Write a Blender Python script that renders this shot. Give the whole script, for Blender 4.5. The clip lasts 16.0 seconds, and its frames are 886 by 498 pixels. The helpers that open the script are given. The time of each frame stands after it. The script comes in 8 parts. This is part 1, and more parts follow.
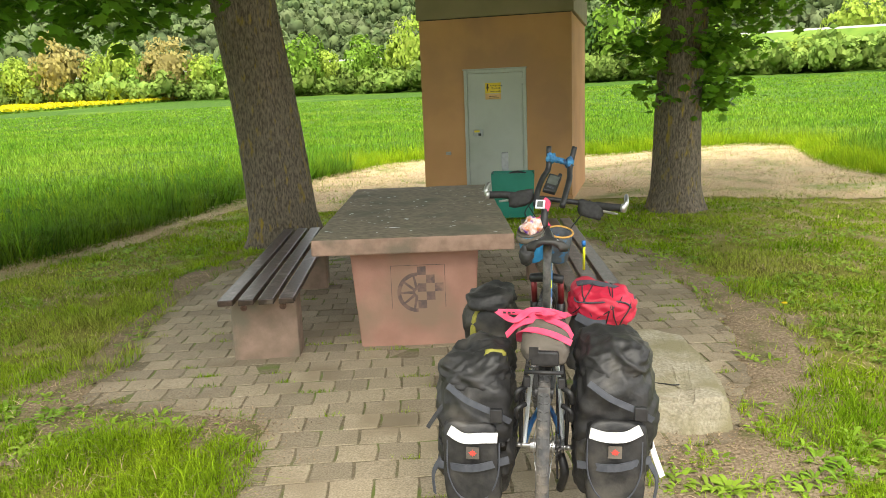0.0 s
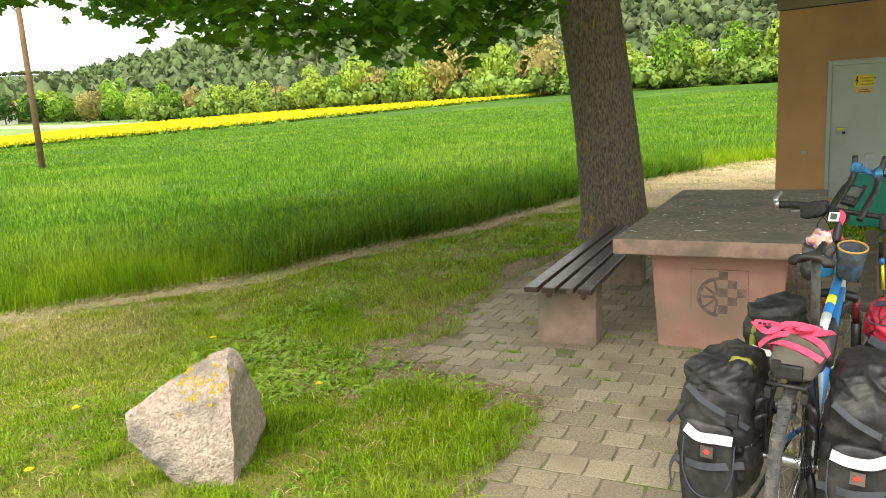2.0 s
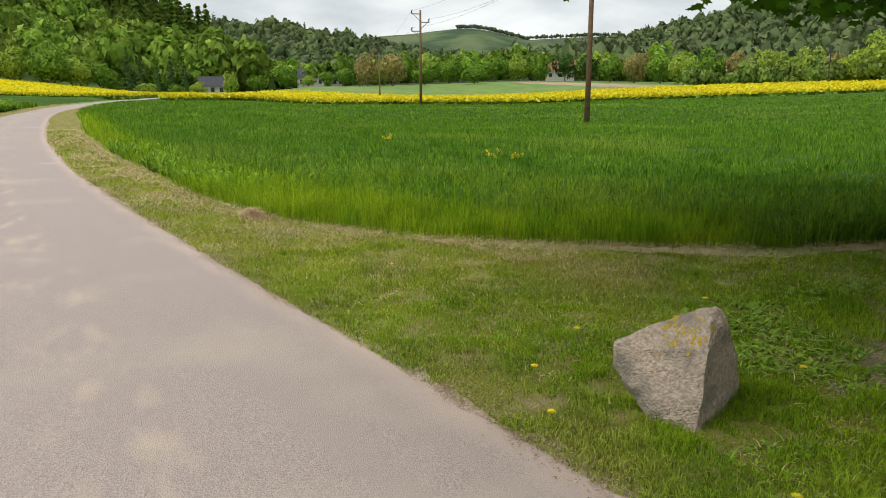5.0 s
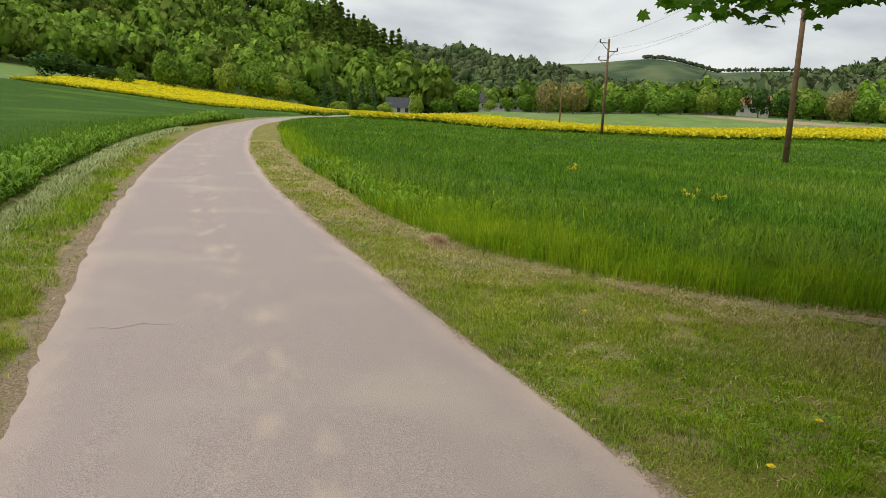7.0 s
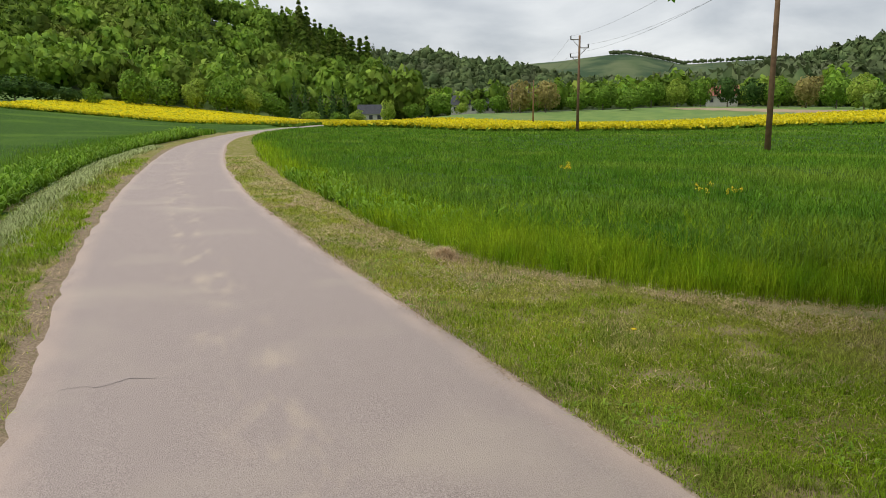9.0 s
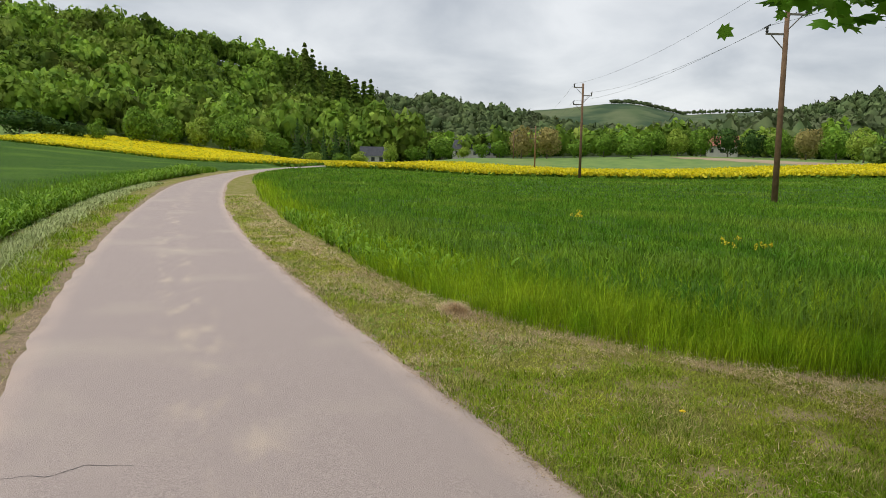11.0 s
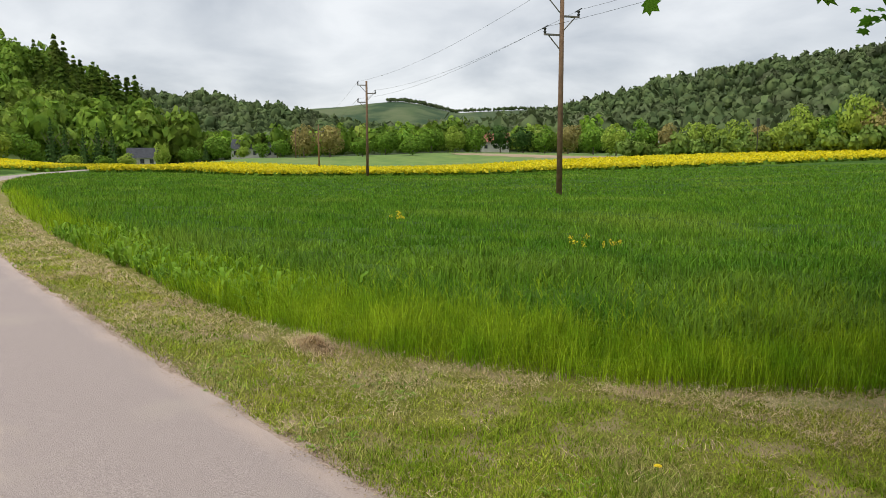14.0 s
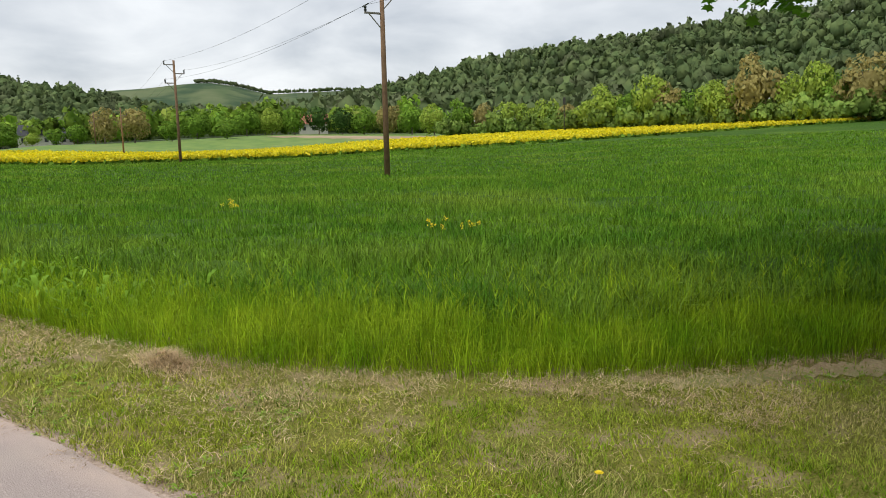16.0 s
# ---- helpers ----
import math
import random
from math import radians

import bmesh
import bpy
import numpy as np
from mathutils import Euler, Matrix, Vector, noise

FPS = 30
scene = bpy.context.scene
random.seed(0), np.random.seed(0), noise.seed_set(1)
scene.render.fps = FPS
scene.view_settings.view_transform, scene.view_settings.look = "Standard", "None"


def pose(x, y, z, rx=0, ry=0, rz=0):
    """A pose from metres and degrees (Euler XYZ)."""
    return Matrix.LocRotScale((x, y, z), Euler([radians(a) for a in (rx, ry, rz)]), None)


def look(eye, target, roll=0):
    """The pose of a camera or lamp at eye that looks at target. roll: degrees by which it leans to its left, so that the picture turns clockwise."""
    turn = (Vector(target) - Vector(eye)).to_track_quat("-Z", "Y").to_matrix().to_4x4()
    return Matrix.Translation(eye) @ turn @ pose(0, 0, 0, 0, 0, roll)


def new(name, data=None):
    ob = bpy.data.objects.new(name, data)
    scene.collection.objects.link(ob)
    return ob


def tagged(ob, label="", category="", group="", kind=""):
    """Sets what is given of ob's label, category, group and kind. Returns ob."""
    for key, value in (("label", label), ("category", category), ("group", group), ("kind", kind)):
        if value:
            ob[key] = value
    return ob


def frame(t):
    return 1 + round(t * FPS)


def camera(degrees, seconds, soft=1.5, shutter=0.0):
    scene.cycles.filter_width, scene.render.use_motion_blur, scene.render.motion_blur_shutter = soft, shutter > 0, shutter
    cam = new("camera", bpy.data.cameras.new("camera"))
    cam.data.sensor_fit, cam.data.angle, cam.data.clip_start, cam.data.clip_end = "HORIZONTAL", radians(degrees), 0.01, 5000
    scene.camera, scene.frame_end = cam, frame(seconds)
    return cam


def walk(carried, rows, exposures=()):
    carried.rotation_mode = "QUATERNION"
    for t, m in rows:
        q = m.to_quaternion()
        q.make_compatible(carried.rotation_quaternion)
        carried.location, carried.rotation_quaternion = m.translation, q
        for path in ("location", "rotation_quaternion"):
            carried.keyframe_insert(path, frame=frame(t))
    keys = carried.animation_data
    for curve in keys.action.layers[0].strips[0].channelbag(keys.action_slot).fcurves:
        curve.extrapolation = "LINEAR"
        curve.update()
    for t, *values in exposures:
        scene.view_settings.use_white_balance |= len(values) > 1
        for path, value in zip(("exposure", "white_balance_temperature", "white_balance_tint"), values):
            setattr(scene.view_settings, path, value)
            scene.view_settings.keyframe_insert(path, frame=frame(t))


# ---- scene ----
cam = camera(61.20, 16.0, 0.6)

PATH = [
    (0, (0.000, -0.000, 1.534), (0.000, 1.961, 1.144), -2.22),
    (0.5, (0.072, -0.092, 1.586), (-0.129, 1.842, 1.119), -3.58),
    (1, (0.232, -0.074, 1.588), (-0.231, 1.819, 1.138), 0.32),
    (1.5, (0.332, -0.119, 1.598), (-0.389, 1.705, 1.204), -1.19),
    (2, (0.394, -0.243, 1.597), (-0.507, 1.505, 1.233), -3.18),
    (2.5, (0.445, -0.363, 1.591), (-0.685, 1.226, 1.146), -1.91),
    (3, (0.497, -0.378, 1.587), (-0.889, 1.002, 1.167), 0.40),
    (3.5, (0.630, -0.325, 1.599), (-0.988, 0.766, 1.160), 2.53),
    (4, (0.686, -0.313, 1.600), (-1.038, 0.599, 1.158), 1.02),
    (4.2, (0.685, -0.305, 1.597), (-1.060, 0.572, 1.169), 0.68),
    (6.3, (0.239, -0.580, 1.614), (-1.618, 0.046, 1.214), 1.06),
    (6.5, (0.170, -0.529, 1.617), (-1.721, 0.007, 1.245), 2.37),
    (7, (0.048, -0.456, 1.623), (-1.880, -0.064, 1.263), 2.63),
    (7.5, (-0.112, -0.564, 1.615), (-2.061, -0.251, 1.293), 0.86),
    (8, (-0.310, -0.660, 1.610), (-2.254, -0.353, 1.253), -1.76),
    (8.2, (-0.412, -0.626, 1.605), (-2.350, -0.282, 1.246), -1.30),
    (10.3, (-1.269, -0.686, 1.591), (-3.175, -0.176, 1.266), -0.27),
    (10.5, (-1.352, -0.665, 1.593), (-3.279, -0.200, 1.326), -0.19),
    (11, (-1.517, -0.611, 1.595), (-3.450, -0.157, 1.360), 1.11),
    (11.5, (-1.753, -0.675, 1.583), (-3.623, 0.002, 1.370), 1.75),
    (12, (-1.934, -0.778, 1.593), (-3.728, 0.064, 1.321), 2.21),
    (12.5, (-2.119, -0.757, 1.601), (-3.914, 0.104, 1.410), 2.67),
    (13, (-2.403, -0.745, 1.599), (-4.215, 0.074, 1.385), 3.39),
    (13.5, (-2.674, -0.871, 1.609), (-4.413, 0.085, 1.361), -0.26),
    (14, (-2.955, -0.847, 1.606), (-4.682, 0.135, 1.372), -0.07),
    (14.5, (-3.126, -0.778, 1.623), (-4.850, 0.220, 1.447), 0.11),
    (15, (-3.277, -0.799, 1.621), (-4.915, 0.327, 1.391), 0.86),
    (15.5, (-3.472, -0.909, 1.622), (-5.013, 0.347, 1.406), -0.68),
    (16, (-3.677, -0.847, 1.603), (-5.121, 0.506, 1.315), -1.27),
]
EXPOSURES = [(0, 2.0, 7000, 8), (2.0, 1.88, 6900, 7), (3.0, 1.33, 6600, 6), (4.0, 0.82, 6600, 6), (6.4, 0.36, 6700, 7), (8, 0.28, 6600, 8), (12, 0.32, 6500, 9), (16, 0.48, 6500, 9)]
walk(cam, [(t, look(eye, target, roll)) for t, eye, target, roll in PATH], EXPOSURES)

# ---- light ----
SUN_AZ, SUN_EL = 178.0, 60.0  # compass bearing with +y as north
world = bpy.data.worlds.new("sky")
scene.world = world
world.use_nodes = True
wn, wl = world.node_tree.nodes, world.node_tree.links
wn.clear()


def wnode(kind, **values):
    n = wn.new(kind)
    for k, v in values.items():
        n.inputs[k].default_value = v
    return n


w_out = wn.new("ShaderNodeOutputWorld")
w_bg = wnode("ShaderNodeBackground", Strength=0.115)
w_sky = wn.new("ShaderNodeTexSky")
w_sky.sky_type, w_sky.sun_disc = "NISHITA", False
w_sky.sun_elevation, w_sky.sun_rotation = radians(SUN_EL), radians(SUN_AZ)
w_co = wn.new("ShaderNodeTexCoord")
w_sep = wn.new("ShaderNodeSeparateXYZ")
wl.new(w_co.outputs["Generated"], w_sep.inputs[0])
# flat cloud deck: direction divided by its height
w_h = wn.new("ShaderNodeMath")
w_h.operation = "MAXIMUM"
wl.new(w_sep.outputs["Z"], w_h.inputs[0])
w_h.inputs[1].default_value = 0.0
w_ha = wn.new("ShaderNodeMath")
w_ha.operation = "ADD"
wl.new(w_h.outputs[0], w_ha.inputs[0])
w_ha.inputs[1].default_value = 0.3
w_div = wn.new("ShaderNodeVectorMath")
w_div.operation = "DIVIDE"
w_comb = wn.new("ShaderNodeCombineXYZ")
for k in "XYZ":
    wl.new(w_ha.outputs[0], w_comb.inputs[k])
wl.new(w_co.outputs["Generated"], w_div.inputs[0])
wl.new(w_comb.outputs[0], w_div.inputs[1])
w_n1 = wnode("ShaderNodeTexNoise", Scale=1.7, Detail=8.0, Roughness=0.5, Distortion=0.35)
wl.new(w_div.outputs[0], w_n1.inputs["Vector"])
w_r1 = wn.new("ShaderNodeValToRGB")
w_r1.color_ramp.elements[0].position, w_r1.color_ramp.elements[0].color = 0.33, (3.0, 3.25, 3.65, 1)
w_r1.color_ramp.elements[1].position, w_r1.color_ramp.elements[1].color = 0.66, (6.1, 6.2, 6.35, 1)
wl.new(w_n1.outputs["Fac"], w_r1.inputs["Fac"])
w_mix = wn.new("ShaderNodeMixRGB")
w_mix.inputs["Fac"].default_value = 0.9
wl.new(w_sky.outputs["Color"], w_mix.inputs["Color1"])
wl.new(w_r1.outputs["Color"], w_mix.inputs["Color2"])
wl.new(w_mix.outputs["Color"], w_bg.inputs["Color"])
wl.new(w_bg.outputs[0], w_out.inputs["Surface"])

sun = new("sun", bpy.data.lights.new("sun", "SUN"))
sun.data.energy, sun.data.angle, sun.data.color = 1.85, radians(50), (1.0, 0.96, 0.9)
_a, _e = radians(SUN_AZ), radians(SUN_EL)
sun_dir = Vector((math.sin(_a) * math.cos(_e), math.cos(_a) * math.cos(_e), math.sin(_e)))
sun.matrix_world = look(sun_dir * 50, (0, 0, 0))


# ---- materials ----
def mat(name, a, b, scale=6.0, rough=0.8, bump=0.3, bump_scale=40.0, metal=0.0, c=None, c_scale=0.6, c_amount=0.5,
        island=0.0, rand=0.0, spec=0.5, tone=0.0, dist=0.02, translucent=0.0, stretch=1.0):
    """Two colours mixed by fine noise, a third by broad noise, with relief."""
    m = bpy.data.materials.new(name)
    m.use_nodes = True
    n, l = m.node_tree.nodes, m.node_tree.links
    bs = n["Principled BSDF"]
    bs.inputs["Roughness"].default_value, bs.inputs["Metallic"].default_value = rough, metal
    bs.inputs["Specular IOR Level"].default_value = spec
    co = n.new("ShaderNodeTexCoord")
    geo = n.new("ShaderNodeNewGeometry")

    def tex(s, detail=5.0):
        t = n.new("ShaderNodeTexNoise")
        t.inputs["Scale"].default_value, t.inputs["Detail"].default_value = s, detail
        if stretch != 1.0:
            mp = n.new("ShaderNodeMapping")
            mp.inputs["Scale"].default_value = (1, 1, stretch)
            l.new(geo.outputs["Position"], mp.inputs["Vector"])
            l.new(mp.outputs["Vector"], t.inputs["Vector"])
        else:
            l.new(geo.outputs["Position"], t.inputs["Vector"])
        return t

    def mix(fac, c1, c2):
        x = n.new("ShaderNodeMixRGB")
        for sock, v in ((x.inputs["Fac"], fac), (x.inputs["Color1"], c1), (x.inputs["Color2"], c2)):
            if isinstance(v, (tuple, list)):
                sock.default_value = (*v[:3], 1)
            elif isinstance(v, (int, float)):
                sock.default_value = v
            else:
                l.new(v, sock)
        return x.outputs["Color"]

    def ramp(fac, lo, hi):
        r = n.new("ShaderNodeMapRange")
        r.inputs["From Min"].default_value, r.inputs["From Max"].default_value = lo, hi
        l.new(fac, r.inputs["Value"])
        return r.outputs["Result"]

    col = mix(ramp(tex(scale).outputs["Fac"], 0.35, 0.65), a, b)
    if c is not None:
        f = ramp(tex(c_scale, 6).outputs["Fac"], 0.62 - 0.3 * c_amount, 0.78 - 0.3 * c_amount)
        col = mix(f, col, c)

    def vary(value, amount):
        h = n.new("ShaderNodeHueSaturation")
        v = n.new("ShaderNodeMapRange")
        v.inputs["To Min"].default_value, v.inputs["To Max"].default_value = 1 - amount, 1 + amount
        l.new(value, v.inputs["Value"])
        l.new(v.outputs["Result"], h.inputs["Value"])
        l.new(col, h.inputs["Color"])
        return h.outputs["Color"]

    if island:
        col = vary(geo.outputs["Random Per Island"], island)
    if rand:
        oi = n.new("ShaderNodeObjectInfo")
        col = vary(oi.outputs["Random"], rand)
    if tone:
        at = n.new("ShaderNodeAttribute")
        at.attribute_name = "tone"
        col = vary(at.outputs["Fac"], tone)
    l.new(col, bs.inputs["Base Color"])
    if bump:
        bn = n.new("ShaderNodeBump")
        bn.inputs["Strength"].default_value, bn.inputs["Distance"].default_value = bump, dist
        l.new(tex(bump_scale, 6).outputs["Fac"], bn.inputs["Height"])
        l.new(bn.outputs["Normal"], bs.inputs["Normal"])
    if translucent:
        tr = n.new("ShaderNodeBsdfTranslucent")
        l.new(col, tr.inputs["Color"])
        ms = n.new("ShaderNodeMixShader")
        ms.inputs["Fac"].default_value = translucent
        l.new(bs.outputs[0], ms.inputs[1])
        l.new(tr.outputs[0], ms.inputs[2])
        l.new(ms.outputs[0], n["Material Output"].inputs["Surface"])
    return m


M = {}
M["lawn"] = mat("lawn_soil", (0.14, 0.155, 0.025), (0.29, 0.265, 0.07), 60, 0.95, 0.9, 90, c=(0.36, 0.275, 0.165), c_scale=2.6, c_amount=0.42, spec=0.1)
M["far_ground"] = mat("forest_floor", (0.03, 0.06, 0.015), (0.06, 0.09, 0.02), 0.15, 0.95, 0)
M["meadow"] = mat("meadow", (0.10, 0.19, 0.03), (0.17, 0.25, 0.045), 0.3, 0.95, 0.2, 2, c=(0.20, 0.24, 0.07), c_scale=0.03, c_amount=0.3)
# meadow green greyed, with the haze of distance in the colour
M["meadow_hazed"] = mat("hazed_hill_meadow", (0.09, 0.13, 0.06), (0.14, 0.165, 0.085), 0.01, 0.95, 0, c=(0.05, 0.085, 0.045), c_scale=0.008, c_amount=0.6, spec=0.05)
# sheet under the blades; its dark greens paint the shade in their gaps
M["crop"] = mat("wheat_canopy_shade", (0.02, 0.06, 0.008), (0.075, 0.15, 0.016), 11.0, 0.9, 0.8, 14, spec=0.1, c=(0.09, 0.165, 0.017), c_scale=0.08, c_amount=0.35, dist=0.08)
M["rape"] = mat("rape_canopy", (0.50, 0.42, 0.005), (0.70, 0.56, 0.005), 2.0, 0.95, 0.8, 8, spec=0.05, c=(0.24, 0.31, 0.02), c_scale=0.9, c_amount=0.42, dist=0.1)
M["soil_edge"] = mat("crumbly_soil", (0.21, 0.155, 0.10), (0.38, 0.29, 0.20), 60, 0.95, 1.0, 70, c=(0.17, 0.16, 0.07), c_scale=4.0, c_amount=0.35, spec=0.1)
M["sand_edge"] = mat("sandy_edge", (0.36, 0.27, 0.215), (0.54, 0.42, 0.345), 40, 0.95, 0.9, 60, c=(0.25, 0.185, 0.12), c_scale=3.0, c_amount=0.4, spec=0.1)
M["asphalt"] = mat("asphalt", (0.26, 0.212, 0.197), (0.49, 0.408, 0.375), 150, 0.92, 0.7, 150, c=(0.43, 0.36, 0.315), c_scale=0.6, c_amount=0.3, spec=0.2, dist=0.006)
M["concrete_red"] = mat("reddish_concrete", (0.36, 0.19, 0.14), (0.44, 0.24, 0.18), 5, 0.85, 0.25, 90, c=(0.30, 0.20, 0.14), c_scale=2.2, c_amount=0.4, dist=0.004)
M["bench_block"] = mat("stained_bench_concrete", (0.225, 0.16, 0.115), (0.33, 0.225, 0.17), 9, 0.9, 0.5, 110, c=(0.19, 0.16, 0.115), c_scale=3.5, c_amount=0.55, dist=0.005)
M["table_edge"] = mat("weathered_red_edge", (0.30, 0.195, 0.145), (0.42, 0.275, 0.21), 16, 0.9, 0.5, 120, c=(0.22, 0.17, 0.125), c_scale=5, c_amount=0.4, dist=0.004)
M["table_top"] = mat("weathered_table_top", (0.17, 0.14, 0.095), (0.27, 0.22, 0.15), 24, 0.9, 0.35, 110, c=(0.13, 0.12, 0.08), c_scale=3, c_amount=0.4, dist=0.004)
M["render_wall"] = mat("ochre_render", (0.52, 0.285, 0.125), (0.60, 0.335, 0.155), 1.2, 0.9, 0.3, 160, c=(0.44, 0.25, 0.13), c_scale=0.8, c_amount=0.35, dist=0.003)
M["band"] = mat("olive_concrete_band", (0.24, 0.21, 0.12), (0.30, 0.25, 0.15), 2, 0.85, 0.2, 120, dist=0.003)
M["door_grey"] = mat("grey_green_paint", (0.46, 0.49, 0.44), (0.50, 0.53, 0.48), 3, 0.5, 0.05, 200, c=(0.40, 0.42, 0.37), c_scale=1.5, c_amount=0.3)
M["bark"] = mat("maple_bark", (0.085, 0.068, 0.05), (0.235, 0.19, 0.14), 55, 0.95, 1.0, 70, c=(0.33, 0.235, 0.035), c_scale=16, c_amount=0.13, dist=0.02, stretch=0.3)
M["slat"] = mat("dark_brown_slat", (0.032, 0.02, 0.016), (0.075, 0.048, 0.038), 30, 0.32, 0.5, 60, c=(0.20, 0.165, 0.14), c_scale=9, c_amount=0.2, dist=0.004)
M["stone"] = mat("pale_sandstone", (0.39, 0.30, 0.23), (0.61, 0.495, 0.395), 45, 0.92, 1.0, 80, c=(0.25, 0.22, 0.18), c_scale=4.0, c_amount=0.35, dist=0.025)
M["rust"] = mat("rusty_steel", (0.10, 0.055, 0.035), (0.17, 0.10, 0.07), 60, 0.8, 0.4, 150)
M["pole"] = mat("brown_pole_wood", (0.15, 0.085, 0.045), (0.22, 0.13, 0.07), 4, 0.85, 0.3, 60, dist=0.004)
M["metal"] = mat("galvanised", (0.35, 0.36, 0.37), (0.45, 0.46, 0.47), 20, 0.4, 0.05, 100, metal=0.8)
M["dark"] = mat("dark_iron", (0.02, 0.02, 0.02), (0.04, 0.04, 0.04), 20, 0.5, 0.05, 100)
M["leaf_wood"] = mat("wood_leaves", (0.12, 0.225, 0.03), (0.25, 0.375, 0.045), 0.35, 0.75, 0, tone=0.5, island=0.22, spec=0.1, translucent=0.35, c=(0.25, 0.30, 0.06), c_scale=0.03, c_amount=0.35)
# paler, bluer greens: distance haze put into the leaf colour
M["leaf_far_hazed"] = mat("hazed_far_leaves", (0.095, 0.145, 0.058), (0.155, 0.205, 0.078), 0.12, 0.85, 0, tone=0.3, island=0.08, spec=0.05, translucent=0.25, c=(0.14, 0.165, 0.085), c_scale=0.012, c_amount=0.4)
M["paver"] = mat("concrete_paver", (0.24, 0.195, 0.13), (0.39, 0.32, 0.228), 110, 0.9, 0.6, 160, c=(0.24, 0.19, 0.125), c_scale=2.0, c_amount=0.4, rand=0.2, dist=0.004)
M["joint"] = mat("sandy_joint", (0.15, 0.12, 0.075), (0.25, 0.205, 0.135), 60, 0.95, 0.6, 160, c=(0.14, 0.18, 0.04), c_scale=5.0, c_amount=0.45)
M["blade"] = mat("grass_blade", (0.16, 0.29, 0.012), (0.31, 0.43, 0.022), 1.2, 0.7, 0, spec=0.08, island=0.6, translucent=0.35, c=(0.34, 0.35, 0.08), c_scale=0.5, c_amount=0.35)
M["blade_dry"] = mat("dry_grass_blade", (0.26, 0.34, 0.025), (0.44, 0.46, 0.07), 1.2, 0.75, 0, spec=0.08, island=0.5, translucent=0.3, c=(0.46, 0.40, 0.17), c_scale=0.9, c_amount=0.4)
M["wheat"] = mat("wheat_blade", (0.08, 0.205, 0.014), (0.18, 0.315, 0.022), 1.4, 0.65, 0, spec=0.12, island=0.55, translucent=0.35, c=(0.22, 0.33, 0.035), c_scale=0.15, c_amount=0.35)
M["fringe"] = mat("tall_grass", (0.17, 0.315, 0.01), (0.36, 0.48, 0.022), 2.2, 0.7, 0, spec=0.08, island=0.5, translucent=0.35)
M["straw"] = mat("straw", (0.52, 0.375, 0.20), (0.74, 0.585, 0.34), 3, 0.7, 0, island=0.35, translucent=0.2, c=(0.46, 0.30, 0.19), c_scale=0.8, c_amount=0.4)
M["litter"] = mat("dry_litter", (0.17, 0.11, 0.065), (0.42, 0.31, 0.19), 40, 0.9, 0, island=0.5)
M["weed"] = mat("weed_leaf", (0.19, 0.345, 0.03), (0.31, 0.45, 0.05), 2.0, 0.6, 0, spec=0.2, island=0.3, translucent=0.3)
M["herb"] = mat("field_herb_leaf", (0.13, 0.265, 0.02), (0.22, 0.355, 0.03), 2.0, 0.65, 0, spec=0.15, island=0.3, translucent=0.3)
M["maple"] = mat("maple_leaf", (0.085, 0.22, 0.015), (0.16, 0.325, 0.028), 1.5, 0.5, 0, spec=0.3, island=0.35, translucent=0.42)
M["rape_flower"] = mat("rape_flower", (0.62, 0.53, 0.01), (0.80, 0.69, 0.015), 3, 0.7, 0, island=0.25, translucent=0.3, c=(0.33, 0.38, 0.02), c_scale=1.5, c_amount=0.25)
M["slab"] = mat("worn_concrete_slab", (0.29, 0.255, 0.185), (0.47, 0.42, 0.32), 70, 0.92, 0.8, 90, c=(0.27, 0.24, 0.14), c_scale=4, c_amount=0.45, dist=0.008)
M["hay"] = mat("mown_hay_soil", (0.42, 0.32, 0.18), (0.62, 0.50, 0.30), 45, 0.95, 1.0, 70, c=(0.24, 0.26, 0.08), c_scale=1.1, c_amount=0.42)


# ---- mesh tools ----
def obj(name, bm, material=None, parent=None, label="", smooth=False):
    me = bpy.data.meshes.new(name)
    bm.normal_update()
    bm.to_mesh(me)
    bm.free()
    if smooth:
        me.polygons.foreach_set("use_smooth", [True] * len(me.polygons))
    if material:
        me.materials.append(M[material] if isinstance(material, str) else material)
    ob = new(name, me)
    if parent:
        ob.parent = parent
    if label:
        ob["label"] = label
    return ob


def part(name, bm, material, parent, label="", smooth=False):
    return obj(name, bm, material, parent, label, smooth)


def mesh_np(name, verts, faces, material, smooth=False, tone=None, normals=None):
    """One mesh from arrays: verts n x 3, faces m x 3 or m x 4."""
    verts, faces = np.asarray(verts, np.float32), np.asarray(faces, np.int32)
    me = bpy.data.meshes.new(name)
    k = faces.shape[1]
    me.vertices.add(len(verts))
    me.vertices.foreach_set("co", verts.ravel())
    me.loops.add(faces.size)
    me.loops.foreach_set("vertex_index", faces.ravel())
    me.polygons.add(len(faces))
    me.polygons.foreach_set("loop_start", np.arange(0, faces.size, k, dtype=np.int32))
    if smooth:
        me.polygons.foreach_set("use_smooth", np.ones(len(faces), bool))
    me.update(calc_edges=True)
    if tone is not None:
        at = me.attributes.new("tone", "FLOAT", "POINT")
        at.data.foreach_set("value", np.asarray(tone, np.float32))
    me.materials.append(M[material] if isinstance(material, str) else material)
    if normals is not None:
        me.normals_split_custom_set_from_vertices(np.asarray(normals, np.float32))
    return me


def empty(name, loc=(0, 0, 0), rz=0.0):
    ob = new(name)
    ob.matrix_world = pose(*loc, 0, 0, rz)
    return ob


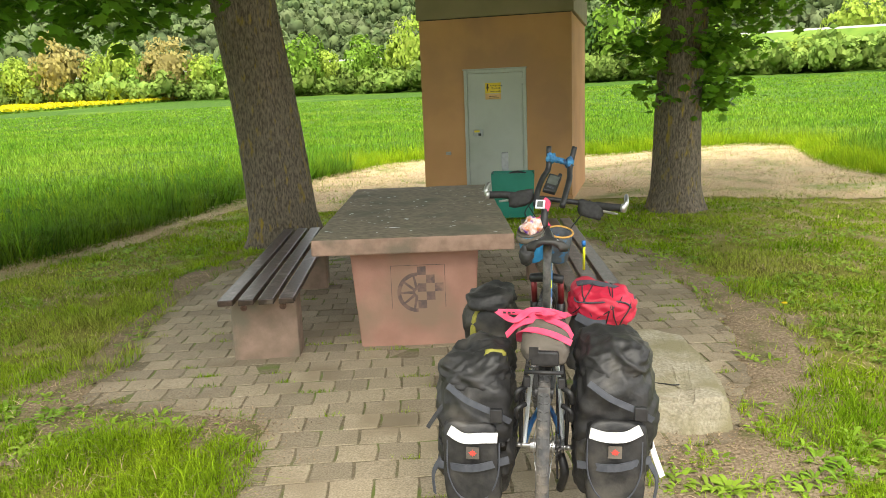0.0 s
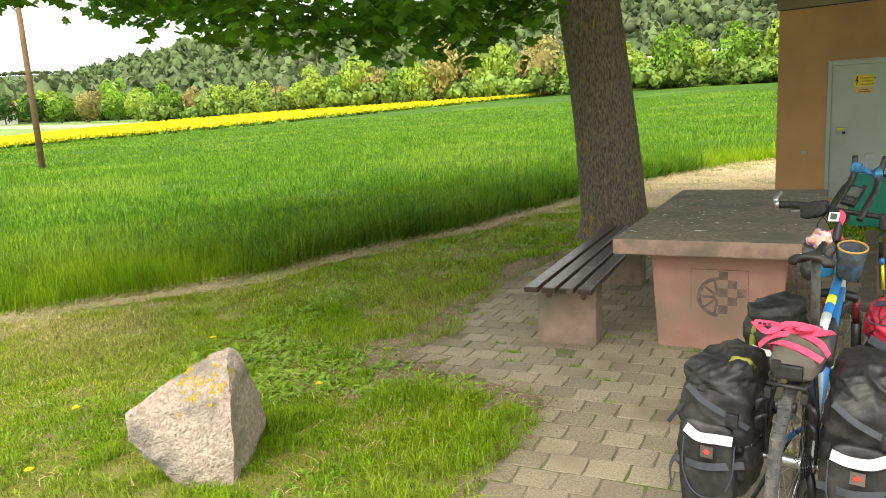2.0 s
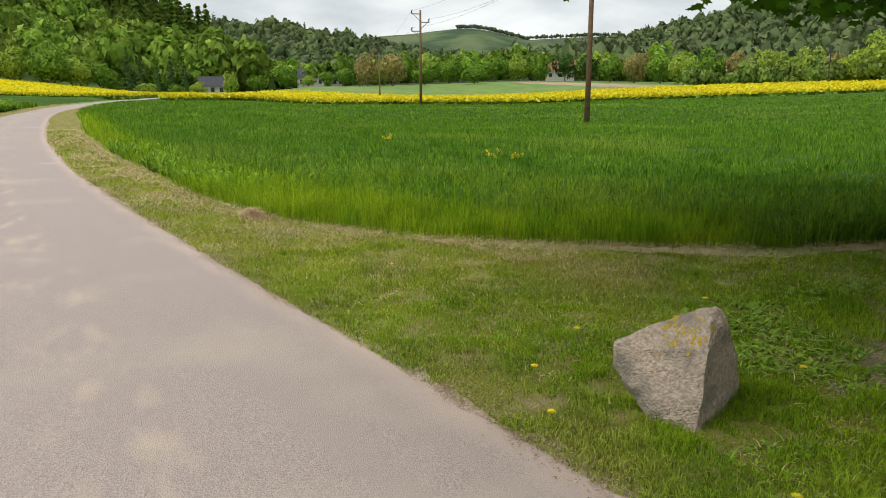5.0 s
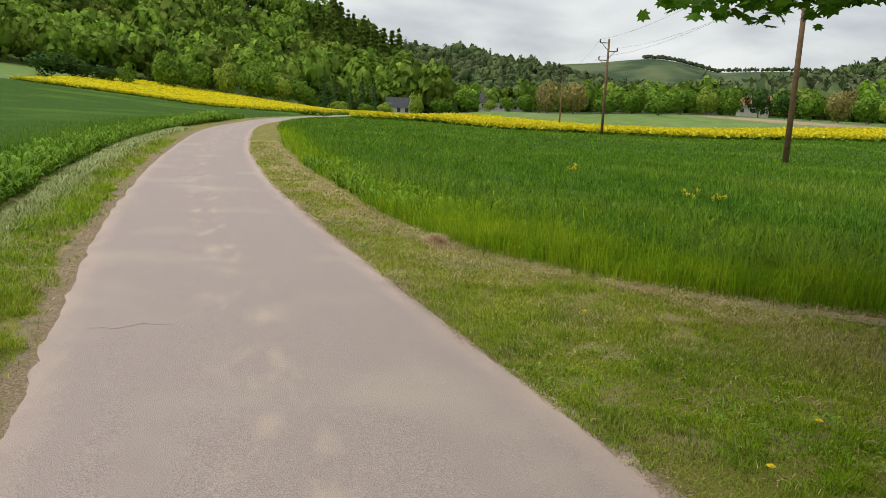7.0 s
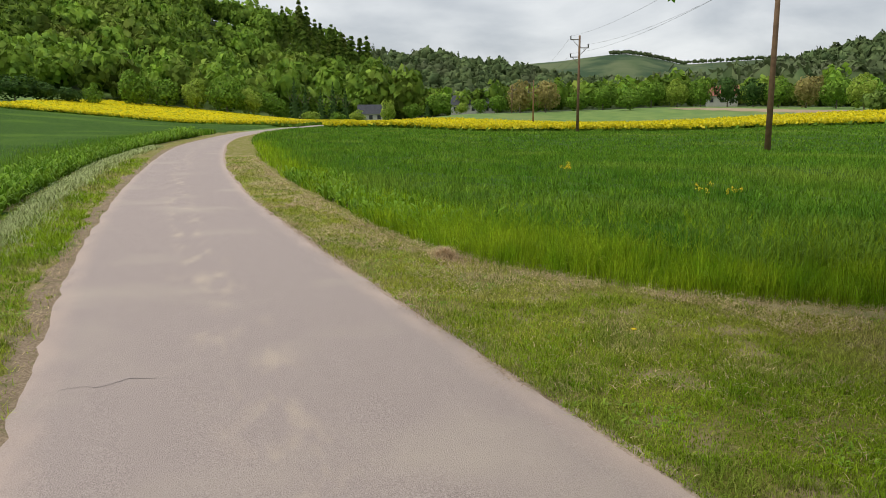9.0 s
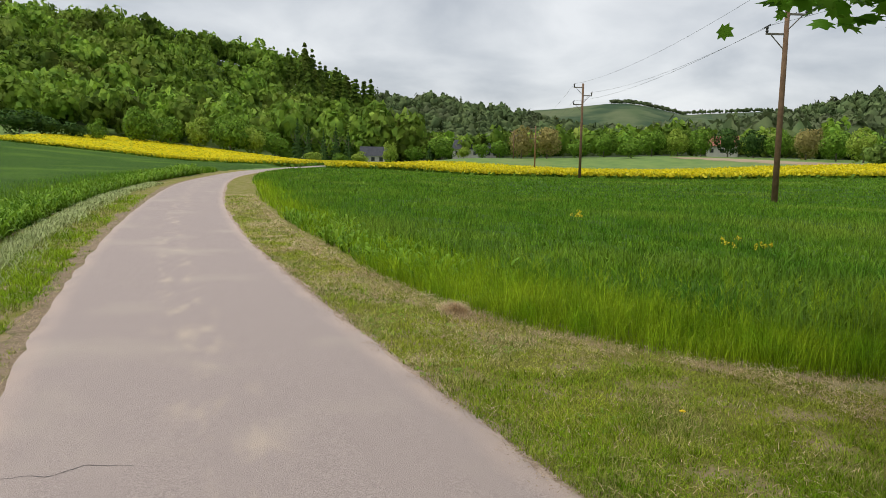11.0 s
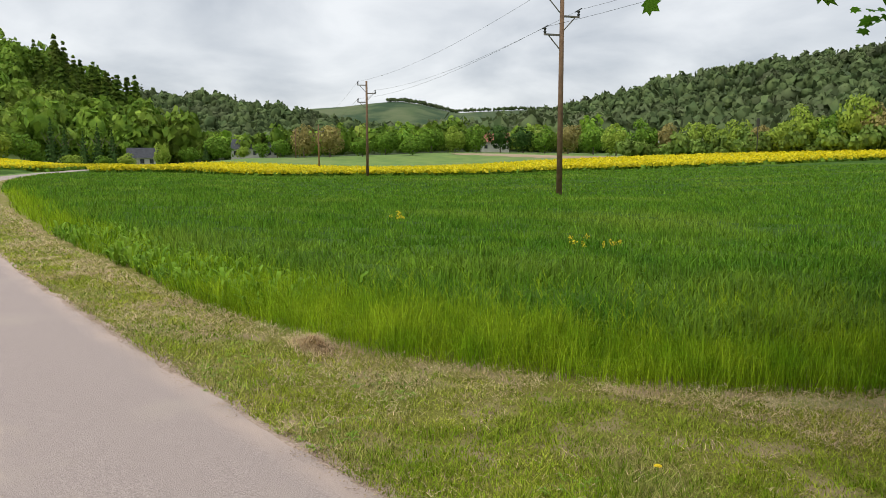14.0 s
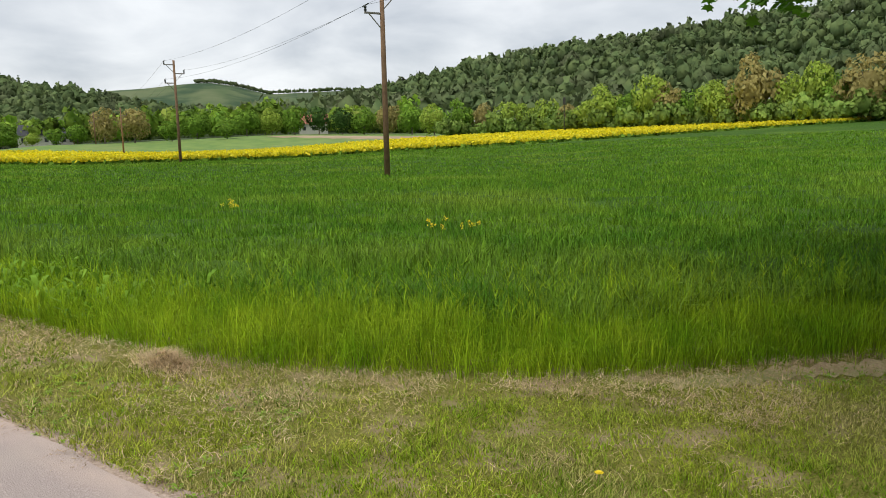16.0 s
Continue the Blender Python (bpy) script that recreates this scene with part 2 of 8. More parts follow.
def box(bm, x0, x1, y0, y1, z0, z1, bevel=0.0, segs=2):
    """A box between the limits, with rounded edges."""
    b = bmesh.new()
    bmesh.ops.create_cube(b, size=1)
    for v in b.verts:
        v.co = ((x0 + x1) / 2 + v.co.x * (x1 - x0), (y0 + y1) / 2 + v.co.y * (y1 - y0), (z0 + z1) / 2 + v.co.z * (z1 - z0))
    if bevel:
        bmesh.ops.bevel(b, geom=b.edges[:], offset=bevel, segments=segs, affect="EDGES", profile=0.6)
    merge(bm, b)


def merge(bm, b, m=None):
    if m is not None:
        bmesh.ops.transform(b, matrix=m, verts=b.verts[:])
    me = bpy.data.meshes.new("tmp")
    b.to_mesh(me)
    bm.from_mesh(me)
    bpy.data.meshes.remove(me)
    b.free()


def tube(bm, pts, radii, segs=10, caps=True):
    """A tube through points, with a radius at each."""
    pts = [Vector(p) for p in pts]
    if isinstance(radii, (int, float)):
        radii = [radii] * len(pts)
    rings, side = [], None
    for i, p in enumerate(pts):
        d = (pts[min(i + 1, len(pts) - 1)] - pts[max(i - 1, 0)]).normalized()
        if side is None:
            side = d.orthogonal().normalized()
        side = (side - d * side.dot(d)).normalized()
        up = d.cross(side)
        rings.append([bm.verts.new(p + (side * math.cos(a) + up * math.sin(a)) * radii[i]) for a in (2 * math.pi * k / segs for k in range(segs))])
    for r0, r1 in zip(rings, rings[1:]):
        for k in range(segs):
            bm.faces.new((r0[k], r0[(k + 1) % segs], r1[(k + 1) % segs], r1[k]))
    if caps:
        bm.faces.new(rings[0][::-1])
        bm.faces.new(rings[-1])


def smoothline(pts, n=8):
    """More points along a polyline, on a smooth curve through them."""
    p = [Vector(q) for q in pts]
    p = [2 * p[0] - p[1]] + p + [2 * p[-1] - p[-2]]
    out = []
    for i in range(1, len(p) - 2):
        for k in range(n):
            t = k / n
            out.append(0.5 * (2 * p[i] + (p[i + 1] - p[i - 1]) * t + (2 * p[i - 1] - 5 * p[i] + 4 * p[i + 1] - p[i + 2]) * t * t
                              + (3 * p[i] - p[i - 1] - 3 * p[i + 1] + p[i + 2]) * t ** 3))
    return out + [p[-2]]


# ---- the land ----
def soft(u, w):
    return 0.5 * (u + np.sqrt(u * u + w * w))


def ease(t):
    t = np.clip(t, 0, 1)
    return t * t * (3 - 2 * t)


# ridges as bearing to the left of +y, and elevation seen from the camera's place
RIDGE_A = ([70, 79, 81, 83, 84.8, 88, 93, 97.7, 102, 107, 125, 160, 190], [0, 0, 2.5, 4.6, 5.4, 6.7, 8.1, 8.7, 9.1, 9.2, 9.4, 6.0, 0])
RIDGE_B = ([60, 66, 70, 74, 78, 83, 90, 110], [1.5, 2.7, 3.4, 4.1, 4.7, 4.7, 3.5, 0])
RIDGE_C = ([40, 52, 54.6, 58.2, 59.5, 60.8, 62.2, 63.5, 64.6, 66.2, 68.2, 70, 74, 80], [3.5, 3.7, 3.75, 3.62, 3.55, 3.88, 4.22, 4.38, 4.36, 4.2, 3.96, 3.85, 3.4, 2.0])
RIDGE_D = ([-120, -60, -30, 0, 18, 26, 33.5, 39.6, 44, 47.5, 51, 54, 57, 60, 63, 68], [3, 7.5, 8.5, 8.6, 8.3, 7.7, 6.9, 6.4, 5.6, 4.9, 4.1, 3.5, 3.0, 2.2, 1.0, 0])
HILLS = {"a": (RIDGE_A, 225.0, 430.0), "b": (RIDGE_B, 620.0, 1100.0), "c": (RIDGE_C, 1400.0, 2500.0), "d": (RIDGE_D, 330.0, 820.0)}


TREES = {"a": 10.0, "b": 15.0, "c": 0.0, "d": 14.0}  # height that the woods add


def hill(key, az, r):
    (a, e), r0, r1 = HILLS[key]
    top = np.maximum(np.tan(np.radians(np.interp(az, a, e))) * r1 - TREES[key], 0)
    return top * ease((r - r0) / (r1 - r0)) * (1 - 0.35 * ease((r - r1) / r1))


def land(x, y):
    """Height of the ground."""
    x, y = np.asarray(x, float), np.asarray(y, float)
    r = np.hypot(x, y)
    az = np.degrees(np.arctan2(-x, y))
    az = np.where(az < -120, az + 360, az)
    north = soft(0.04 * (np.minimum(y, 170) - 53) + 0.004 * x + 0.02 * np.clip(x + 5, 0, 80) * ease((y - 25) / 60), 0.35) - 0.013
    south = 0.095 * soft(-np.maximum(y, -120) - 14, 6.0) * ease((-x - 25) / 120) * (1 - ease((r - 230) / 200))
    slope = 0.045 * (soft(np.minimum(r, 235) - 152, 8) ) * ease((az - 86) / 9) * (1 - ease((az - 150) / 40)) * (1 - ease((r - 240) / 160))
    hollow = 0.55 * np.exp(-((r - 45) / 18.0) ** 2) * ease((az - 28) / 18) * (1 - ease((az - 72) / 9)) + 0.45 * ease((r - 60) / 25) * (1 - ease((r - 140) / 60)) * ease((az - 50) / 12) * (1 - ease((az - 74) / 8))
    rise = 2.4 * ease((r - 142) / 62) * (1 - ease((r - 420) / 200)) * ease((az - 46) / 16) * (1 - ease((az - 74) / 9))
    near = (north + south + slope - hollow + rise) * ease((r - 6) / 20)
    return near + np.maximum.reduce([hill(k, az, r) for k in HILLS])


def dist_to(line, x, y):
    """Distance of points from a polyline."""
    p = np.array(line, float)
    x, y = np.asarray(x, float), np.asarray(y, float)
    best = np.full(x.shape, 1e9)
    for (xa, ya), (xb, yb) in zip(p, p[1:]):
        dx, dy = xb - xa, yb - ya
        t = np.clip(((x - xa) * dx + (y - ya) * dy) / (dx * dx + dy * dy), 0, 1)
        best = np.minimum(best, np.hypot(x - xa - t * dx, y - ya - t * dy))
    return best


def grid_sheet(name, inside, step, lift, material, wave=0.0, edge=None):
    """A sheet over the land within a polygon, lifted above it, sinking towards an edge."""
    poly = np.array(inside, float)
    x0, y0 = poly.min(0)
    x1, y1 = poly.max(0)
    xs, ys = np.arange(x0, x1 + step, step), np.arange(y0, y1 + step, step)
    gx, gy = np.meshgrid(xs, ys, indexing="ij")
    ok = in_poly(gx, gy, poly)
    cell = ok[:-1, :-1] & ok[1:, :-1] & ok[:-1, 1:] & ok[1:, 1:]
    idx = np.arange(gx.size).reshape(gx.shape)
    f = np.stack([idx[:-1, :-1][cell], idx[1:, :-1][cell], idx[1:, 1:][cell], idx[:-1, 1:][cell]], -1)
    rise = 1.0 if edge is None else ease((dist_to(edge, gx, gy) - 0.5) / 1.6)
    z = land(gx, gy) + 0.004 + lift * rise
    if wave:
        z = z + wave * rise * (np.random.default_rng(3).random(gx.shape) - 0.5)
    v = np.stack([gx, gy, z], -1).reshape(-1, 3)
    used, f = np.unique(f, return_inverse=True)
    return new(name, mesh_np(name, v[used], f.reshape(-1, 4), material, True))


def in_poly(x, y, poly):
    x, y = np.asarray(x, float), np.asarray(y, float)
    res = np.zeros(x.shape, bool)
    n = len(poly)
    for i in range(n):
        (xa, ya), (xb, yb) = poly[i], poly[(i + 1) % n]
        if ya == yb:
            continue
        c = (ya > y) != (yb > y)
        res ^= c & (x < (xb - xa) * (y - ya) / (yb - ya) + xa)
    return res


def build_ground():
    az = np.concatenate([np.arange(-120, -40, 4.0), np.arange(-40, 130, 0.75), np.arange(130, 240, 4.0)])
    r = np.concatenate([[0.02], np.geomspace(2, 60, 22), np.geomspace(66, 4600, 90)])
    A, R = np.meshgrid(np.radians(az), r, indexing="ij")
    x, y = -np.sin(A) * R, np.cos(A) * R
    z = land(x, y)
    idx = np.arange(x.size).reshape(x.shape)
    nxt = np.roll(idx, -1, axis=0)
    f = np.stack([idx[:, :-1], idx[:, 1:], nxt[:, 1:], nxt[:, :-1]], -1).reshape(-1, 4)
    me = mesh_np("ground", np.stack([x, y, z], -1).reshape(-1, 3), f, "lawn", True)
    me.materials.append(M["far_ground"])
    me.materials.append(M["meadow_hazed"])
    me.materials.append(M["meadow"])
    rr = np.broadcast_to(np.minimum(R[:, :-1], R[:, 1:]), R[:, :-1].shape).ravel()
    aa = np.broadcast_to(np.degrees(A[:, :-1]), R[:, :-1].shape).ravel()
    me.polygons.foreach_set("material_index", np.where((rr > 1500) & (aa > 57) & (aa < 73), 2, np.where((rr > 90) & (rr <= 240), 3, rr > 215)).astype(np.int32))
    return tagged(new("ground", me), "mown grass verge and wooded valley ground", "ground", kind="structure")


build_ground()

ROAD_R = [(60, 9.0), (25, 4.6), (8, 2.6), (2, 1.85), (-1.45, 1.39), (-2.9, 1.15), (-4.73, 0.84), (-6.92, 0.45), (-9.75, -0.02), (-16.2, -0.98), (-26, -1.93), (-38, -2.6), (-54, -3.0), (-70, -2.3), (-95, 0.8), (-127, 6.3), (-150, 11.5), (-180, 20.5), (-225, 36)]
ROAD_L = [(60, 5.9), (25, 1.5), (8, -0.4), (2, -1.15), (-1.5, -1.6), (-3.58, -1.84), (-5.82, -2.2), (-9.9, -2.85), (-14.9, -3.45), (-23.7, -4.3), (-40.6, -5.4), (-54, -5.4), (-78, -4.0), (-98, -1.4), (-127, 3.6), (-150, 8.3), (-181, 17.5), (-226, 33)]


def resample(line, n):
    p = np.array([tuple(v)[:2] for v in smoothline([(*q, 0) for q in line], 10)])
    return p


def road_material():
    """Asphalt with a dusty middle, worn tracks and sandy, broken edges."""
    m = M["asphalt"]
    n, l = m.node_tree.nodes, m.node_tree.links
    bs = n["Principled BSDF"]
    old = bs.inputs["Base Color"].links[0].from_socket
    at = n.new("ShaderNodeAttribute")
    at.attribute_name = "tone"
    geo = n.new("ShaderNodeNewGeometry")
    mp = n.new("ShaderNodeMapping")
    mp.inputs["Scale"].default_value = (0.9, 2.2, 1.0)
    l.new(geo.outputs["Position"], mp.inputs["Vector"])
    tx = n.new("ShaderNodeTexNoise")
    tx.inputs["Scale"].default_value, tx.inputs["Detail"].default_value = 1.9, 6.0
    l.new(mp.outputs["Vector"], tx.inputs["Vector"])

    def curve(points, fac):
        r = n.new("ShaderNodeValToRGB")
        el = r.color_ramp.elements
        el[0].position, el[0].color = points[0][0], (points[0][1],) * 3 + (1,)
        el[1].position, el[1].color = points[-1][0], (points[-1][1],) * 3 + (1,)
        for p, v in points[1:-1]:
            e = el.new(p)
            e.color = (v,) * 3 + (1,)
        l.new(fac, r.inputs["Fac"])
        return r.outputs["Color"]

    def times(a, c):
        x = n.new("ShaderNodeMath")
        x.operation = "MULTIPLY"
        l.new(a, x.inputs[0])
        l.new(c, x.inputs[1])
        return x.outputs[0]

    def over(fac, base, colour):
        x = n.new("ShaderNodeMixRGB")
        l.new(fac, x.inputs["Fac"])
        l.new(base, x.inputs["Color1"])
        x.inputs["Color2"].default_value = (*colour, 1)
        return x.outputs["Color"]

    dust = times(curve([(0.33, 0), (0.43, 1), (0.52, 1), (0.60, 0)], at.outputs["Fac"]), curve([(0.50, 0), (0.70, 0.7)], tx.outputs["Fac"]))
    col = over(dust, old, (0.53, 0.43, 0.35))
    edge = times(curve([(0.0, 1), (0.03, 0.7), (0.09, 0), (0.91, 0), (0.965, 0.7), (1.0, 1)], at.outputs["Fac"]), curve([(0.30, 0.25), (0.6, 1)], tx.outputs["Fac"]))
    col = over(edge, col, (0.51, 0.40, 0.345))
    l.new(col, bs.inputs["Base Color"])


def build_road():
    a = resample(ROAD_R, 0)
    b = resample(ROAD_L, 0)
    s = np.sort(np.concatenate([-np.geomspace(0.1, 205, 260), np.linspace(0, 55, 60)]))
    ya = np.interp(s, a[::-1, 0], a[::-1, 1])
    yb = np.interp(s, b[::-1, 0], b[::-1, 1])
    cols = np.linspace(0, 1, 15)
    rag = np.array([noise.noise((v * 1.3, 0, 5)) * 0.05 + noise.noise((v * 4.1, 0, 9)) * 0.03 + noise.noise((v * 11, 0, 9)) * 0.015 for v in s])
    rag2 = np.array([noise.noise((v * 1.1, 7, 5)) * 0.06 + noise.noise((v * 3.7, 3, 9)) * 0.04 + noise.noise((v * 11, 4, 9)) * 0.02 for v in s])
    ya, yb = ya + rag, yb + rag2
    Y = yb[:, None] * (1 - cols) + ya[:, None] * cols
    X = np.repeat(s[:, None], len(cols), 1)
    crown = 0.012 + 0.02 * (1 - (2 * cols - 1) ** 2)
    Z = land(X, Y) + crown
    Z[:, 0] = land(X[:, 0], Y[:, 0]) + 0.006
    Z[:, -1] = land(X[:, -1], Y[:, -1]) + 0.006
    idx = np.arange(X.size).reshape(X.shape)
    f = np.stack([idx[:-1, :-1], idx[1:, :-1], idx[1:, 1:], idx[:-1, 1:]], -1).reshape(-1, 4)
    me = mesh_np("road", np.stack([X, Y, Z], -1).reshape(-1, 3), f, "asphalt", True, np.repeat(cols[None], len(s), 0).ravel())
    road_material()
    tagged(new("road", me), "pale worn asphalt farm road curving through fields", "road", kind="structure")
    # bare soil beside the asphalt
    for name, line, d0, d1, mm in (("soil_edge", yb, 0.06, -0.42, "soil_edge"), ("soil_edge", ya, -0.05, 0.16, "sand_edge")):
        k = (s > -75) & (s < 12)
        rg = np.array([0.5 + 0.5 * noise.noise((v * 2.3, 1, 2)) + 0.35 * noise.noise((v * 7, 5, 2)) for v in s[k]])
        y0, y1 = line[k] + d0, line[k] + d1 * np.clip(rg, 0.05, 1.3)
        v = np.stack([np.stack([s[k], y0, land(s[k], y0) + 0.008], 1), np.stack([s[k], y1, land(s[k], y1) + 0.004], 1)], 1).reshape(-1, 3)
        i = np.arange(k.sum() - 1) * 2
        f = np.stack([i, i + 2, i + 3, i + 1], 1)
        tagged(new(name, mesh_np(name, v, f, mm, True)), "bare crumbly soil along the road edge", "road edge", kind="structure")


build_road()

# crop edge on the near side, and the far limits
CROP_EDGE = [(-150, 12.5), (-126, 8.2), (-95, 2.6), (-70, -0.8), (-47, -1.5), (-32, -1.05), (-21.0, -0.3), (-16.6, 0.2), (-13.3, 0.6), (-10.6, 1.08), (-8.7, 1.6), (-7.25, 2.5), (-6.4, 3.3), (-5.75, 4.3), (-4.95, 5.7), (-4.6, 7.2), (-4.0, 8.9), (-3.4, 12), (-2.55, 15.4), (-0.4, 19.3), (3.8, 18.7), (5.4, 19.4), (8.1, 20.5), (9.1, 19.7), (8.5, 17.5), (7.7, 15.1), (7.35, 12.3), (8.3, 10.0), (12, 8.8), (30, 10.0), (80, 16)]
RAPE_NEAR = [(-150, 14), (-118, 10), (-100, 8), (-93, 16), (-85, 35), (-73.5, 59), (-55.5, 99), (-36.5, 141)]


def inset(line, d):
    """The polyline moved to its right by d."""
    p = np.array(line, float)
    t = np.gradient(p, axis=0)
    t /= np.linalg.norm(t, axis=1)[:, None]
    return [tuple(q) for q in p + np.stack([-t[:, 1], t[:, 0]], 1) * d]


crop_edge_fine = [tuple(v)[:2] for v in smoothline([(*q, 0) for q in CROP_EDGE], 6)]
crop_poly = crop_edge_fine + [(120, 150), (60, 165), (-30, 165), (-38, 152)] + RAPE_NEAR[::-1]
crop_inner = inset(crop_edge_fine, 0.5) + [(120, 150), (60, 165), (-30, 165), (-38, 152)] + RAPE_NEAR[::-1]
tagged(grid_sheet("wheat_field", crop_inner, 0.8, 0.25, "crop", 0.12, [q for q in CROP_EDGE if q[0] > -75]), "dense young green wheat field", "wheat field", kind="stuff")
rape_poly = RAPE_NEAR + [(-52, 160), (-110, 110), (-135, 60), (-172, 34), (-160, 18)]
tagged(grid_sheet("rape_field", rape_poly, 1.0, 0.72, "rape", 0.3), "bright yellow flowering rape field", "rape field", kind="stuff")
LEFT_EDGE = [(-4, -3.9), (-9.2, -4.35), (-12.5, -4.7), (-19.1, -5.6), (-33, -6.85), (-53, -7.0), (-78, -5.6), (-98, -3.0), (-127, 2.2)]
left_edge_fine = [tuple(v)[:2] for v in smoothline([(*q, 0) for q in LEFT_EDGE], 6)]
left_crop = left_edge_fine + [(-139, -12), (-147, -27), (-144, -50), (-138, -60), (-60, -60), (-4, -40)]
left_inner = inset(left_edge_fine, -0.3) + [(-139, -12), (-147, -27), (-144, -50), (-138, -60), (-60, -60), (-4, -40)]
tagged(grid_sheet("wheat_field", left_inner, 0.8, 0.34, "crop", 0.08, LEFT_EDGE), "green wheat field rising beyond the road", "wheat field", kind="stuff")
left_rape = [(-127, 2.4), (-139, -12), (-147, -27), (-144, -48), (-180, -48), (-215, -40), (-205, -8), (-204, 10), (-201, 22), (-182, 16.5), (-150, 7.2)]
tagged(grid_sheet("rape_field", left_rape, 1.0, 0.85, "rape", 0.35, [(-201, 22), (-182, 16.5), (-150, 7.2), (-127, 2.4), (-139, -12), (-147, -27)]), "yellow rape field below a wooded hill", "rape field", kind="stuff")


# ---- woods ----
def ball(sub):
    """Directions and triangles of a fine ball."""
    b = bmesh.new()
    bmesh.ops.create_icosphere(b, subdivisions=sub, radius=1)
    b.verts.index_update()
    v = np.array([p.co[:] for p in b.verts])
    f = np.array([[q.index for q in t.verts] for t in b.faces])
    b.free()
    return v, f


def unit(v):
    return v / np.linalg.norm(v, axis=-1)[..., None]


def cards(rng, p, out, size, tilt):
    """Leafy flakes at p that look outwards: points, triangles, soft normals."""
    n = len(p)
    nn = unit(out + rng.normal(size=(n, 3)) * tilt)
    u = unit(np.cross(nn, rng.normal(size=(n, 3))))
    q = np.cross(nn, u)
    s = size * rng.uniform(0.55, 1.35, (n, 1))
    v = np.stack([p - u * s - q * s * 0.5, p + u * s * 0.8 - q * s, p + u * s * 0.6 + q * s * 0.9, p - u * s * 0.7 + q * s * 0.7], 1).reshape(-1, 3)
    f = np.arange(n)[:, None, None] * 4 + np.array([[0, 1, 2], [0, 2, 3]])
    nrm = unit(out + rng.normal(size=(n, 3)) * 0.28)
    return v, f.reshape(-1, 3), np.repeat(nrm, 4, 0)


def crown_body(rng, n, size, lumps=9, flat=0.85, core=0.62, sub=1):
    """A crown of radius 1 about (0, 0, 1): boughs of many leafy flakes round a lumpy heart."""
    c = unit(rng.normal(size=(lumps, 3)))
    c[:, 2] = c[:, 2] * 0.9 + 0.12
    c = c * rng.uniform(0.42, 0.68, (lumps, 1)) * (1, 1, flat)
    rad = rng.uniform(0.26, 0.46, lumps)
    k = rng.choice(lumps, n * 3, p=rad ** 2 / (rad ** 2).sum())
    d = rng.normal(size=(n * 3, 3))
    d[:, 2] += 0.25
    d = unit(d)
    p = c[k] + d * rad[k][:, None] * rng.uniform(0.72, 1.1, (n * 3, 1))
    gap = np.linalg.norm(p[:, None] - c[None], axis=2) / rad
    keep = np.flatnonzero(gap.min(1) > 0.7)[:n]
    p, d = p[keep], d[keep]
    out = unit(d * 0.75 + unit(p) * 0.55 + (0, 0, 0.12))
    v, f, nr = cards(rng, p, out, size, 0.5)
    bd, bf = ball(sub)
    b = bd @ c.T
    reach = b * b - (c * c).sum(1) + rad * rad
    far = np.where(reach > 0, b + np.sqrt(np.maximum(reach, 0)), 0).max(1)
    bv = bd * (np.maximum(far, 0.6) * core)[:, None]
    v = np.concatenate([bv, v]) + (0, 0, 1)
    v[:, 2] = np.maximum(v[:, 2], 0.12)
    return v, np.concatenate([bf, f + len(bv)]), np.concatenate([bd, nr])


def cone_body(rng, n, size):
    """A conifer 2.4 high of drooping flakes in whorls round a slim core."""
    a = np.linspace(0, 2 * math.pi, 9)[:-1]
    bv = np.concatenate([[(math.cos(t) * 0.26, math.sin(t) * 0.26, 0.1) for t in a], [(0, 0, 2.25)]])
    bf = np.array([(i, (i + 1) % 8, 8) for i in range(8)])
    t = np.round(rng.uniform(0.03, 1, n) ** 0.8 * 11) / 11 + rng.normal(size=n) * 0.012
    a = np.round(rng.uniform(0, 11, n)) * 0.571 + t * 9 + rng.normal(size=n) * 0.12
    reach = np.maximum(1.03 - t, 0.03) * 0.52
    r = reach * rng.uniform(0.25, 1.08, n)
    d = np.stack([np.cos(a), np.sin(a), 0 * a], 1)
    p = d * r[:, None] + np.stack([0 * a, 0 * a, t * 2.4 - 0.28 * r], 1)
    out = unit(d * 0.8 + (0, 0, 0.55))
    v, f, nr = cards(rng, p, out, size * (1.15 - 0.6 * np.clip(t, 0, 1))[:, None], 0.35)
    return np.concatenate([bv, v]), np.concatenate([bf, f + 9]), np.concatenate([unit(bv * (1, 1, 0) + (0, 0, 0.3)), nr])


def woods(name, places, material, label, n=120, size=0.2, seed=1, core=0.7):
    """Many crowns in one mesh; places: x, y, radius, tone, conifer."""
    rng = np.random.default_rng(seed)
    kinds = [crown_body(rng, n, size, int(rng.integers(8, 13)), core=core) for _ in range(12)]
    cones = [cone_body(rng, int(n * 1.2), 0.12) for _ in range(4)]
    vs, fs, tones, norms, n0 = [], [], [], [], 0
    for x, y, r, tone, con in places:
        k, tri, nr = (cones if con else kinds)[rng.integers(0, 4 if con else 12)]
        a = rng.uniform(0, 2 * math.pi)
        m = np.array([[math.cos(a), math.sin(a), 0], [-math.sin(a), math.cos(a), 0], [0, 0, 1]])
        q = (k * r * ((1.75, 1.75, rng.uniform(0.9, 1.35)) if con else (1, 1, rng.uniform(0.9, 1.4)))) @ m
        vs.append(q + (x, y, float(land(x, y)) - 0.1 * r))
        norms.append(nr @ m)
        fs.append(tri + n0)
        n0 += len(q)
        tones.append(np.full(len(q), tone))
    me = mesh_np(name, np.concatenate(vs), np.concatenate(fs), material, True, np.concatenate(tones), np.concatenate(norms))
    return tagged(new(name, me), label, "woods", kind="stuff")


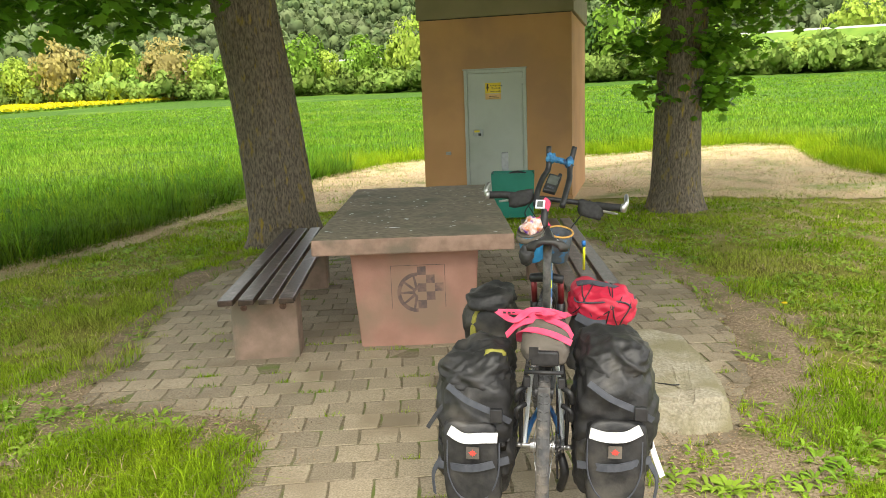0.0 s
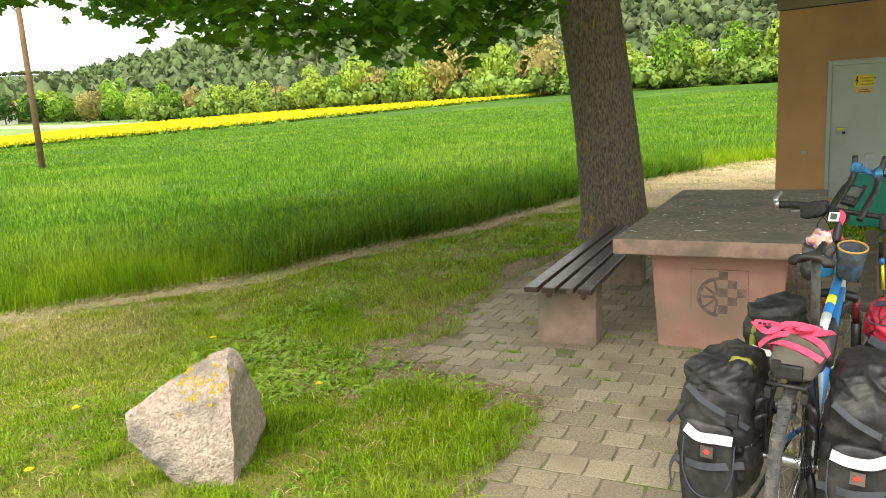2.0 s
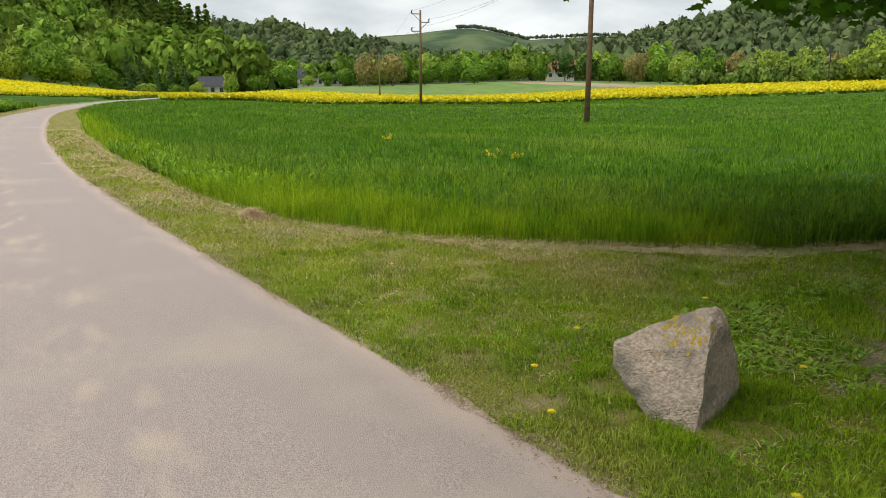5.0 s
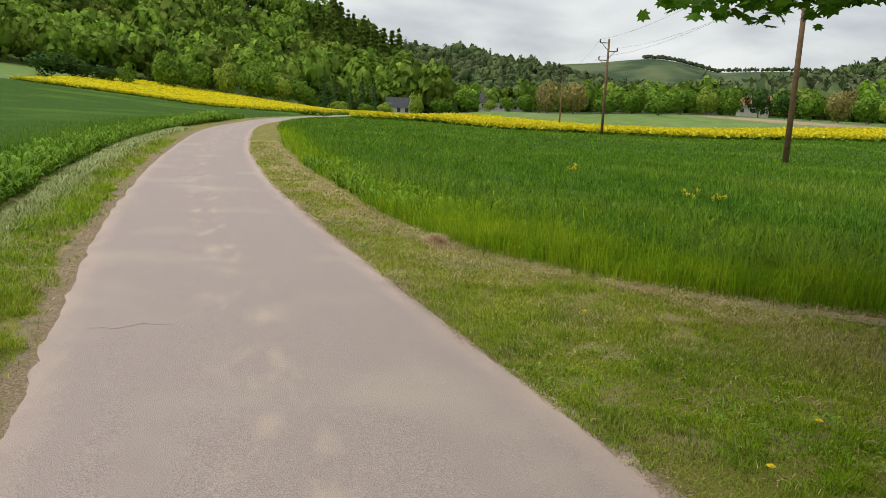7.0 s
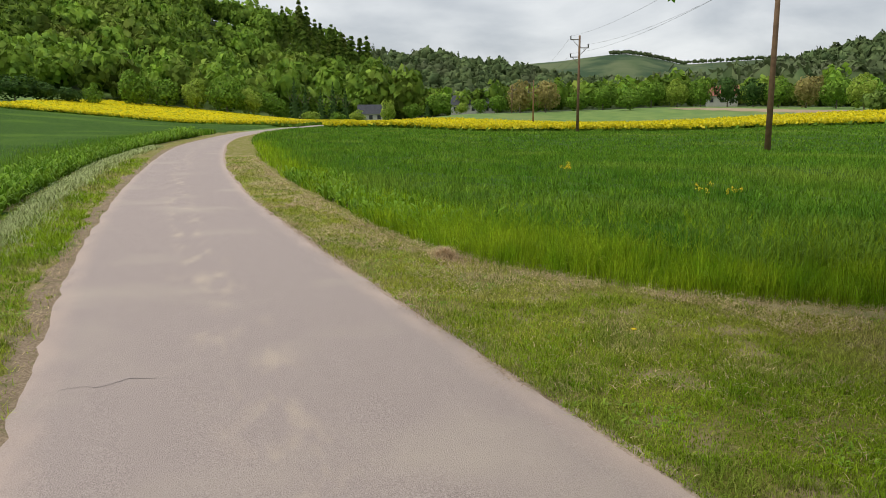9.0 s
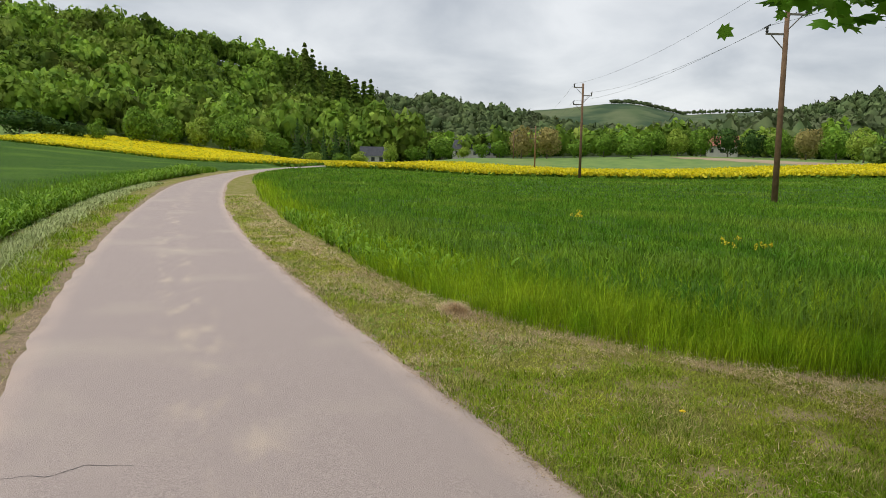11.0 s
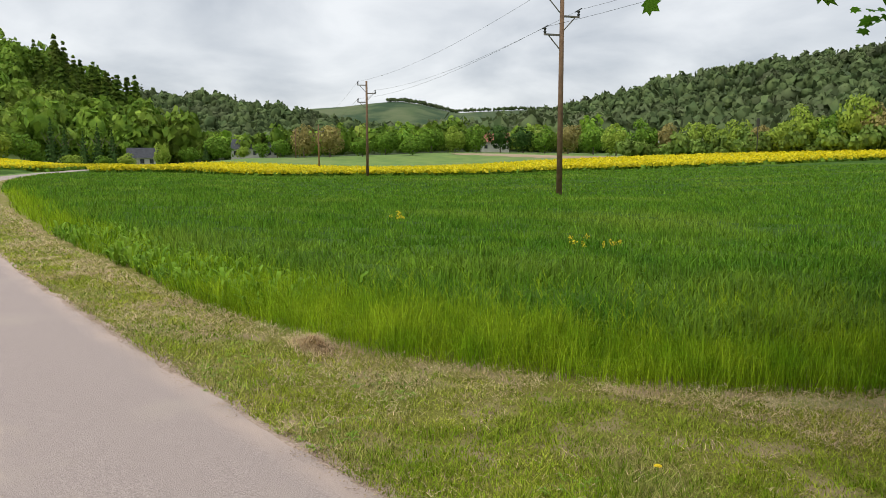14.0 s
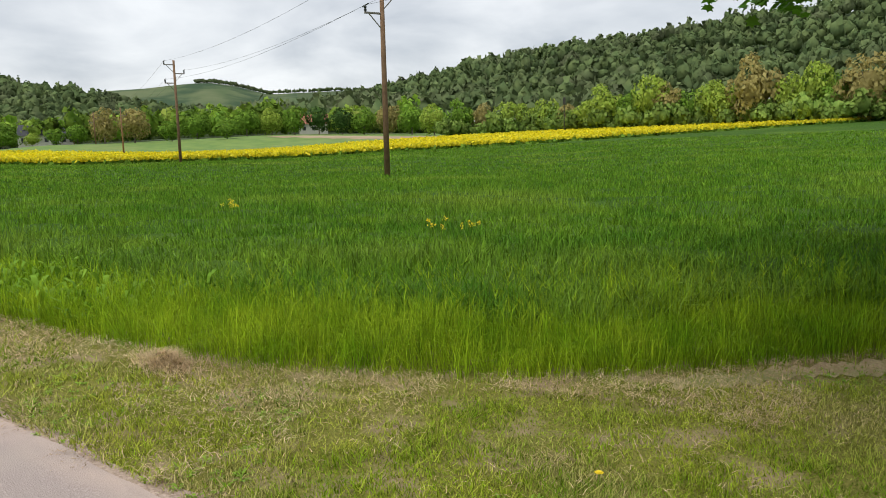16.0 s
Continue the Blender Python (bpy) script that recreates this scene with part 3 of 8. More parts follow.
def hill_places(key, az0, az1, count, rad, seed, lo=0.0, hi=1.05, cone=None):
    rng = np.random.default_rng(seed)
    _, r0, r1 = HILLS[key]
    out = []
    for _ in range(count):
        az = rng.uniform(az0, az1)
        t = rng.uniform(lo, hi)
        r = r0 + (r1 - r0) * t
        x, y = -math.sin(radians(az)) * r, math.cos(radians(az)) * r
        k = noise.noise((x / 45, y / 45, 3.0))
        con = bool(cone and cone(az, t, k))
        out.append((x, y, rad * rng.uniform(0.5, 1.4), float(np.clip(0.5 + 0.55 * k + rng.normal() * 0.16, 0, 1) * (0.12 if con else 1)), con))
    return out


woods("woodland", hill_places("a", 79, 126, 1250, 5.7, 11, cone=lambda az, t, k: (t > 0.9 and k > 0.25 and az > 96) or (82.5 < az < 89 and t > 0.45 and k > -0.05)), "leaf_wood", "mixed spring woodland on a steep hillside", 190, 0.125, seed=3)
# both far woods carry their haze in the leaf colour
woods("woodland", hill_places("d", -45, 62, 5200, 5.6, 12, cone=lambda az, t, k: k < -0.5), "leaf_far_hazed", "deciduous forest on a long ridge", 26, 0.25, seed=4, core=0.95)
woods("woodland", hill_places("b", 62, 92, 2000, 7.0, 13, cone=lambda az, t, k: k < -0.35), "leaf_far_hazed", "forest on a distant valley side", 16, 0.28, seed=5, core=1.0)


# ---- transformer house ----
def build_house():
    w, d, h, band_z = 2.21, 2.6, 3.5, 2.67
    house = empty("transformer_house", (1.91, 10.83, 0), -15.0)  # origin at the front corner, front runs along -x
    tagged(house, "ochre rendered transformer house with olive roof band", "transformer house")
    s0, s1, dz0, dz1 = -1.56, -0.645, 0.14, 1.94
    b = bmesh.new()
    front = [b.verts.new((x, 0, z)) for x, z in [(-w, -0.1), (0, -0.1), (0, band_z), (-w, band_z)]]
    hole = [b.verts.new((x, 0, z)) for x, z in [(s0, dz0), (s1, dz0), (s1, dz1), (s0, dz1)]]
    faces = [b.faces.new((front[i], front[(i + 1) % 4], hole[(i + 1) % 4], hole[i])) for i in range(4)]
    r = bmesh.ops.extrude_face_region(b, geom=faces)
    for v in r["geom"]:
        if isinstance(v, bmesh.types.BMVert):
            v.co.y += 0.15
    bmesh.ops.recalc_face_normals(b, faces=b.faces[:])
    part("front_wall", b, "render_wall", house)
    part("side_wall", bmesh_box(-w + 0.002, -w + 0.15, 0.15, d, -0.1, band_z), "render_wall", house)
    part("side_wall", bmesh_box(-0.15, -0.002, 0.15, d, -0.1, band_z), "render_wall", house)
    part("back_wall", bmesh_box(-w + 0.15, -0.15, d - 0.15, d - 0.002, -0.1, band_z), "render_wall", house)
    bm = bmesh.new()
    box(bm, -w - 0.035, 0.035, -0.035, d + 0.035, band_z + 0.012, h, 0.012)
    part("roof_band", bm, "band", house, "olive concrete roof band")
    bm = bmesh.new()
    box(bm, -w + 0.01, -0.01, 0.012, d - 0.01, band_z - 0.01, band_z + 0.014)
    part("joint", bm, "dark", house)
    frame_bm = bmesh.new()
    for a, b, c, e in ((s0, s0 + 0.05, dz0, dz1), (s1 - 0.05, s1, dz0, dz1), (s0 + 0.05, s1 - 0.05, dz1 - 0.05, dz1)):
        box(frame_bm, a, b, -0.03, 0.06, c, e, 0.006)
    door = part("door", bmesh_box(s0 + 0.053, s1 - 0.053, -0.012, 0.03, dz0 + 0.02, dz1 - 0.053, 0.006), "door_grey", house, "closed grey-green steel door")
    part("door_frame", frame_bm, "door_grey", house)
    return house, door


def bmesh_box(*a):
    bm = bmesh.new()
    box(bm, *a)
    return bm


build_house()


# ---- picnic table and benches ----
def build_table():
    t = empty("picnic_table", (-0.18, 5.72, 0))
    tagged(t, "massive reddish concrete picnic table on paving", "table")
    bm = bmesh_box(-0.61, 0.61, -1.32, 1.32, 0.64, 0.74, 0.012)
    bmesh.ops.subdivide_edges(bm, edges=[e for e in bm.edges if e.calc_length() > 0.3], cuts=40, use_grid_fill=True)
    for v in bm.verts:
        v.co += Vector((noise.noise(v.co * 9), noise.noise(v.co * 9 + Vector((5, 0, 0))), 0.5 * noise.noise(v.co * 7 + Vector((0, 5, 0))))) * 0.003
    top = part("tabletop", bm, "table_top", t, "grey-brown weathered concrete top")
    top.data.materials.append(M["table_edge"])
    for p in top.data.polygons:
        p.material_index = 0 if p.normal.z > 0.6 else 1
    bm = bmesh.new()
    for y in (-1.17, 0.87):
        b = bmesh.new()
        bmesh.ops.create_cube(b, size=1)
        for v in b.verts:
            k = 0.40 if v.co.z > 0 else 0.355
            v.co = (v.co.x * 2 * k, y + 0.15 + v.co.y * 0.3, 0.64 * (v.co.z + 0.5) - 0.02 * (v.co.z < 0))
        bmesh.ops.bevel(b, geom=b.edges[:], offset=0.012, segments=2, affect="EDGES")
        part("support", b, "concrete_red", t)
    return t


build_table()


def build_bench(x, y, rz, label):
    t = empty("bench", (x, y, 0), rz)
    tagged(t, label, "bench", "benches at the table")
    for i in range(4):
        sx = -0.215 + i * 0.1165
        part("slat", bmesh_box(sx, sx + 0.088, 0, 2.5, 0.415, 0.45, 0.006), "slat", t)
    for yy in (0.22, 1.95):
        block = part("support", bmesh_box(-0.2, 0.2, yy, yy + 0.2, -0.02, 0.412, 0.012), "bench_block", t)
        for xx in (-0.115, 0.12):
            b = bmesh.new()
            tube(b, [(xx, yy - 0.012, 0.345), (xx, yy + 0.02, 0.345)], 0.02, 14)
            tube(b, [(xx, yy - 0.016, 0.345), (xx, yy + 0.02, 0.345)], 0.009, 10)
            part("bolt", b, "rust", block, "rusty bolt end in the block")
    return t


build_bench(-1.095, 4.18, 2.5, "dark brown slatted bench on red concrete blocks")
build_bench(0.80, 4.19, -3.0, "dark brown slatted bench beside the loaded bicycle")


# ---- tree trunks ----
def trunk(bm, pts, radii, segs=88, ridge=0.05, seed=0):
    """A trunk with broad flutes and a net of fissures in the bark."""
    p = smoothline(pts, 42)
    rr = np.interp(np.linspace(0, len(radii) - 1, len(p)), range(len(radii)), radii)
    n0 = len(bm.verts)
    tube(bm, p, list(rr), segs)
    bm.verts.ensure_lookup_table()
    for i in range(n0, len(bm.verts)):
        v = bm.verts[i]
        c = p[(i - n0) // segs]
        d = v.co - c
        a = math.atan2(d.y, d.x)
        ca, sa, z = math.cos(a), math.sin(a), v.co.z
        k = noise.noise((ca * 2.2 + seed, sa * 2.2, z * 0.5)) + 0.4 * noise.noise((ca * 5 + seed, sa * 5, z * 1.6))
        w = 0.35 * noise.noise((ca * 4, sa * 4 + seed, z * 5))
        plate = abs(noise.noise((ca * 9 + w, sa * 9 + w, z * 3.2 + seed))) + 0.6 * abs(noise.noise((ca * 17 + w, sa * 17, z * 7 + seed)))
        foot = 0.22 * max(0.0, 0.35 - z) * (1 + math.sin(a * 5 + seed))
        v.co = c + d * (1 + ridge * k + foot) + d.normalized() * (min(plate, 0.3) * 0.075 - 0.012)


# ---- rock ----
def build_rock():
    b = bmesh.new()
    # a leaning wedge: pointed end in the air, upright ridge, narrow side beyond it
    for p in ((-2.35, 1.90, 0.34), (-2.33, 1.89, 0.22), (-2.33, 2.01, 0.375), (-2.28, 2.10, 0.44), (-2.21, 2.20, 0.485), (-2.10, 2.32, 0.545), (-2.06, 2.36, 0.51), (-2.04, 2.37, 0.42), (-2.03, 2.36, 0.35), (-1.99, 2.30, 0.12), (-1.95, 2.2, -0.05),
              (-1.90, 2.06, -0.05), (-2.12, 1.94, 0.07), (-2.22, 1.92, 0.15), (-1.965, 2.15, 0.37), (-2.06, 2.27, 0.52), (-2.3, 2.28, 0.30), (-2.2, 2.5, 0.3), (-2.15, 2.55, -0.05), (-2.25, 2.2, -0.05), (-2.10, 1.98, -0.05), (-2.08, 2.5, 0.1)):
        b.verts.new(p)
    bmesh.ops.convex_hull(b, input=b.verts[:])
    bmesh.ops.triangulate(b, faces=b.faces[:])
    for _ in range(4):
        bmesh.ops.subdivide_edges(b, edges=b.edges[:], cuts=1, use_grid_fill=True)
        bmesh.ops.triangulate(b, faces=b.faces[:])
    for v in b.verts:
        p = v.co
        n = Vector((noise.noise(p * 5), noise.noise(p * 5 + Vector((7, 0, 0))), noise.noise(p * 5 + Vector((0, 7, 0))))) * 0.016
        n += Vector((noise.noise(p * 17), noise.noise(p * 17 + Vector((7, 0, 0))), noise.noise(p * 17 + Vector((0, 7, 0))))) * 0.009
        n += Vector((noise.noise(p * 45), noise.noise(p * 45 + Vector((7, 0, 0))), noise.noise(p * 45 + Vector((0, 7, 0))))) * 0.003
        # a flake missing beside the ridge, under a small ledge
        u = (p.x + 1.965) * 0.70 + (p.y - 2.15) * 0.71
        if u > 0.0 and p.z < 0.39 + 0.25 * u:
            n += Vector((-0.03, 0.03, 0)) * min(1.0, u / 0.03)
        # split, stepped layers across the front
        w = p.z * 0.9 - (p.x + p.y * 0.4) * 0.35
        step = math.floor(w * 16 + 1.2 * noise.noise(p * 4)) * 0.37
        n += Vector((0.35, -0.8, 0.1)) * (0.010 * (step - math.floor(step)) - 0.005)
        v.co = p + n
    o = obj("boulder", b, "stone", smooth=False)
    return tagged(o, "pale sandstone boulder with yellow lichen", "boulder")


build_rock()


# ---- poles ----


# ---- paving ----
PAVED = [(-0.75, 1.9), (-0.93, 2.4), (-0.9, 3.3), (-1.15, 3.52), (-1.8, 3.62), (-2.1, 3.85), (-2.05, 4.45), (-2.2, 5.6), (-2.15, 6.9), (-1.7, 7.6), (0.3, 7.9), (1.5, 7.8), (1.95, 6.8), (1.93, 5.5), (1.86, 4.7), (1.62, 3.75), (1.3, 3.1), (0.9, 2.9), (0.75, 1.9)]
tagged(grid_sheet("pavement", PAVED, 0.06, 0.0085, "joint"), "mossy sand bed of the paved rest place", "pavement", kind="structure")
pavement = bpy.data.objects["pavement"]


def paver_mesh(seed):
    """A concrete paver with waved ends and worn, rounded edges."""
    rng = np.random.default_rng(seed)
    w, d = 0.175, 0.155
    out = [(-w / 2, -d / 2), (-w / 4, -d / 2 - 0.002), (w / 4, -d / 2), (w / 2, -d / 2), (w / 2 + 0.003, -d / 5), (w / 2 + 0.003, d / 5), (w / 2, d / 2), (w / 4, d / 2), (-w / 4, d / 2 - 0.002), (-w / 2, d / 2), (-w / 2 + 0.003, d / 5), (-w / 2 + 0.003, -d / 5)]
    wob = rng.normal(size=(12, 2)) * 0.0028
    bm = bmesh.new()
    rings = []
    for z, k in ((-0.03, 1.0), (-0.004, 1.0), (0.001, 0.988), (0.003, 0.966)):
        rings.append([bm.verts.new(((x + u) * k, (y + v) * k, z)) for (x, y), (u, v) in zip(out, wob)])
    for a, b in zip(rings, rings[1:]):
        for i in range(12):
            bm.faces.new((a[i], a[(i + 1) % 12], b[(i + 1) % 12], b[i]))
    bm.faces.new(rings[-1])
    me = bpy.data.meshes.new("paver")
    bm.normal_update()
    bm.to_mesh(me)
    bm.free()
    me.materials.append(M["paver"])
    return me


def lay_pavers():
    kinds = [paver_mesh(i) for i in range(5)]
    rng = np.random.default_rng(8)
    spots = []
    for j in range(38):
        y = 1.95 + j * 0.164
        for i in range(-15, 15):
            x = (i + 0.5 * (j % 2)) * 0.184
            # laid slightly skew to the table
            px, py = x - 0.03 * (y - 4.5), y + 0.03 * x
            if in_poly(np.array([px]), np.array([py]), np.array(PAVED))[0]:
                spots.append((px, py))
    spots.sort(key=lambda s: math.hypot(s[0] + 0.2, s[1] - 1.5))
    rest_v, rest_f = [], []
    for k, (x, y) in enumerate(spots):
        me = kinds[int(rng.integers(0, 5))]
        z = float(land(x, y)) + 0.0145 + float(rng.normal() * 0.0015) - 0.004 * float(vnoise(x, y, 0.8, 48))
        rot = (rng.normal() * 0.007, rng.normal() * 0.007, radians(1.7) + rng.normal() * 0.010)
        if k < 300:
            ob = new("paver", me)
            ob.location, ob.rotation_euler = (x, y, z), rot
            ob.parent = pavement
        else:
            m = Matrix.LocRotScale((x, y, z), Euler(rot), None)
            n0 = len(rest_v)
            rest_v += [m @ v.co for v in me.vertices]
            rest_f += [[n0 + i for i in p.vertices] for p in me.polygons]
    me = bpy.data.meshes.new("pavers_rest")
    me.from_pydata(rest_v, [], rest_f)
    rest_mat = mat("concrete_paver_far", (0.24, 0.195, 0.13), (0.39, 0.32, 0.228), 110, 0.9, 0.6, 160, c=(0.24, 0.19, 0.125), c_scale=2.0, c_amount=0.4, island=0.2, dist=0.004)
    me.materials.append(rest_mat)
    ob = new("pavers", me)
    ob.parent = pavement
    tagged(ob, kind="stuff")


# ---- grass and crops ----
M["swath"] = mat("cut_grass", (0.27, 0.33, 0.10), (0.44, 0.49, 0.20), 3, 0.8, 0, island=0.35)

def vnoise(x, y, scale, seed=0):
    """Smooth value noise in 0..1 over arrays."""
    x, y = np.asarray(x) / scale, np.asarray(y) / scale
    xi, yi = np.floor(x).astype(int), np.floor(y).astype(int)
    fx, fy = x - xi, y - yi
    fx, fy = fx * fx * (3 - 2 * fx), fy * fy * (3 - 2 * fy)

    def h(a, b):
        n = (a * 374761393 + b * 668265263 + seed * 974711) & 0x7FFFFFFF
        n = ((n ^ (n >> 13)) * 1274126177) & 0x7FFFFFFF
        return ((n ^ (n >> 16)) & 0xFFFF) / 65535.0

    return (h(xi, yi) * (1 - fx) + h(xi + 1, yi) * fx) * (1 - fy) + (h(xi, yi + 1) * (1 - fx) + h(xi + 1, yi + 1) * fx) * fy


HUB = (-1.2, -0.4)  # the middle of the stretch that is walked


def scatter(n, d0, d1, full, fall, az0, az1, rng):
    """Points round the hub, evenly dense to the distance full, thinning out beyond."""
    d = np.linspace(d0, d1, 2000)
    w = np.minimum(1, (full / d) ** fall) * d
    c = np.cumsum(w)
    r = np.interp(rng.uniform(0, c[-1], n), c, d)
    a = np.radians(rng.uniform(az0, az1, n))
    return HUB[0] - np.sin(a) * r, HUB[1] + np.cos(a) * r, r


def blades(x, y, z, h, w, lean, rng, flat=None):
    """Bent blades of three triangles."""
    n = len(x)
    a = rng.uniform(0, 2 * math.pi, n)
    side = np.stack([np.cos(a), np.sin(a), 0 * a], 1)
    b = a + math.pi / 2 + rng.normal(size=n) * 0.5
    out = np.stack([np.cos(b), np.sin(b), 0 * b], 1) * (lean * h)[:, None]
    base = np.stack([x, y, z], 1)
    up = np.array([0, 0, 1.0])
    m = base + out * 0.35 + up * (h * 0.6)[:, None]
    t = base + out * 1.1 + up * (h * (1 - 0.28 * np.minimum(lean, 1.6)))[:, None]
    s = side * (w / 2)[:, None]
    v = np.stack([base - s, base + s, m - s * 0.8, m + s * 0.8, t], 1).reshape(-1, 3)
    i = (np.arange(n) * 5)[:, None, None] + np.array([[0, 1, 3], [0, 3, 2], [2, 3, 4]])
    return v, i.reshape(-1, 3)


def spikes(x, y, z, h, w, lean, rng):
    """Plain blades of one triangle."""
    n = len(x)
    a = rng.uniform(0, 2 * math.pi, n)
    s = np.stack([np.cos(a), np.sin(a), 0 * a], 1) * (w / 2)[:, None]
    b = a + math.pi / 2 + rng.normal(size=n) * 0.5
    base = np.stack([x, y, z], 1)
    tip = base + np.stack([np.cos(b) * lean * h, np.sin(b) * lean * h, h], 1)
    v = np.stack([base - s, base + s, tip], 1).reshape(-1, 3)
    return v, np.arange(3 * n).reshape(-1, 3)


def both(x, y, z, h, w, lean, rng, near):
    v0, f0 = blades(x[near], y[near], z[near], h[near], w[near], lean[near], rng)
    k = ~near
    v1, f1 = spikes(x[k], y[k], z[k], h[k], w[k] * 1.3, lean[k], rng)
    return np.concatenate([v0, v1]), np.concatenate([f0, f1 + len(v0)])


road_poly = np.array(ROAD_R + ROAD_L[::-1], float)
crop_np, left_np, paved_np = np.array(crop_poly, float), np.array(left_crop, float), np.array(PAVED, float)


def grow_crop():
    rng = np.random.default_rng(21)
    x, y, r = scatter(620000, 4.5, 95, 8, 1.7, -34, 112, rng)
    ok = in_poly(x, y, crop_np)
    x, y, r = x[ok], y[ok], r[ok]
    # drilled rows, with bare tramlines where the sprayer drives
    e = dist_to([q for q in CROP_EDGE if -60 < q[0] < 45], x, y)
    tram = np.abs((x * 0.19 + y * 0.98) % 18 - 9) < 0.22
    rag = 0.5 * vnoise(x, y, 0.9, 4)
    keep = (e > rag * 0.5) & ~(tram & (rng.random(len(x)) < 0.7))
    x, y, r, e = x[keep], y[keep], r[keep], e[keep]
    z = land(x, y)
    grow = np.maximum(1, r / 9)
    tall = 0.8 + 0.4 * vnoise(x, y, 1.3, 7)
    wall = ease((y - 5.0) / 2.5) * (y < 17) * (x < 0)  # no grass margin beside the rest place
    fringe = e < (1.0 + 1.1 * (vnoise(x, y, 1.7, 3) - 0.5)) * (1 - 0.9 * wall)
    # inside the field only the tops of the plants show
    inner = ~fringe & (e > 2.2)
    top = 0.36 * (0.9 + 0.2 * vnoise(x, y, 0.35, 8))
    z = z + np.where(inner, top - 0.20, 0)
    h = np.where(fringe, 0.40 * tall * (0.75 + 0.5 * vnoise(x, y, 0.28, 53)) * (0.7 + 0.3 * np.minimum(e / 0.5, 1)), np.where(inner, np.where(r < 11, 0.27, 0.23), 0.42 * (0.85 + 0.15 * tall))) * rng.uniform(0.6, 1.2, len(x))
    w = np.where(fringe, 0.0048, 0.0135) * grow * rng.uniform(0.7, 1.4, len(x))
    lean = np.where(fringe, rng.gamma(2.0, 0.26, len(x)), np.where(inner, rng.gamma(2.0, 0.24, len(x)), rng.gamma(2.0, 0.26, len(x))))
    # more grass along the very edge
    p = np.array([q for q in crop_edge_fine if -13 < q[0] < 11])
    k = rng.integers(0, len(p) - 1, 60000)
    t = rng.random(len(k))[:, None]
    o = np.array(inset([tuple(q) for q in p], 1.0)) - p
    q = p[k] * (1 - t) + p[k + 1] * t + o[k] * (0.02 + 1.3 * rng.random((len(k), 1)) ** 1.3 * (0.5 + vnoise(p[k][:, 0], p[k][:, 1], 1.2, 5))[:, None])
    q = q + rng.normal(size=q.shape) * 0.05
    m2 = len(q)
    tall2 = 0.45 + 0.75 * vnoise(q[:, 0], q[:, 1], 0.6, 17)
    green2 = (ease((q[:, 1] - 5.0) / 2.5) * (q[:, 1] < 17) * (q[:, 0] < 0)) > rng.uniform(0.1, 0.9, m2)
    tall2 = np.where(green2, 1.0, tall2)
    x, y, r = np.concatenate([x, q[:, 0]]), np.concatenate([y, q[:, 1]]), np.concatenate([r, np.hypot(q[:, 0] - HUB[0], q[:, 1] - HUB[1])])
    z = np.concatenate([z, land(q[:, 0], q[:, 1])])
    h = np.concatenate([h, 0.40 * tall2 * (0.7 + 0.6 * vnoise(q[:, 0], q[:, 1], 0.25, 54)) * rng.uniform(0.5, 1.2, m2)])
    w = np.concatenate([w, np.where(green2, 0.011, 0.0042) * np.maximum(1, r[-m2:] / 10) * rng.uniform(0.7, 1.4, m2)])
    lean = np.concatenate([lean, rng.gamma(2.0, 0.36, m2)])
    fringe = np.concatenate([fringe, ~green2])
    for name, sel, m, label in (("wheat", ~fringe, "wheat", "green wheat blades standing in the field"), ("tall_grass", fringe, "fringe", "tall yellow-green grass along the field edge")):
        v, f = both(x[sel], y[sel], z[sel], h[sel], w[sel], lean[sel], rng, r[sel] < 14)
        tagged(new(name, mesh_np(name, v, f, m)), label, "grass" if name != "wheat" else "wheat", kind="stuff")


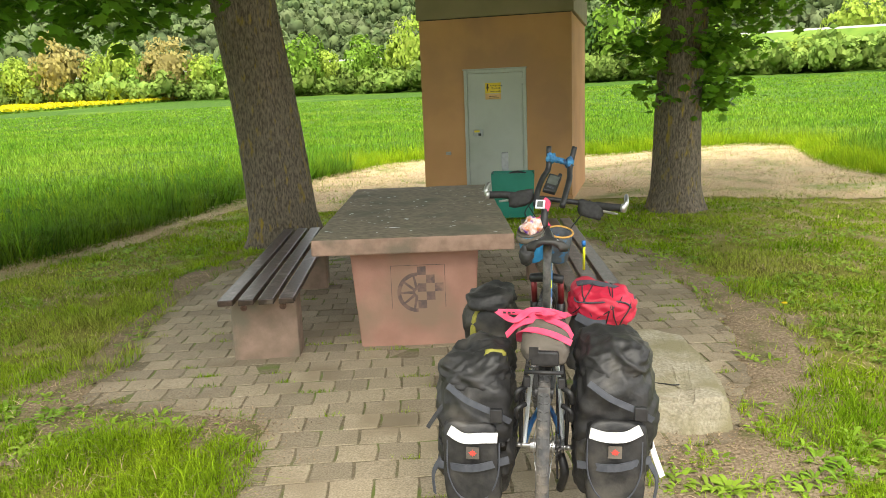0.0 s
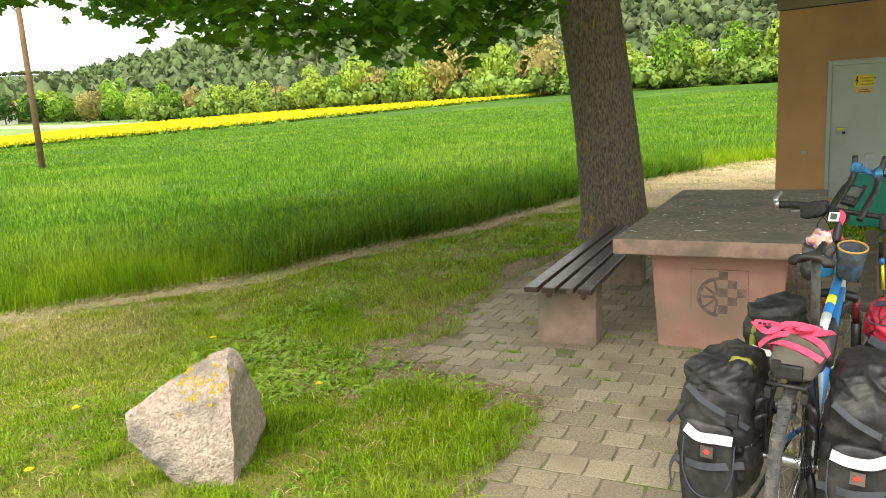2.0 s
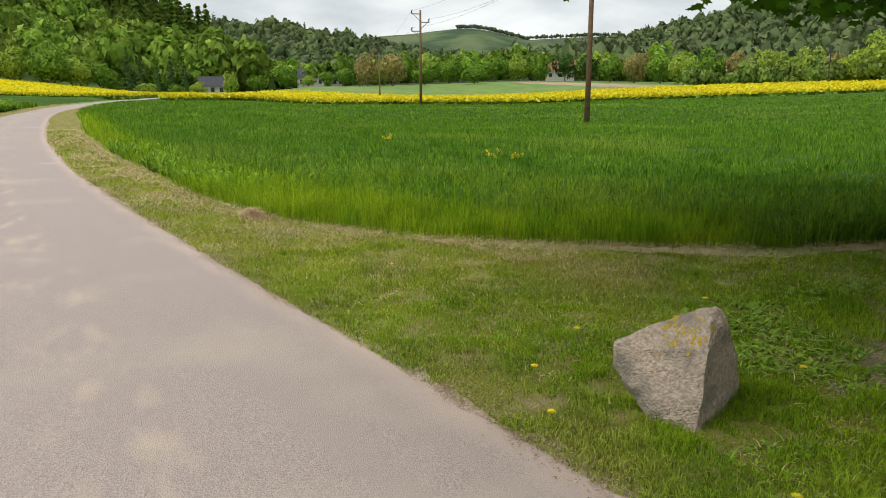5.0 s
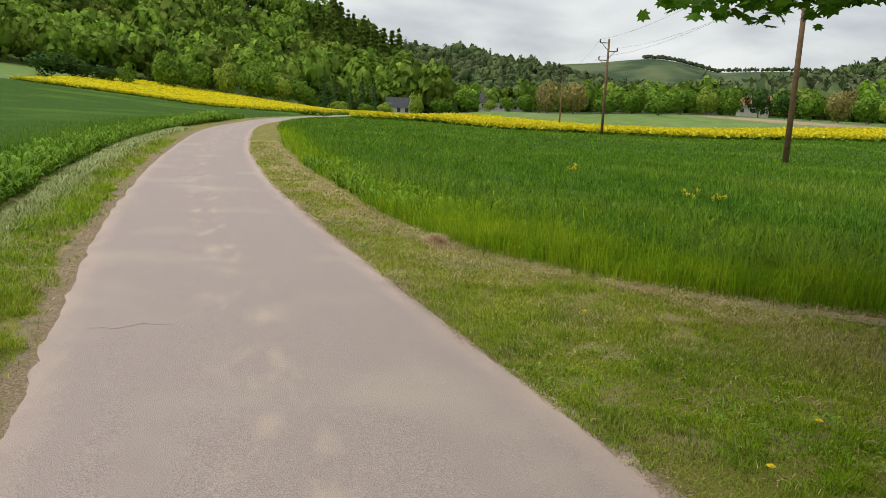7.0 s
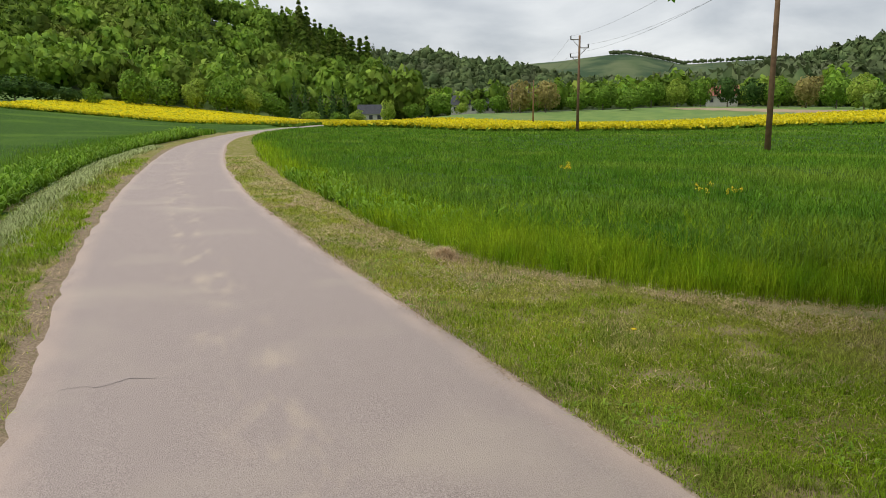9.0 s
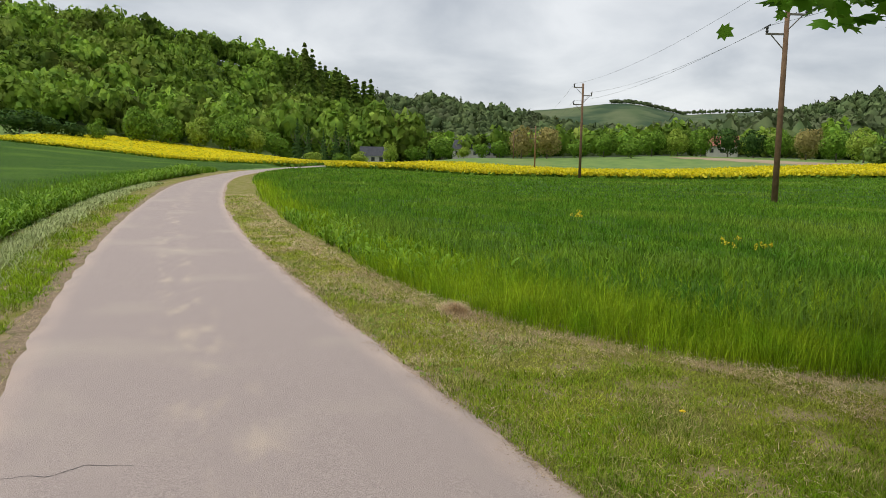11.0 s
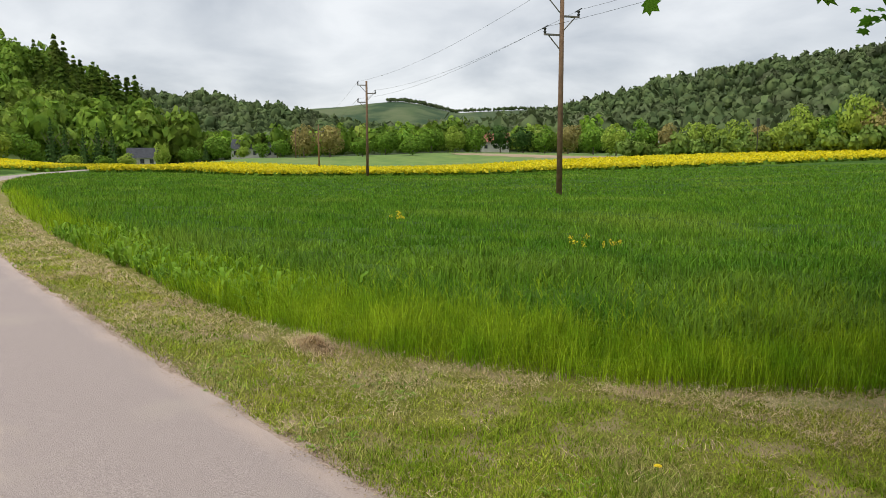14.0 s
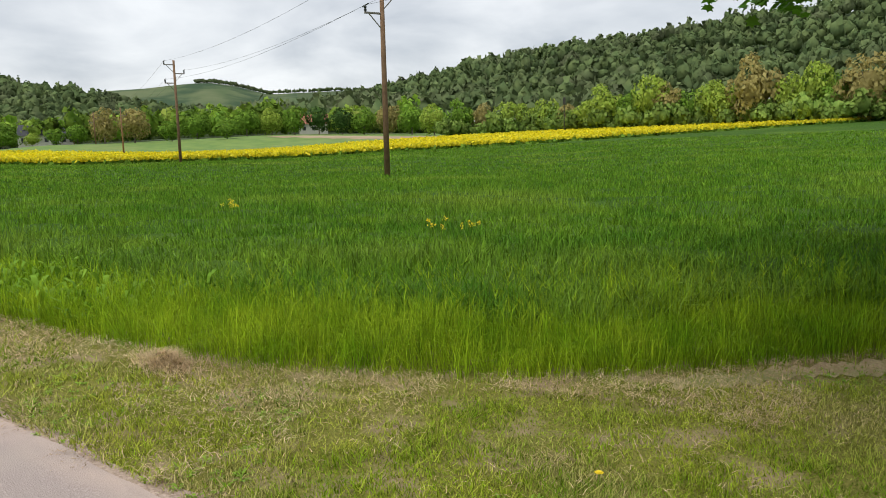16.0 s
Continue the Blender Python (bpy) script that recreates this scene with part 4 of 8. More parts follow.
def grow_lawn():
    rng = np.random.default_rng(22)
    x, y, r = scatter(1350000, 1.2, 32, 4.0, 2.2, -60, 125, rng)
    ok = ~in_poly(x, y, crop_np) & ~in_poly(x, y, road_poly) & ~in_poly(x, y, left_np) & (np.hypot(x + 1.8, y - 8.45) > 0.42) & (np.hypot(x - 3.07, y - 9.75) > 0.36)
    ok &= ~((x > -40) & (dist_to([q for q in ROAD_L if -45 < q[0] < 9], x, y) < 0.35 * vnoise(x, y, 0.5, 44) + 0.05) & (rng.random(len(x)) < 0.9))
    ok &= ~((x > -0.4) & (x < 2.6) & (y > 10.3) & (y < 14)) & ~((x > 0.85) & (x < 1.36) & (y > 3.05) & (y < 4.4))
    pv = in_poly(x, y, paved_np)
    pe = dist_to(PAVED + PAVED[:1], x, y)
    ok &= ~pv | ((pe < 0.14 * vnoise(x, y, 0.4, 45)) & (rng.random(len(x)) < 0.5))
    hay = in_poly(x, y, np.array(HAY))
    ce = dist_to([q for q in CROP_EDGE if -12 < q[0] < 1 and q[1] < 13], x, y)
    ok &= ~((ce < 0.12 + 0.4 * vnoise(x, y, 0.6, 59)) & (rng.random(len(x)) < 0.75))
    n1, n2 = vnoise(x, y, 0.55, 1), vnoise(x, y, 0.13, 2)
    n3 = vnoise(x, y, 1.6, 46)
    soil = ~pv & (pe < np.where(x > 0.6, 0.34, 0.28) * np.clip(1.6 * vnoise(x, y, 0.5, 47) - 0.25, 0, 1) * np.where((x > -1.2) & (x < 0) & (y < 3.3), 0.4, 1))
    bare = ((n1 * 0.4 + n2 * 0.4 + n3 * 0.2) < 0.42) | soil
    ok &= ~(bare & (rng.random(len(x)) < np.where(soil, 0.94, np.where(x < -3, 0.35, 0.75)))) & (rng.random(len(x)) < np.where(hay, 0.22, 1.0))
    x, y, r, n1, n2, pe = x[ok], y[ok], r[ok], n1[ok], n2[ok], pe[ok]
    grow = np.maximum(1, r / 4.0)
    rock = np.hypot(x + 2.2, y - 2.25) < 0.62
    rl = dist_to([q for q in ROAD_L if -45 < q[0] < 9], x, y)
    bank = (rl > 0.2) & (rl < 0.95) & (y < 0.5) & (n2 > 0.3)
    lush = ease((0.8 - pe) / 0.6) * np.where(x < 0.9, 1, 0.6) + rock * 0.6 + bank * 1.6
    h = (0.013 + 0.03 * n1 * n1 + 0.04 * n2 * n2 + 0.05 * lush * n1 * (0.4 + n2)) * rng.uniform(0.45, 1.35, len(x))
    w = 0.0038 * grow * rng.uniform(0.6, 1.4, len(x))
    # out of the trees' shade the verge is drier
    dry = rng.random(len(x)) < ease((-2.6 - x) / 3.5) * ease((y + 3.2) / 1.0) * (0.35 + 0.75 * vnoise(x, y, 0.9, 55))
    for sel, m, label in ((~dry, "blade", "short patchy green grass on the verge"), (dry, "blade_dry", "dry yellow-green grass on the open verge")):
        v, f = both(x[sel], y[sel], land(x[sel], y[sel]), h[sel], w[sel], rng.gamma(2.2, 0.38, sel.sum()), rng, r[sel] < 4.2)
        tagged(new("lawn_grass", mesh_np("lawn_grass", v, f, m)), label, "grass", kind="stuff")



def grow_left_edge():
    """Blades along the field across the road."""
    rng = np.random.default_rng(28)
    n = 34000
    k = rng.uniform(0, 1, n) ** 1.8
    x = -6.0 - 74 * k
    p = np.array(left_edge_fine)
    d = rng.uniform(0.2, 1, n) * rng.uniform(0.2, 4.5, n)
    y = np.interp(x, p[::-1, 0], p[::-1, 1]) - d
    grow = np.maximum(1, -x / 12)
    v, f = spikes(x, y, land(x, y), 0.5 * rng.uniform(0.7, 1.15, n), 0.012 * grow * rng.uniform(0.7, 1.4, n), rng.gamma(2.0, 0.15, n), rng)
    tagged(new("wheat", mesh_np("wheat", v, f, "wheat")), "green wheat blades along the far road side", "wheat", kind="stuff")


def grow_heads():
    """Wispy panicles above the grass margin."""
    rng = np.random.default_rng(35)
    p = np.array([q for q in crop_edge_fine if -9 < q[0] < -2.6])
    o = np.array(inset([tuple(q) for q in p], 1.0)) - p
    k = rng.integers(0, len(p), 520)  # one stalk each
    q = p[k] + o[k] * rng.uniform(0.1, 1.1, (520, 1)) + rng.normal(size=(520, 2)) * 0.12
    n = 9
    h = np.repeat(rng.uniform(0.5, 0.72, 520), n)
    x, y = np.repeat(q[:, 0], n), np.repeat(q[:, 1], n)
    z = land(x, y)
    stalk = np.arange(len(x)) % n == 0
    z = np.where(stalk, z, z + h * rng.uniform(0.72, 0.98, len(x)))
    hh = np.where(stalk, h, rng.uniform(0.04, 0.09, len(x)))
    v, f = spikes(x + rng.normal(size=len(x)) * np.where(stalk, 0, 0.012), y + rng.normal(size=len(x)) * np.where(stalk, 0, 0.012), z, hh, np.where(stalk, 0.004, 0.005), np.where(stalk, 0.08, rng.uniform(0.5, 1.4, len(x))), rng)
    tagged(new("grass_panicles", mesh_np("grass_panicles", v, f, "fringe")), "wispy grey-green panicles above the tall grass", "grass", kind="stuff")


def grow_moss():
    """Small tufts in the joints of the paving."""
    rng = np.random.default_rng(29)
    n = 150
    cx, cy = rng.uniform(-2.1, 1.8, n), rng.uniform(2.0, 7.6, n)
    # on the joints between the rows
    row = np.round((cy - 0.03 * cx - 1.95) / 0.164 + 0.5) - 0.5
    cy = 1.95 + row * 0.164 + 0.03 * cx
    ok = in_poly(cx, cy, paved_np)
    cx, cy = np.repeat(cx[ok], 40), np.repeat(cy[ok], 40)
    x, y = cx + rng.normal(size=len(cx)) * 0.035, cy + rng.normal(size=len(cx)) * 0.010
    m = len(x)
    v, f = spikes(x, y, land(x, y) + 0.012, rng.uniform(0.008, 0.03, m), rng.uniform(0.003, 0.006, m), rng.gamma(2.0, 0.4, m), rng)
    tagged(new("joint_moss", mesh_np("joint_moss", v, f, "blade")), "tufts of moss and grass in the paving joints", "moss", kind="stuff")


HAY = [(-3.3, 12.2), (-2.0, 10.8), (-1.0, 10.6), (0, 11.0), (3.2, 11.0), (4.4, 10.4), (6.2, 9.8), (7.3, 10.9), (7.3, 12.3), (7.6, 15.1), (8.4, 17.5), (9.0, 19.6), (8.1, 20.4), (5.4, 19.3), (3.8, 18.6), (-0.4, 19.2), (-2.5, 15.3)]


def grow_swath():
    """Cut grass lying grey-green along the far verge."""
    rng = np.random.default_rng(33)
    n = 16000
    x = -5.0 - 40 * rng.uniform(0, 1, n) ** 1.5
    p = np.array(left_edge_fine)
    y = np.interp(x, p[::-1, 0], p[::-1, 1]) + 0.25 + np.abs(rng.normal(size=n)) * 0.28
    g = np.maximum(1, -x / 8)
    v, f = blades(x, y, land(x, y) + 0.05 * rng.random(n), rng.uniform(0.04, 0.09, n) * np.minimum(g, 2), 0.005 * g * rng.uniform(0.6, 1.4, n), rng.uniform(1.0, 1.9, n), rng)
    tagged(new("cut_grass", mesh_np("cut_grass", v, f, "swath")), "grey-green cut grass drying along the field", "hay", kind="stuff")


def grow_straw():
    rng = np.random.default_rng(23)
    edge = [q for q in CROP_EDGE if -50 < q[0] < 14]
    x, y, r = scatter(640000, 2.0, 32, 6, 1.8, -40, 112, rng)
    e = dist_to(edge, x, y)
    inside = in_poly(x, y, crop_np)
    hay = in_poly(x, y, np.array(HAY)) & ~((x > -0.4) & (x < 2.6) & (y > 10.3) & (y < 14))
    n1 = vnoise(x, y, 0.45, 9)
    strip = (~inside & (e < 0.22 + 1.05 * n1 * n1) & (vnoise(x, y, 0.22, 56) + 0.4 * n1 > 0.36)) & ~in_poly(x, y, road_poly)
    verge = (~inside & (x < -7) & (y > -3) & ~in_poly(x, y, road_poly) & (n1 > 0.45) & (rng.random(len(x)) < 0.4))
    loose = ~inside & (rng.random(len(x)) < 0.10) & ~in_poly(x, y, road_poly) & ~in_poly(x, y, paved_np) & ~in_poly(x, y, left_np) & (vnoise(x, y, 0.7, 15) > 0.4) & ~((x > -0.4) & (x < 2.6) & (y > 10.3) & (y < 14)) & (np.hypot(x + 2.1, y - 2.2) > 0.4)
    near = (hay & (vnoise(x, y, 0.8, 12) > 0.25)) | strip | verge | loose
    x, y, r, e = x[near], y[near], r[near], e[near]
    grow = np.maximum(1, r / 7)
    h = rng.uniform(0.03, 0.095, len(x)) * np.minimum(grow, 2)
    lie = rng.uniform(2.2, 4.5, len(x))
    v, f = blades(x, y, land(x, y) + 0.012 + 0.055 * rng.random(len(x)) ** 2, h * 0.3, 0.0034 * grow * rng.uniform(0.6, 1.4, len(x)), lie, rng)
    tagged(new("mown_straw", mesh_np("mown_straw", v, f, "straw")), "dry pale mown hay lying along the field edge", "hay", kind="stuff")


def grow_litter():
    """Brown crumbs of straw and leaf along the asphalt and over the rim of the paving."""
    rng = np.random.default_rng(57)
    n = 15000
    p = np.array(ROAD_R, float)
    x = -14 + 17 * rng.random(n)
    y = np.interp(x, p[::-1, 0], p[::-1, 1]) + rng.normal(size=n) * 0.07 + 0.03
    keep = vnoise(x, y, 0.35, 58) > 0.42
    q = np.array(PAVED + PAVED[:1], float)
    k = rng.integers(0, len(q) - 1, n)
    t = rng.random(n)[:, None]
    e = q[k] * (1 - t) + q[k + 1] * t + rng.normal(size=(n, 2)) * 0.12
    x, y = np.concatenate([x[keep], e[:, 0]]), np.concatenate([y[keep], e[:, 1]])
    m = len(x)
    v, f = spikes(x, y, land(x, y) + 0.022, rng.uniform(0.001, 0.006, m), rng.uniform(0.004, 0.011, m), rng.uniform(2, 6, m), rng)
    tagged(new("litter", mesh_np("litter", v, f, "litter")), "brown crumbs of dry straw and leaf", "litter", kind="stuff")


def leaf_rosettes(name, x, y, size, count, material, label, category, rng, rise=0.5):
    """Low plants of broad pointed leaves."""
    vs, fs, n0 = [], [], 0
    for px, py, s in zip(x, y, size):
        z = float(land(px, py))
        for k in range(int(count)):
            a = rng.uniform(0, 2 * math.pi)
            l, w = s * rng.uniform(0.6, 1.1), s * rng.uniform(0.16, 0.3)
            d = np.array([math.cos(a), math.sin(a), 0])
            q = np.array([-math.sin(a), math.cos(a), 0])
            up = rise * rng.uniform(0.5, 1.4)
            b = np.array([px, py, z])
            m1 = b + d * l * 0.45 + (0, 0, up * l * 0.7)
            m2 = b + d * l * 0.8 + (0, 0, up * l * 0.8)
            t = b + d * l + (0, 0, up * l * 0.6)
            vs += [b - q * w * 0.1, b + q * w * 0.1, m1 - q * w * 0.5, m1 + q * w * 0.5, m2 - q * w * 0.4, m2 + q * w * 0.4, t]
            fs += [(n0, n0 + 1, n0 + 3), (n0, n0 + 3, n0 + 2), (n0 + 2, n0 + 3, n0 + 5), (n0 + 2, n0 + 5, n0 + 4), (n0 + 4, n0 + 5, n0 + 6)]
            n0 += 7
    tagged(new(name, mesh_np(name, np.array(vs), np.array(fs), material)), label, category, kind="stuff")


def grow_weeds():
    rng = np.random.default_rng(24)
    x, y, r = scatter(25000, 1.6, 13, 4, 1.7, -50, 115, rng)
    ok = ~in_poly(x, y, crop_np) & ~in_poly(x, y, road_poly) & ~in_poly(x, y, left_np) & ~in_poly(x, y, paved_np)
    ok &= (vnoise(x, y, 0.7, 31) + 0.2 * ((x > -3.8) & (y > 2)) > 0.68) & ~((x > -0.4) & (x < 2.6) & (y > 10.3) & (y < 14)) & ~((x > 0.8) & (x < 1.35) & (y > 3.0) & (y < 4.3)) & (np.hypot(x + 2.2, y - 2.3) > 0.5)
    ok &= ~in_poly(x, y, np.array(HAY))
    leaf_rosettes("verge_weeds", x[ok], y[ok], rng.uniform(0.022, 0.075, ok.sum()) * np.where((x[ok] > -3.6) & (y[ok] > 2.6), 1.25, 0.7), 6, "weed", "low dandelion and plantain leaves in the grass", "weeds", rng)
    # tall herbs before the field across the road
    n = 2400
    k = rng.uniform(0, 1, n) ** 1.6
    ex = -4.5 - 65 * k
    p = np.array(left_edge_fine)
    ey = np.interp(ex, p[::-1, 0], p[::-1, 1]) - rng.uniform(0, 0.9, n)
    leaf_rosettes("field_herbs", ex, ey, rng.uniform(0.14, 0.34, n) * np.maximum(1, -ex / 40), 8, "herb", "lush green herbs along the field across the road", "weeds", rng, 1.5)
    n = 420
    ex = rng.uniform(-21, -10.5, n)
    q = np.array([p for p in crop_edge_fine if p[0] < 3])
    ey = np.interp(ex, q[:, 0], q[:, 1]) + rng.uniform(0.1, 1.3, n)
    leaf_rosettes("field_herbs", ex, ey, rng.uniform(0.10, 0.24, n), 8, "herb", "leafy herbs at the edge of the wheat", "weeds", rng, 1.5)


tagged(grid_sheet("hay_ground", HAY, 0.25, 0.006, "hay"), "pale dry mown strip behind the transformer house", "mown strip", kind="structure")


def soil_margin():
    """Loose soil and litter that creeps over the rim of the paving."""
    step = 0.03
    gx, gy = np.meshgrid(np.arange(-2.9, 2.9, step), np.arange(1.7, 8.6, step), indexing="ij")
    d = dist_to(PAVED + PAVED[:1], gx, gy) * np.where(in_poly(gx, gy, paved_np), -1, 1)
    n1, n2 = vnoise(gx, gy, 0.45, 51), vnoise(gx, gy, 0.11, 52)
    over = 0.01 + 0.13 * n1 * n1 * n2 + 0.05 * n2
    reach = 0.42 * (0.5 + n1)
    ok = (d > -over) & (d < reach)
    h = 0.004 + 0.015 * ease((d + over) / 0.06) * (1 - ease(d / (reach * 0.9))) + 0.005 * n2
    idx = np.arange(gx.size).reshape(gx.shape)
    cell = ok[:-1, :-1] & ok[1:, :-1] & ok[:-1, 1:] & ok[1:, 1:]
    f = np.stack([idx[:-1, :-1][cell], idx[1:, :-1][cell], idx[1:, 1:][cell], idx[:-1, 1:][cell]], -1)
    v = np.stack([gx, gy, land(gx, gy) + h], -1).reshape(-1, 3)
    used, f = np.unique(f, return_inverse=True)
    tagged(new("bare_soil", mesh_np("bare_soil", v[used], f.reshape(-1, 4), "soil_edge", True)), "trodden bare soil round the paving", "bare soil", kind="structure")


soil_margin()
strip_line = [q for q in crop_edge_fine if -6.3 < q[0] < 12]
rag = [0.26 + 0.34 * float(vnoise(np.array([q[0]]), np.array([q[1]]), 0.8, 6)[0]) for q in strip_line]
strip_out = [tuple(np.array(q) + (np.array(p) - np.array(q)) * g) for q, p, g in zip(strip_line, inset(strip_line, -1.0), rag)]
tagged(grid_sheet("straw_strip", strip_line + strip_out[::-1], 0.10, 0.003, "hay"), "strip of dry raked straw along the field edge", "straw strip", kind="structure")
grow_crop()
grow_left_edge()
grow_heads()
grow_moss()
grow_lawn()
grow_straw()
grow_swath()
grow_litter()
grow_weeds()


# ---- maple crowns ----
def maple_leaf():
    """Outline of a five-lobed leaf about 1 long, stem at the origin."""
    half = [(0.0, 0.0), (0.30, -0.06), (0.26, 0.12), (0.56, 0.22), (0.36, 0.38), (0.44, 0.66), (0.20, 0.62), (0.0, 1.0)]
    return half + [(-x, y) for x, y in half[-2:0:-1]]


LEAF = np.array(maple_leaf())


def leaves(pos, size, rng, droop=0.5):
    n = len(pos)
    k = len(LEAF)
    a = rng.uniform(0, 2 * math.pi, n)
    d = np.stack([np.cos(a), np.sin(a), -droop * rng.uniform(0.2, 1.8, n)], 1)
    d /= np.linalg.norm(d, axis=1)[:, None]
    nn = np.stack([rng.normal(size=n) * 0.5, rng.normal(size=n) * 0.5, np.ones(n)], 1)
    q = np.cross(d, nn)
    q /= np.linalg.norm(q, axis=1)[:, None]
    nrm = np.cross(q, d)
    s = size[:, None, None]
    rim = pos[:, None] + (q[:, None] * LEAF[None, :, :1] + d[:, None] * LEAF[None, :, 1:]) * s - nrm[:, None] * (np.abs(LEAF[:, 0]) * 0.28)[None, :, None] * s
    mid = pos + d * 0.42 * size[:, None]
    v = np.concatenate([rim, mid[:, None]], 1).reshape(-1, 3)
    f = np.stack([np.arange(k), (np.arange(k) + 1) % k, np.full(k, k)], 1)
    f = (np.arange(n) * (k + 1))[:, None, None] + f
    return v, f.reshape(-1, 3)


def simple_leaves(pos, size, rng):
    """Pointed leaves of two triangles."""
    n = len(pos)
    a = rng.uniform(0, 2 * math.pi, n)
    d = np.stack([np.cos(a), np.sin(a), -0.5 * rng.uniform(0.2, 1.8, n)], 1)
    nn = np.stack([rng.normal(size=n) * 0.5, rng.normal(size=n) * 0.5, np.ones(n)], 1)
    q = np.cross(d, nn)
    q /= np.linalg.norm(q, axis=1)[:, None]
    s = size[:, None]
    v = np.stack([pos, pos + (d * 0.5 + q * 0.5) * s, pos + d * s, pos + (d * 0.5 - q * 0.5) * s], 1).reshape(-1, 3)
    f = np.arange(n)[:, None, None] * 4 + np.array([[0, 1, 2], [0, 2, 3]])
    return v, f.reshape(-1, 3)


def build_maple(x, y, pts, radii, label, seed, sprays, crown_r, crown_h, shade_shift=(0, 0, 0), m=1500):
    t = empty("maple_tree", (x, y, 0))
    tagged(t, label, "tree", "maples by the table")
    bm = bmesh.new()
    trunk(bm, pts, radii, seed=seed)
    part("trunk", bm, "bark", t, smooth=True)
    rng = np.random.default_rng(seed + 40)
    top = Vector(pts[-1])
    for k in range(9):
        a = 2 * math.pi * k / 9 + rng.uniform(-0.3, 0.3)
        e = Vector((math.cos(a), math.sin(a), 0))
        start = Vector(pts[-2]).lerp(top, rng.uniform(0.5, 1.0))
        l = crown_r * rng.uniform(0.6, 0.8)
        b = bmesh.new()
        tube(b, smoothline([start, start + e * l * 0.35 + Vector((0, 0, 0.9)), start + e * l * 0.7 + Vector((0, 0, 1.1)), start + e * l + Vector((0, 0, 0.5))], 5), list(np.linspace(0.13, 0.02, 16)), 8)
        part("limb", b, "bark", t, smooth=True)
    cl = np.array([np.array(s[:3]) + rng.normal(size=3) * s[3] * 0.35 for s in sprays for _ in range(int(s[4]))])
    n = 26
    pos = (cl[:, None] + rng.normal(size=(len(cl), n, 3)) * (0.2, 0.2, 0.10)).reshape(-1, 3)
    v, f = leaves(pos, rng.uniform(0.08, 0.16, len(pos)), rng)
    # the high crown, out of view: broad leaf clumps under a dome, rising a little to its rim
    a, q = rng.uniform(0, 2 * math.pi, m), np.sqrt(rng.uniform(0, 1, m))
    low = 3.6 + 0.8 * q
    z = low + (crown_h * np.sqrt(np.maximum(1 - q * q, 0.03))) * rng.uniform(0, 1, m) ** 1.2
    # the unseen dome is moved off the trunk to place its shade
    up = np.stack([np.cos(a) * q * crown_r, np.sin(a) * q * crown_r, z], 1) + np.array(shade_shift)
    pos = (up[:, None] + rng.normal(size=(m, 22, 3)) * (0.5, 0.5, 0.25)).reshape(-1, 3)
    v2, f2 = simple_leaves(pos, rng.uniform(0.2, 0.4, len(pos)), rng)
    v, f = np.concatenate([v, v2]), np.concatenate([f, f2 + len(v)])
    ob = new("crown", mesh_np("crown", v, f, "maple"))
    ob.parent = t
    return t


def spray_ring(rng):
    """Low sprays of the big crown, hanging deepest on its west and south-west rim; places from the foot of the trunk."""
    tips = [(-3.95, -5.97, 2.66), (-3.3, -5.7, 2.42), (-3.05, -6.15, 2.45), (-2.7, -5.9, 2.50), (-2.45, -5.5, 2.45), (-2.9, -5.3, 2.55), (-5.5, -1.35, 2.95), (-5.0, -1.9, 2.85), (-4.6, -2.6, 2.8), (-4.2, -3.3, 2.75), (-3.8, -4.0, 2.75), (-3.3, -4.6, 2.7), (-5.2, -0.6, 3.0), (-4.7, 0.2, 3.05), (-3.8, -2.4, 2.75), (-2.3, -3.66, 2.25), (-1.8, -3.55, 2.2), (-1.4, -3.3, 2.15), (-1.05, -3.25, 2.1), (-0.82, -2.65, 2.1), (-0.5, -2.4, 2.2), (-0.3, -2.0, 2.32), (-2.6, -3.35, 2.45), (-3.2, -3.64, 2.56), (-1.3, -2.6, 2.3)]
    out = [(x, y, z + 0.2, 0.16, 4) for x, y, z in tips]
    # the boughs above them
    for _ in range(190):
        a, q = rng.uniform(140, 236), math.sqrt(rng.uniform(0.05, 1))
        r = q * (4.6 + 2.0 * float(ease((a - 200) / 30)))
        out.append((math.cos(radians(a)) * r, math.sin(radians(a)) * r, 2.95 + 0.35 * q + 0.25 * math.sin(a * 0.31) * math.sin(r * 2.1) + 1.5 * rng.uniform(0, 1) ** 1.5, 0.3, 1))
    return out


# unseen dome pushed south and thinned to set the shade on the rest place
build_maple(-1.80, 8.45, [(0, 0, -0.1), (0, 0, 0.3), (-0.1, 0, 1.5), (-0.3, 0, 3.0), (-0.42, 0, 4.5)], [0.44, 0.37, 0.335, 0.33, 0.3], "old maple with rough lichen-spotted bark", 1, spray_ring(np.random.default_rng(5)), 5.6, 6.0, (0.9, -2.3, 0), 760)
# unseen dome moved aside and thinned to let light onto the house
build_maple(3.07, 9.75, [(0, 0, -0.1), (0, 0, 0.3), (0.02, 0, 1.5), (0.1, 0, 3.0), (0.2, 0, 4.5)], [0.38, 0.31, 0.27, 0.29, 0.26], "maple with leafy shoots along its trunk", 2,
            [(-0.5, -0.2, 2.75, 0.4, 14), (-0.4, -0.1, 2.15, 0.3, 9), (-0.3, -0.1, 1.5, 0.15, 2), (0.38, -0.1, 2.8, 0.4, 18), (0.36, -0.2, 2.1, 0.3, 16), (0.42, -0.1, 1.55, 0.22, 10), (0.85, -0.2, 2.75, 0.4, 12), (1.1, 0, 2.4, 0.2, 3)], 3.4, 5.5, (2.3, 0.8, 0.3), 320)


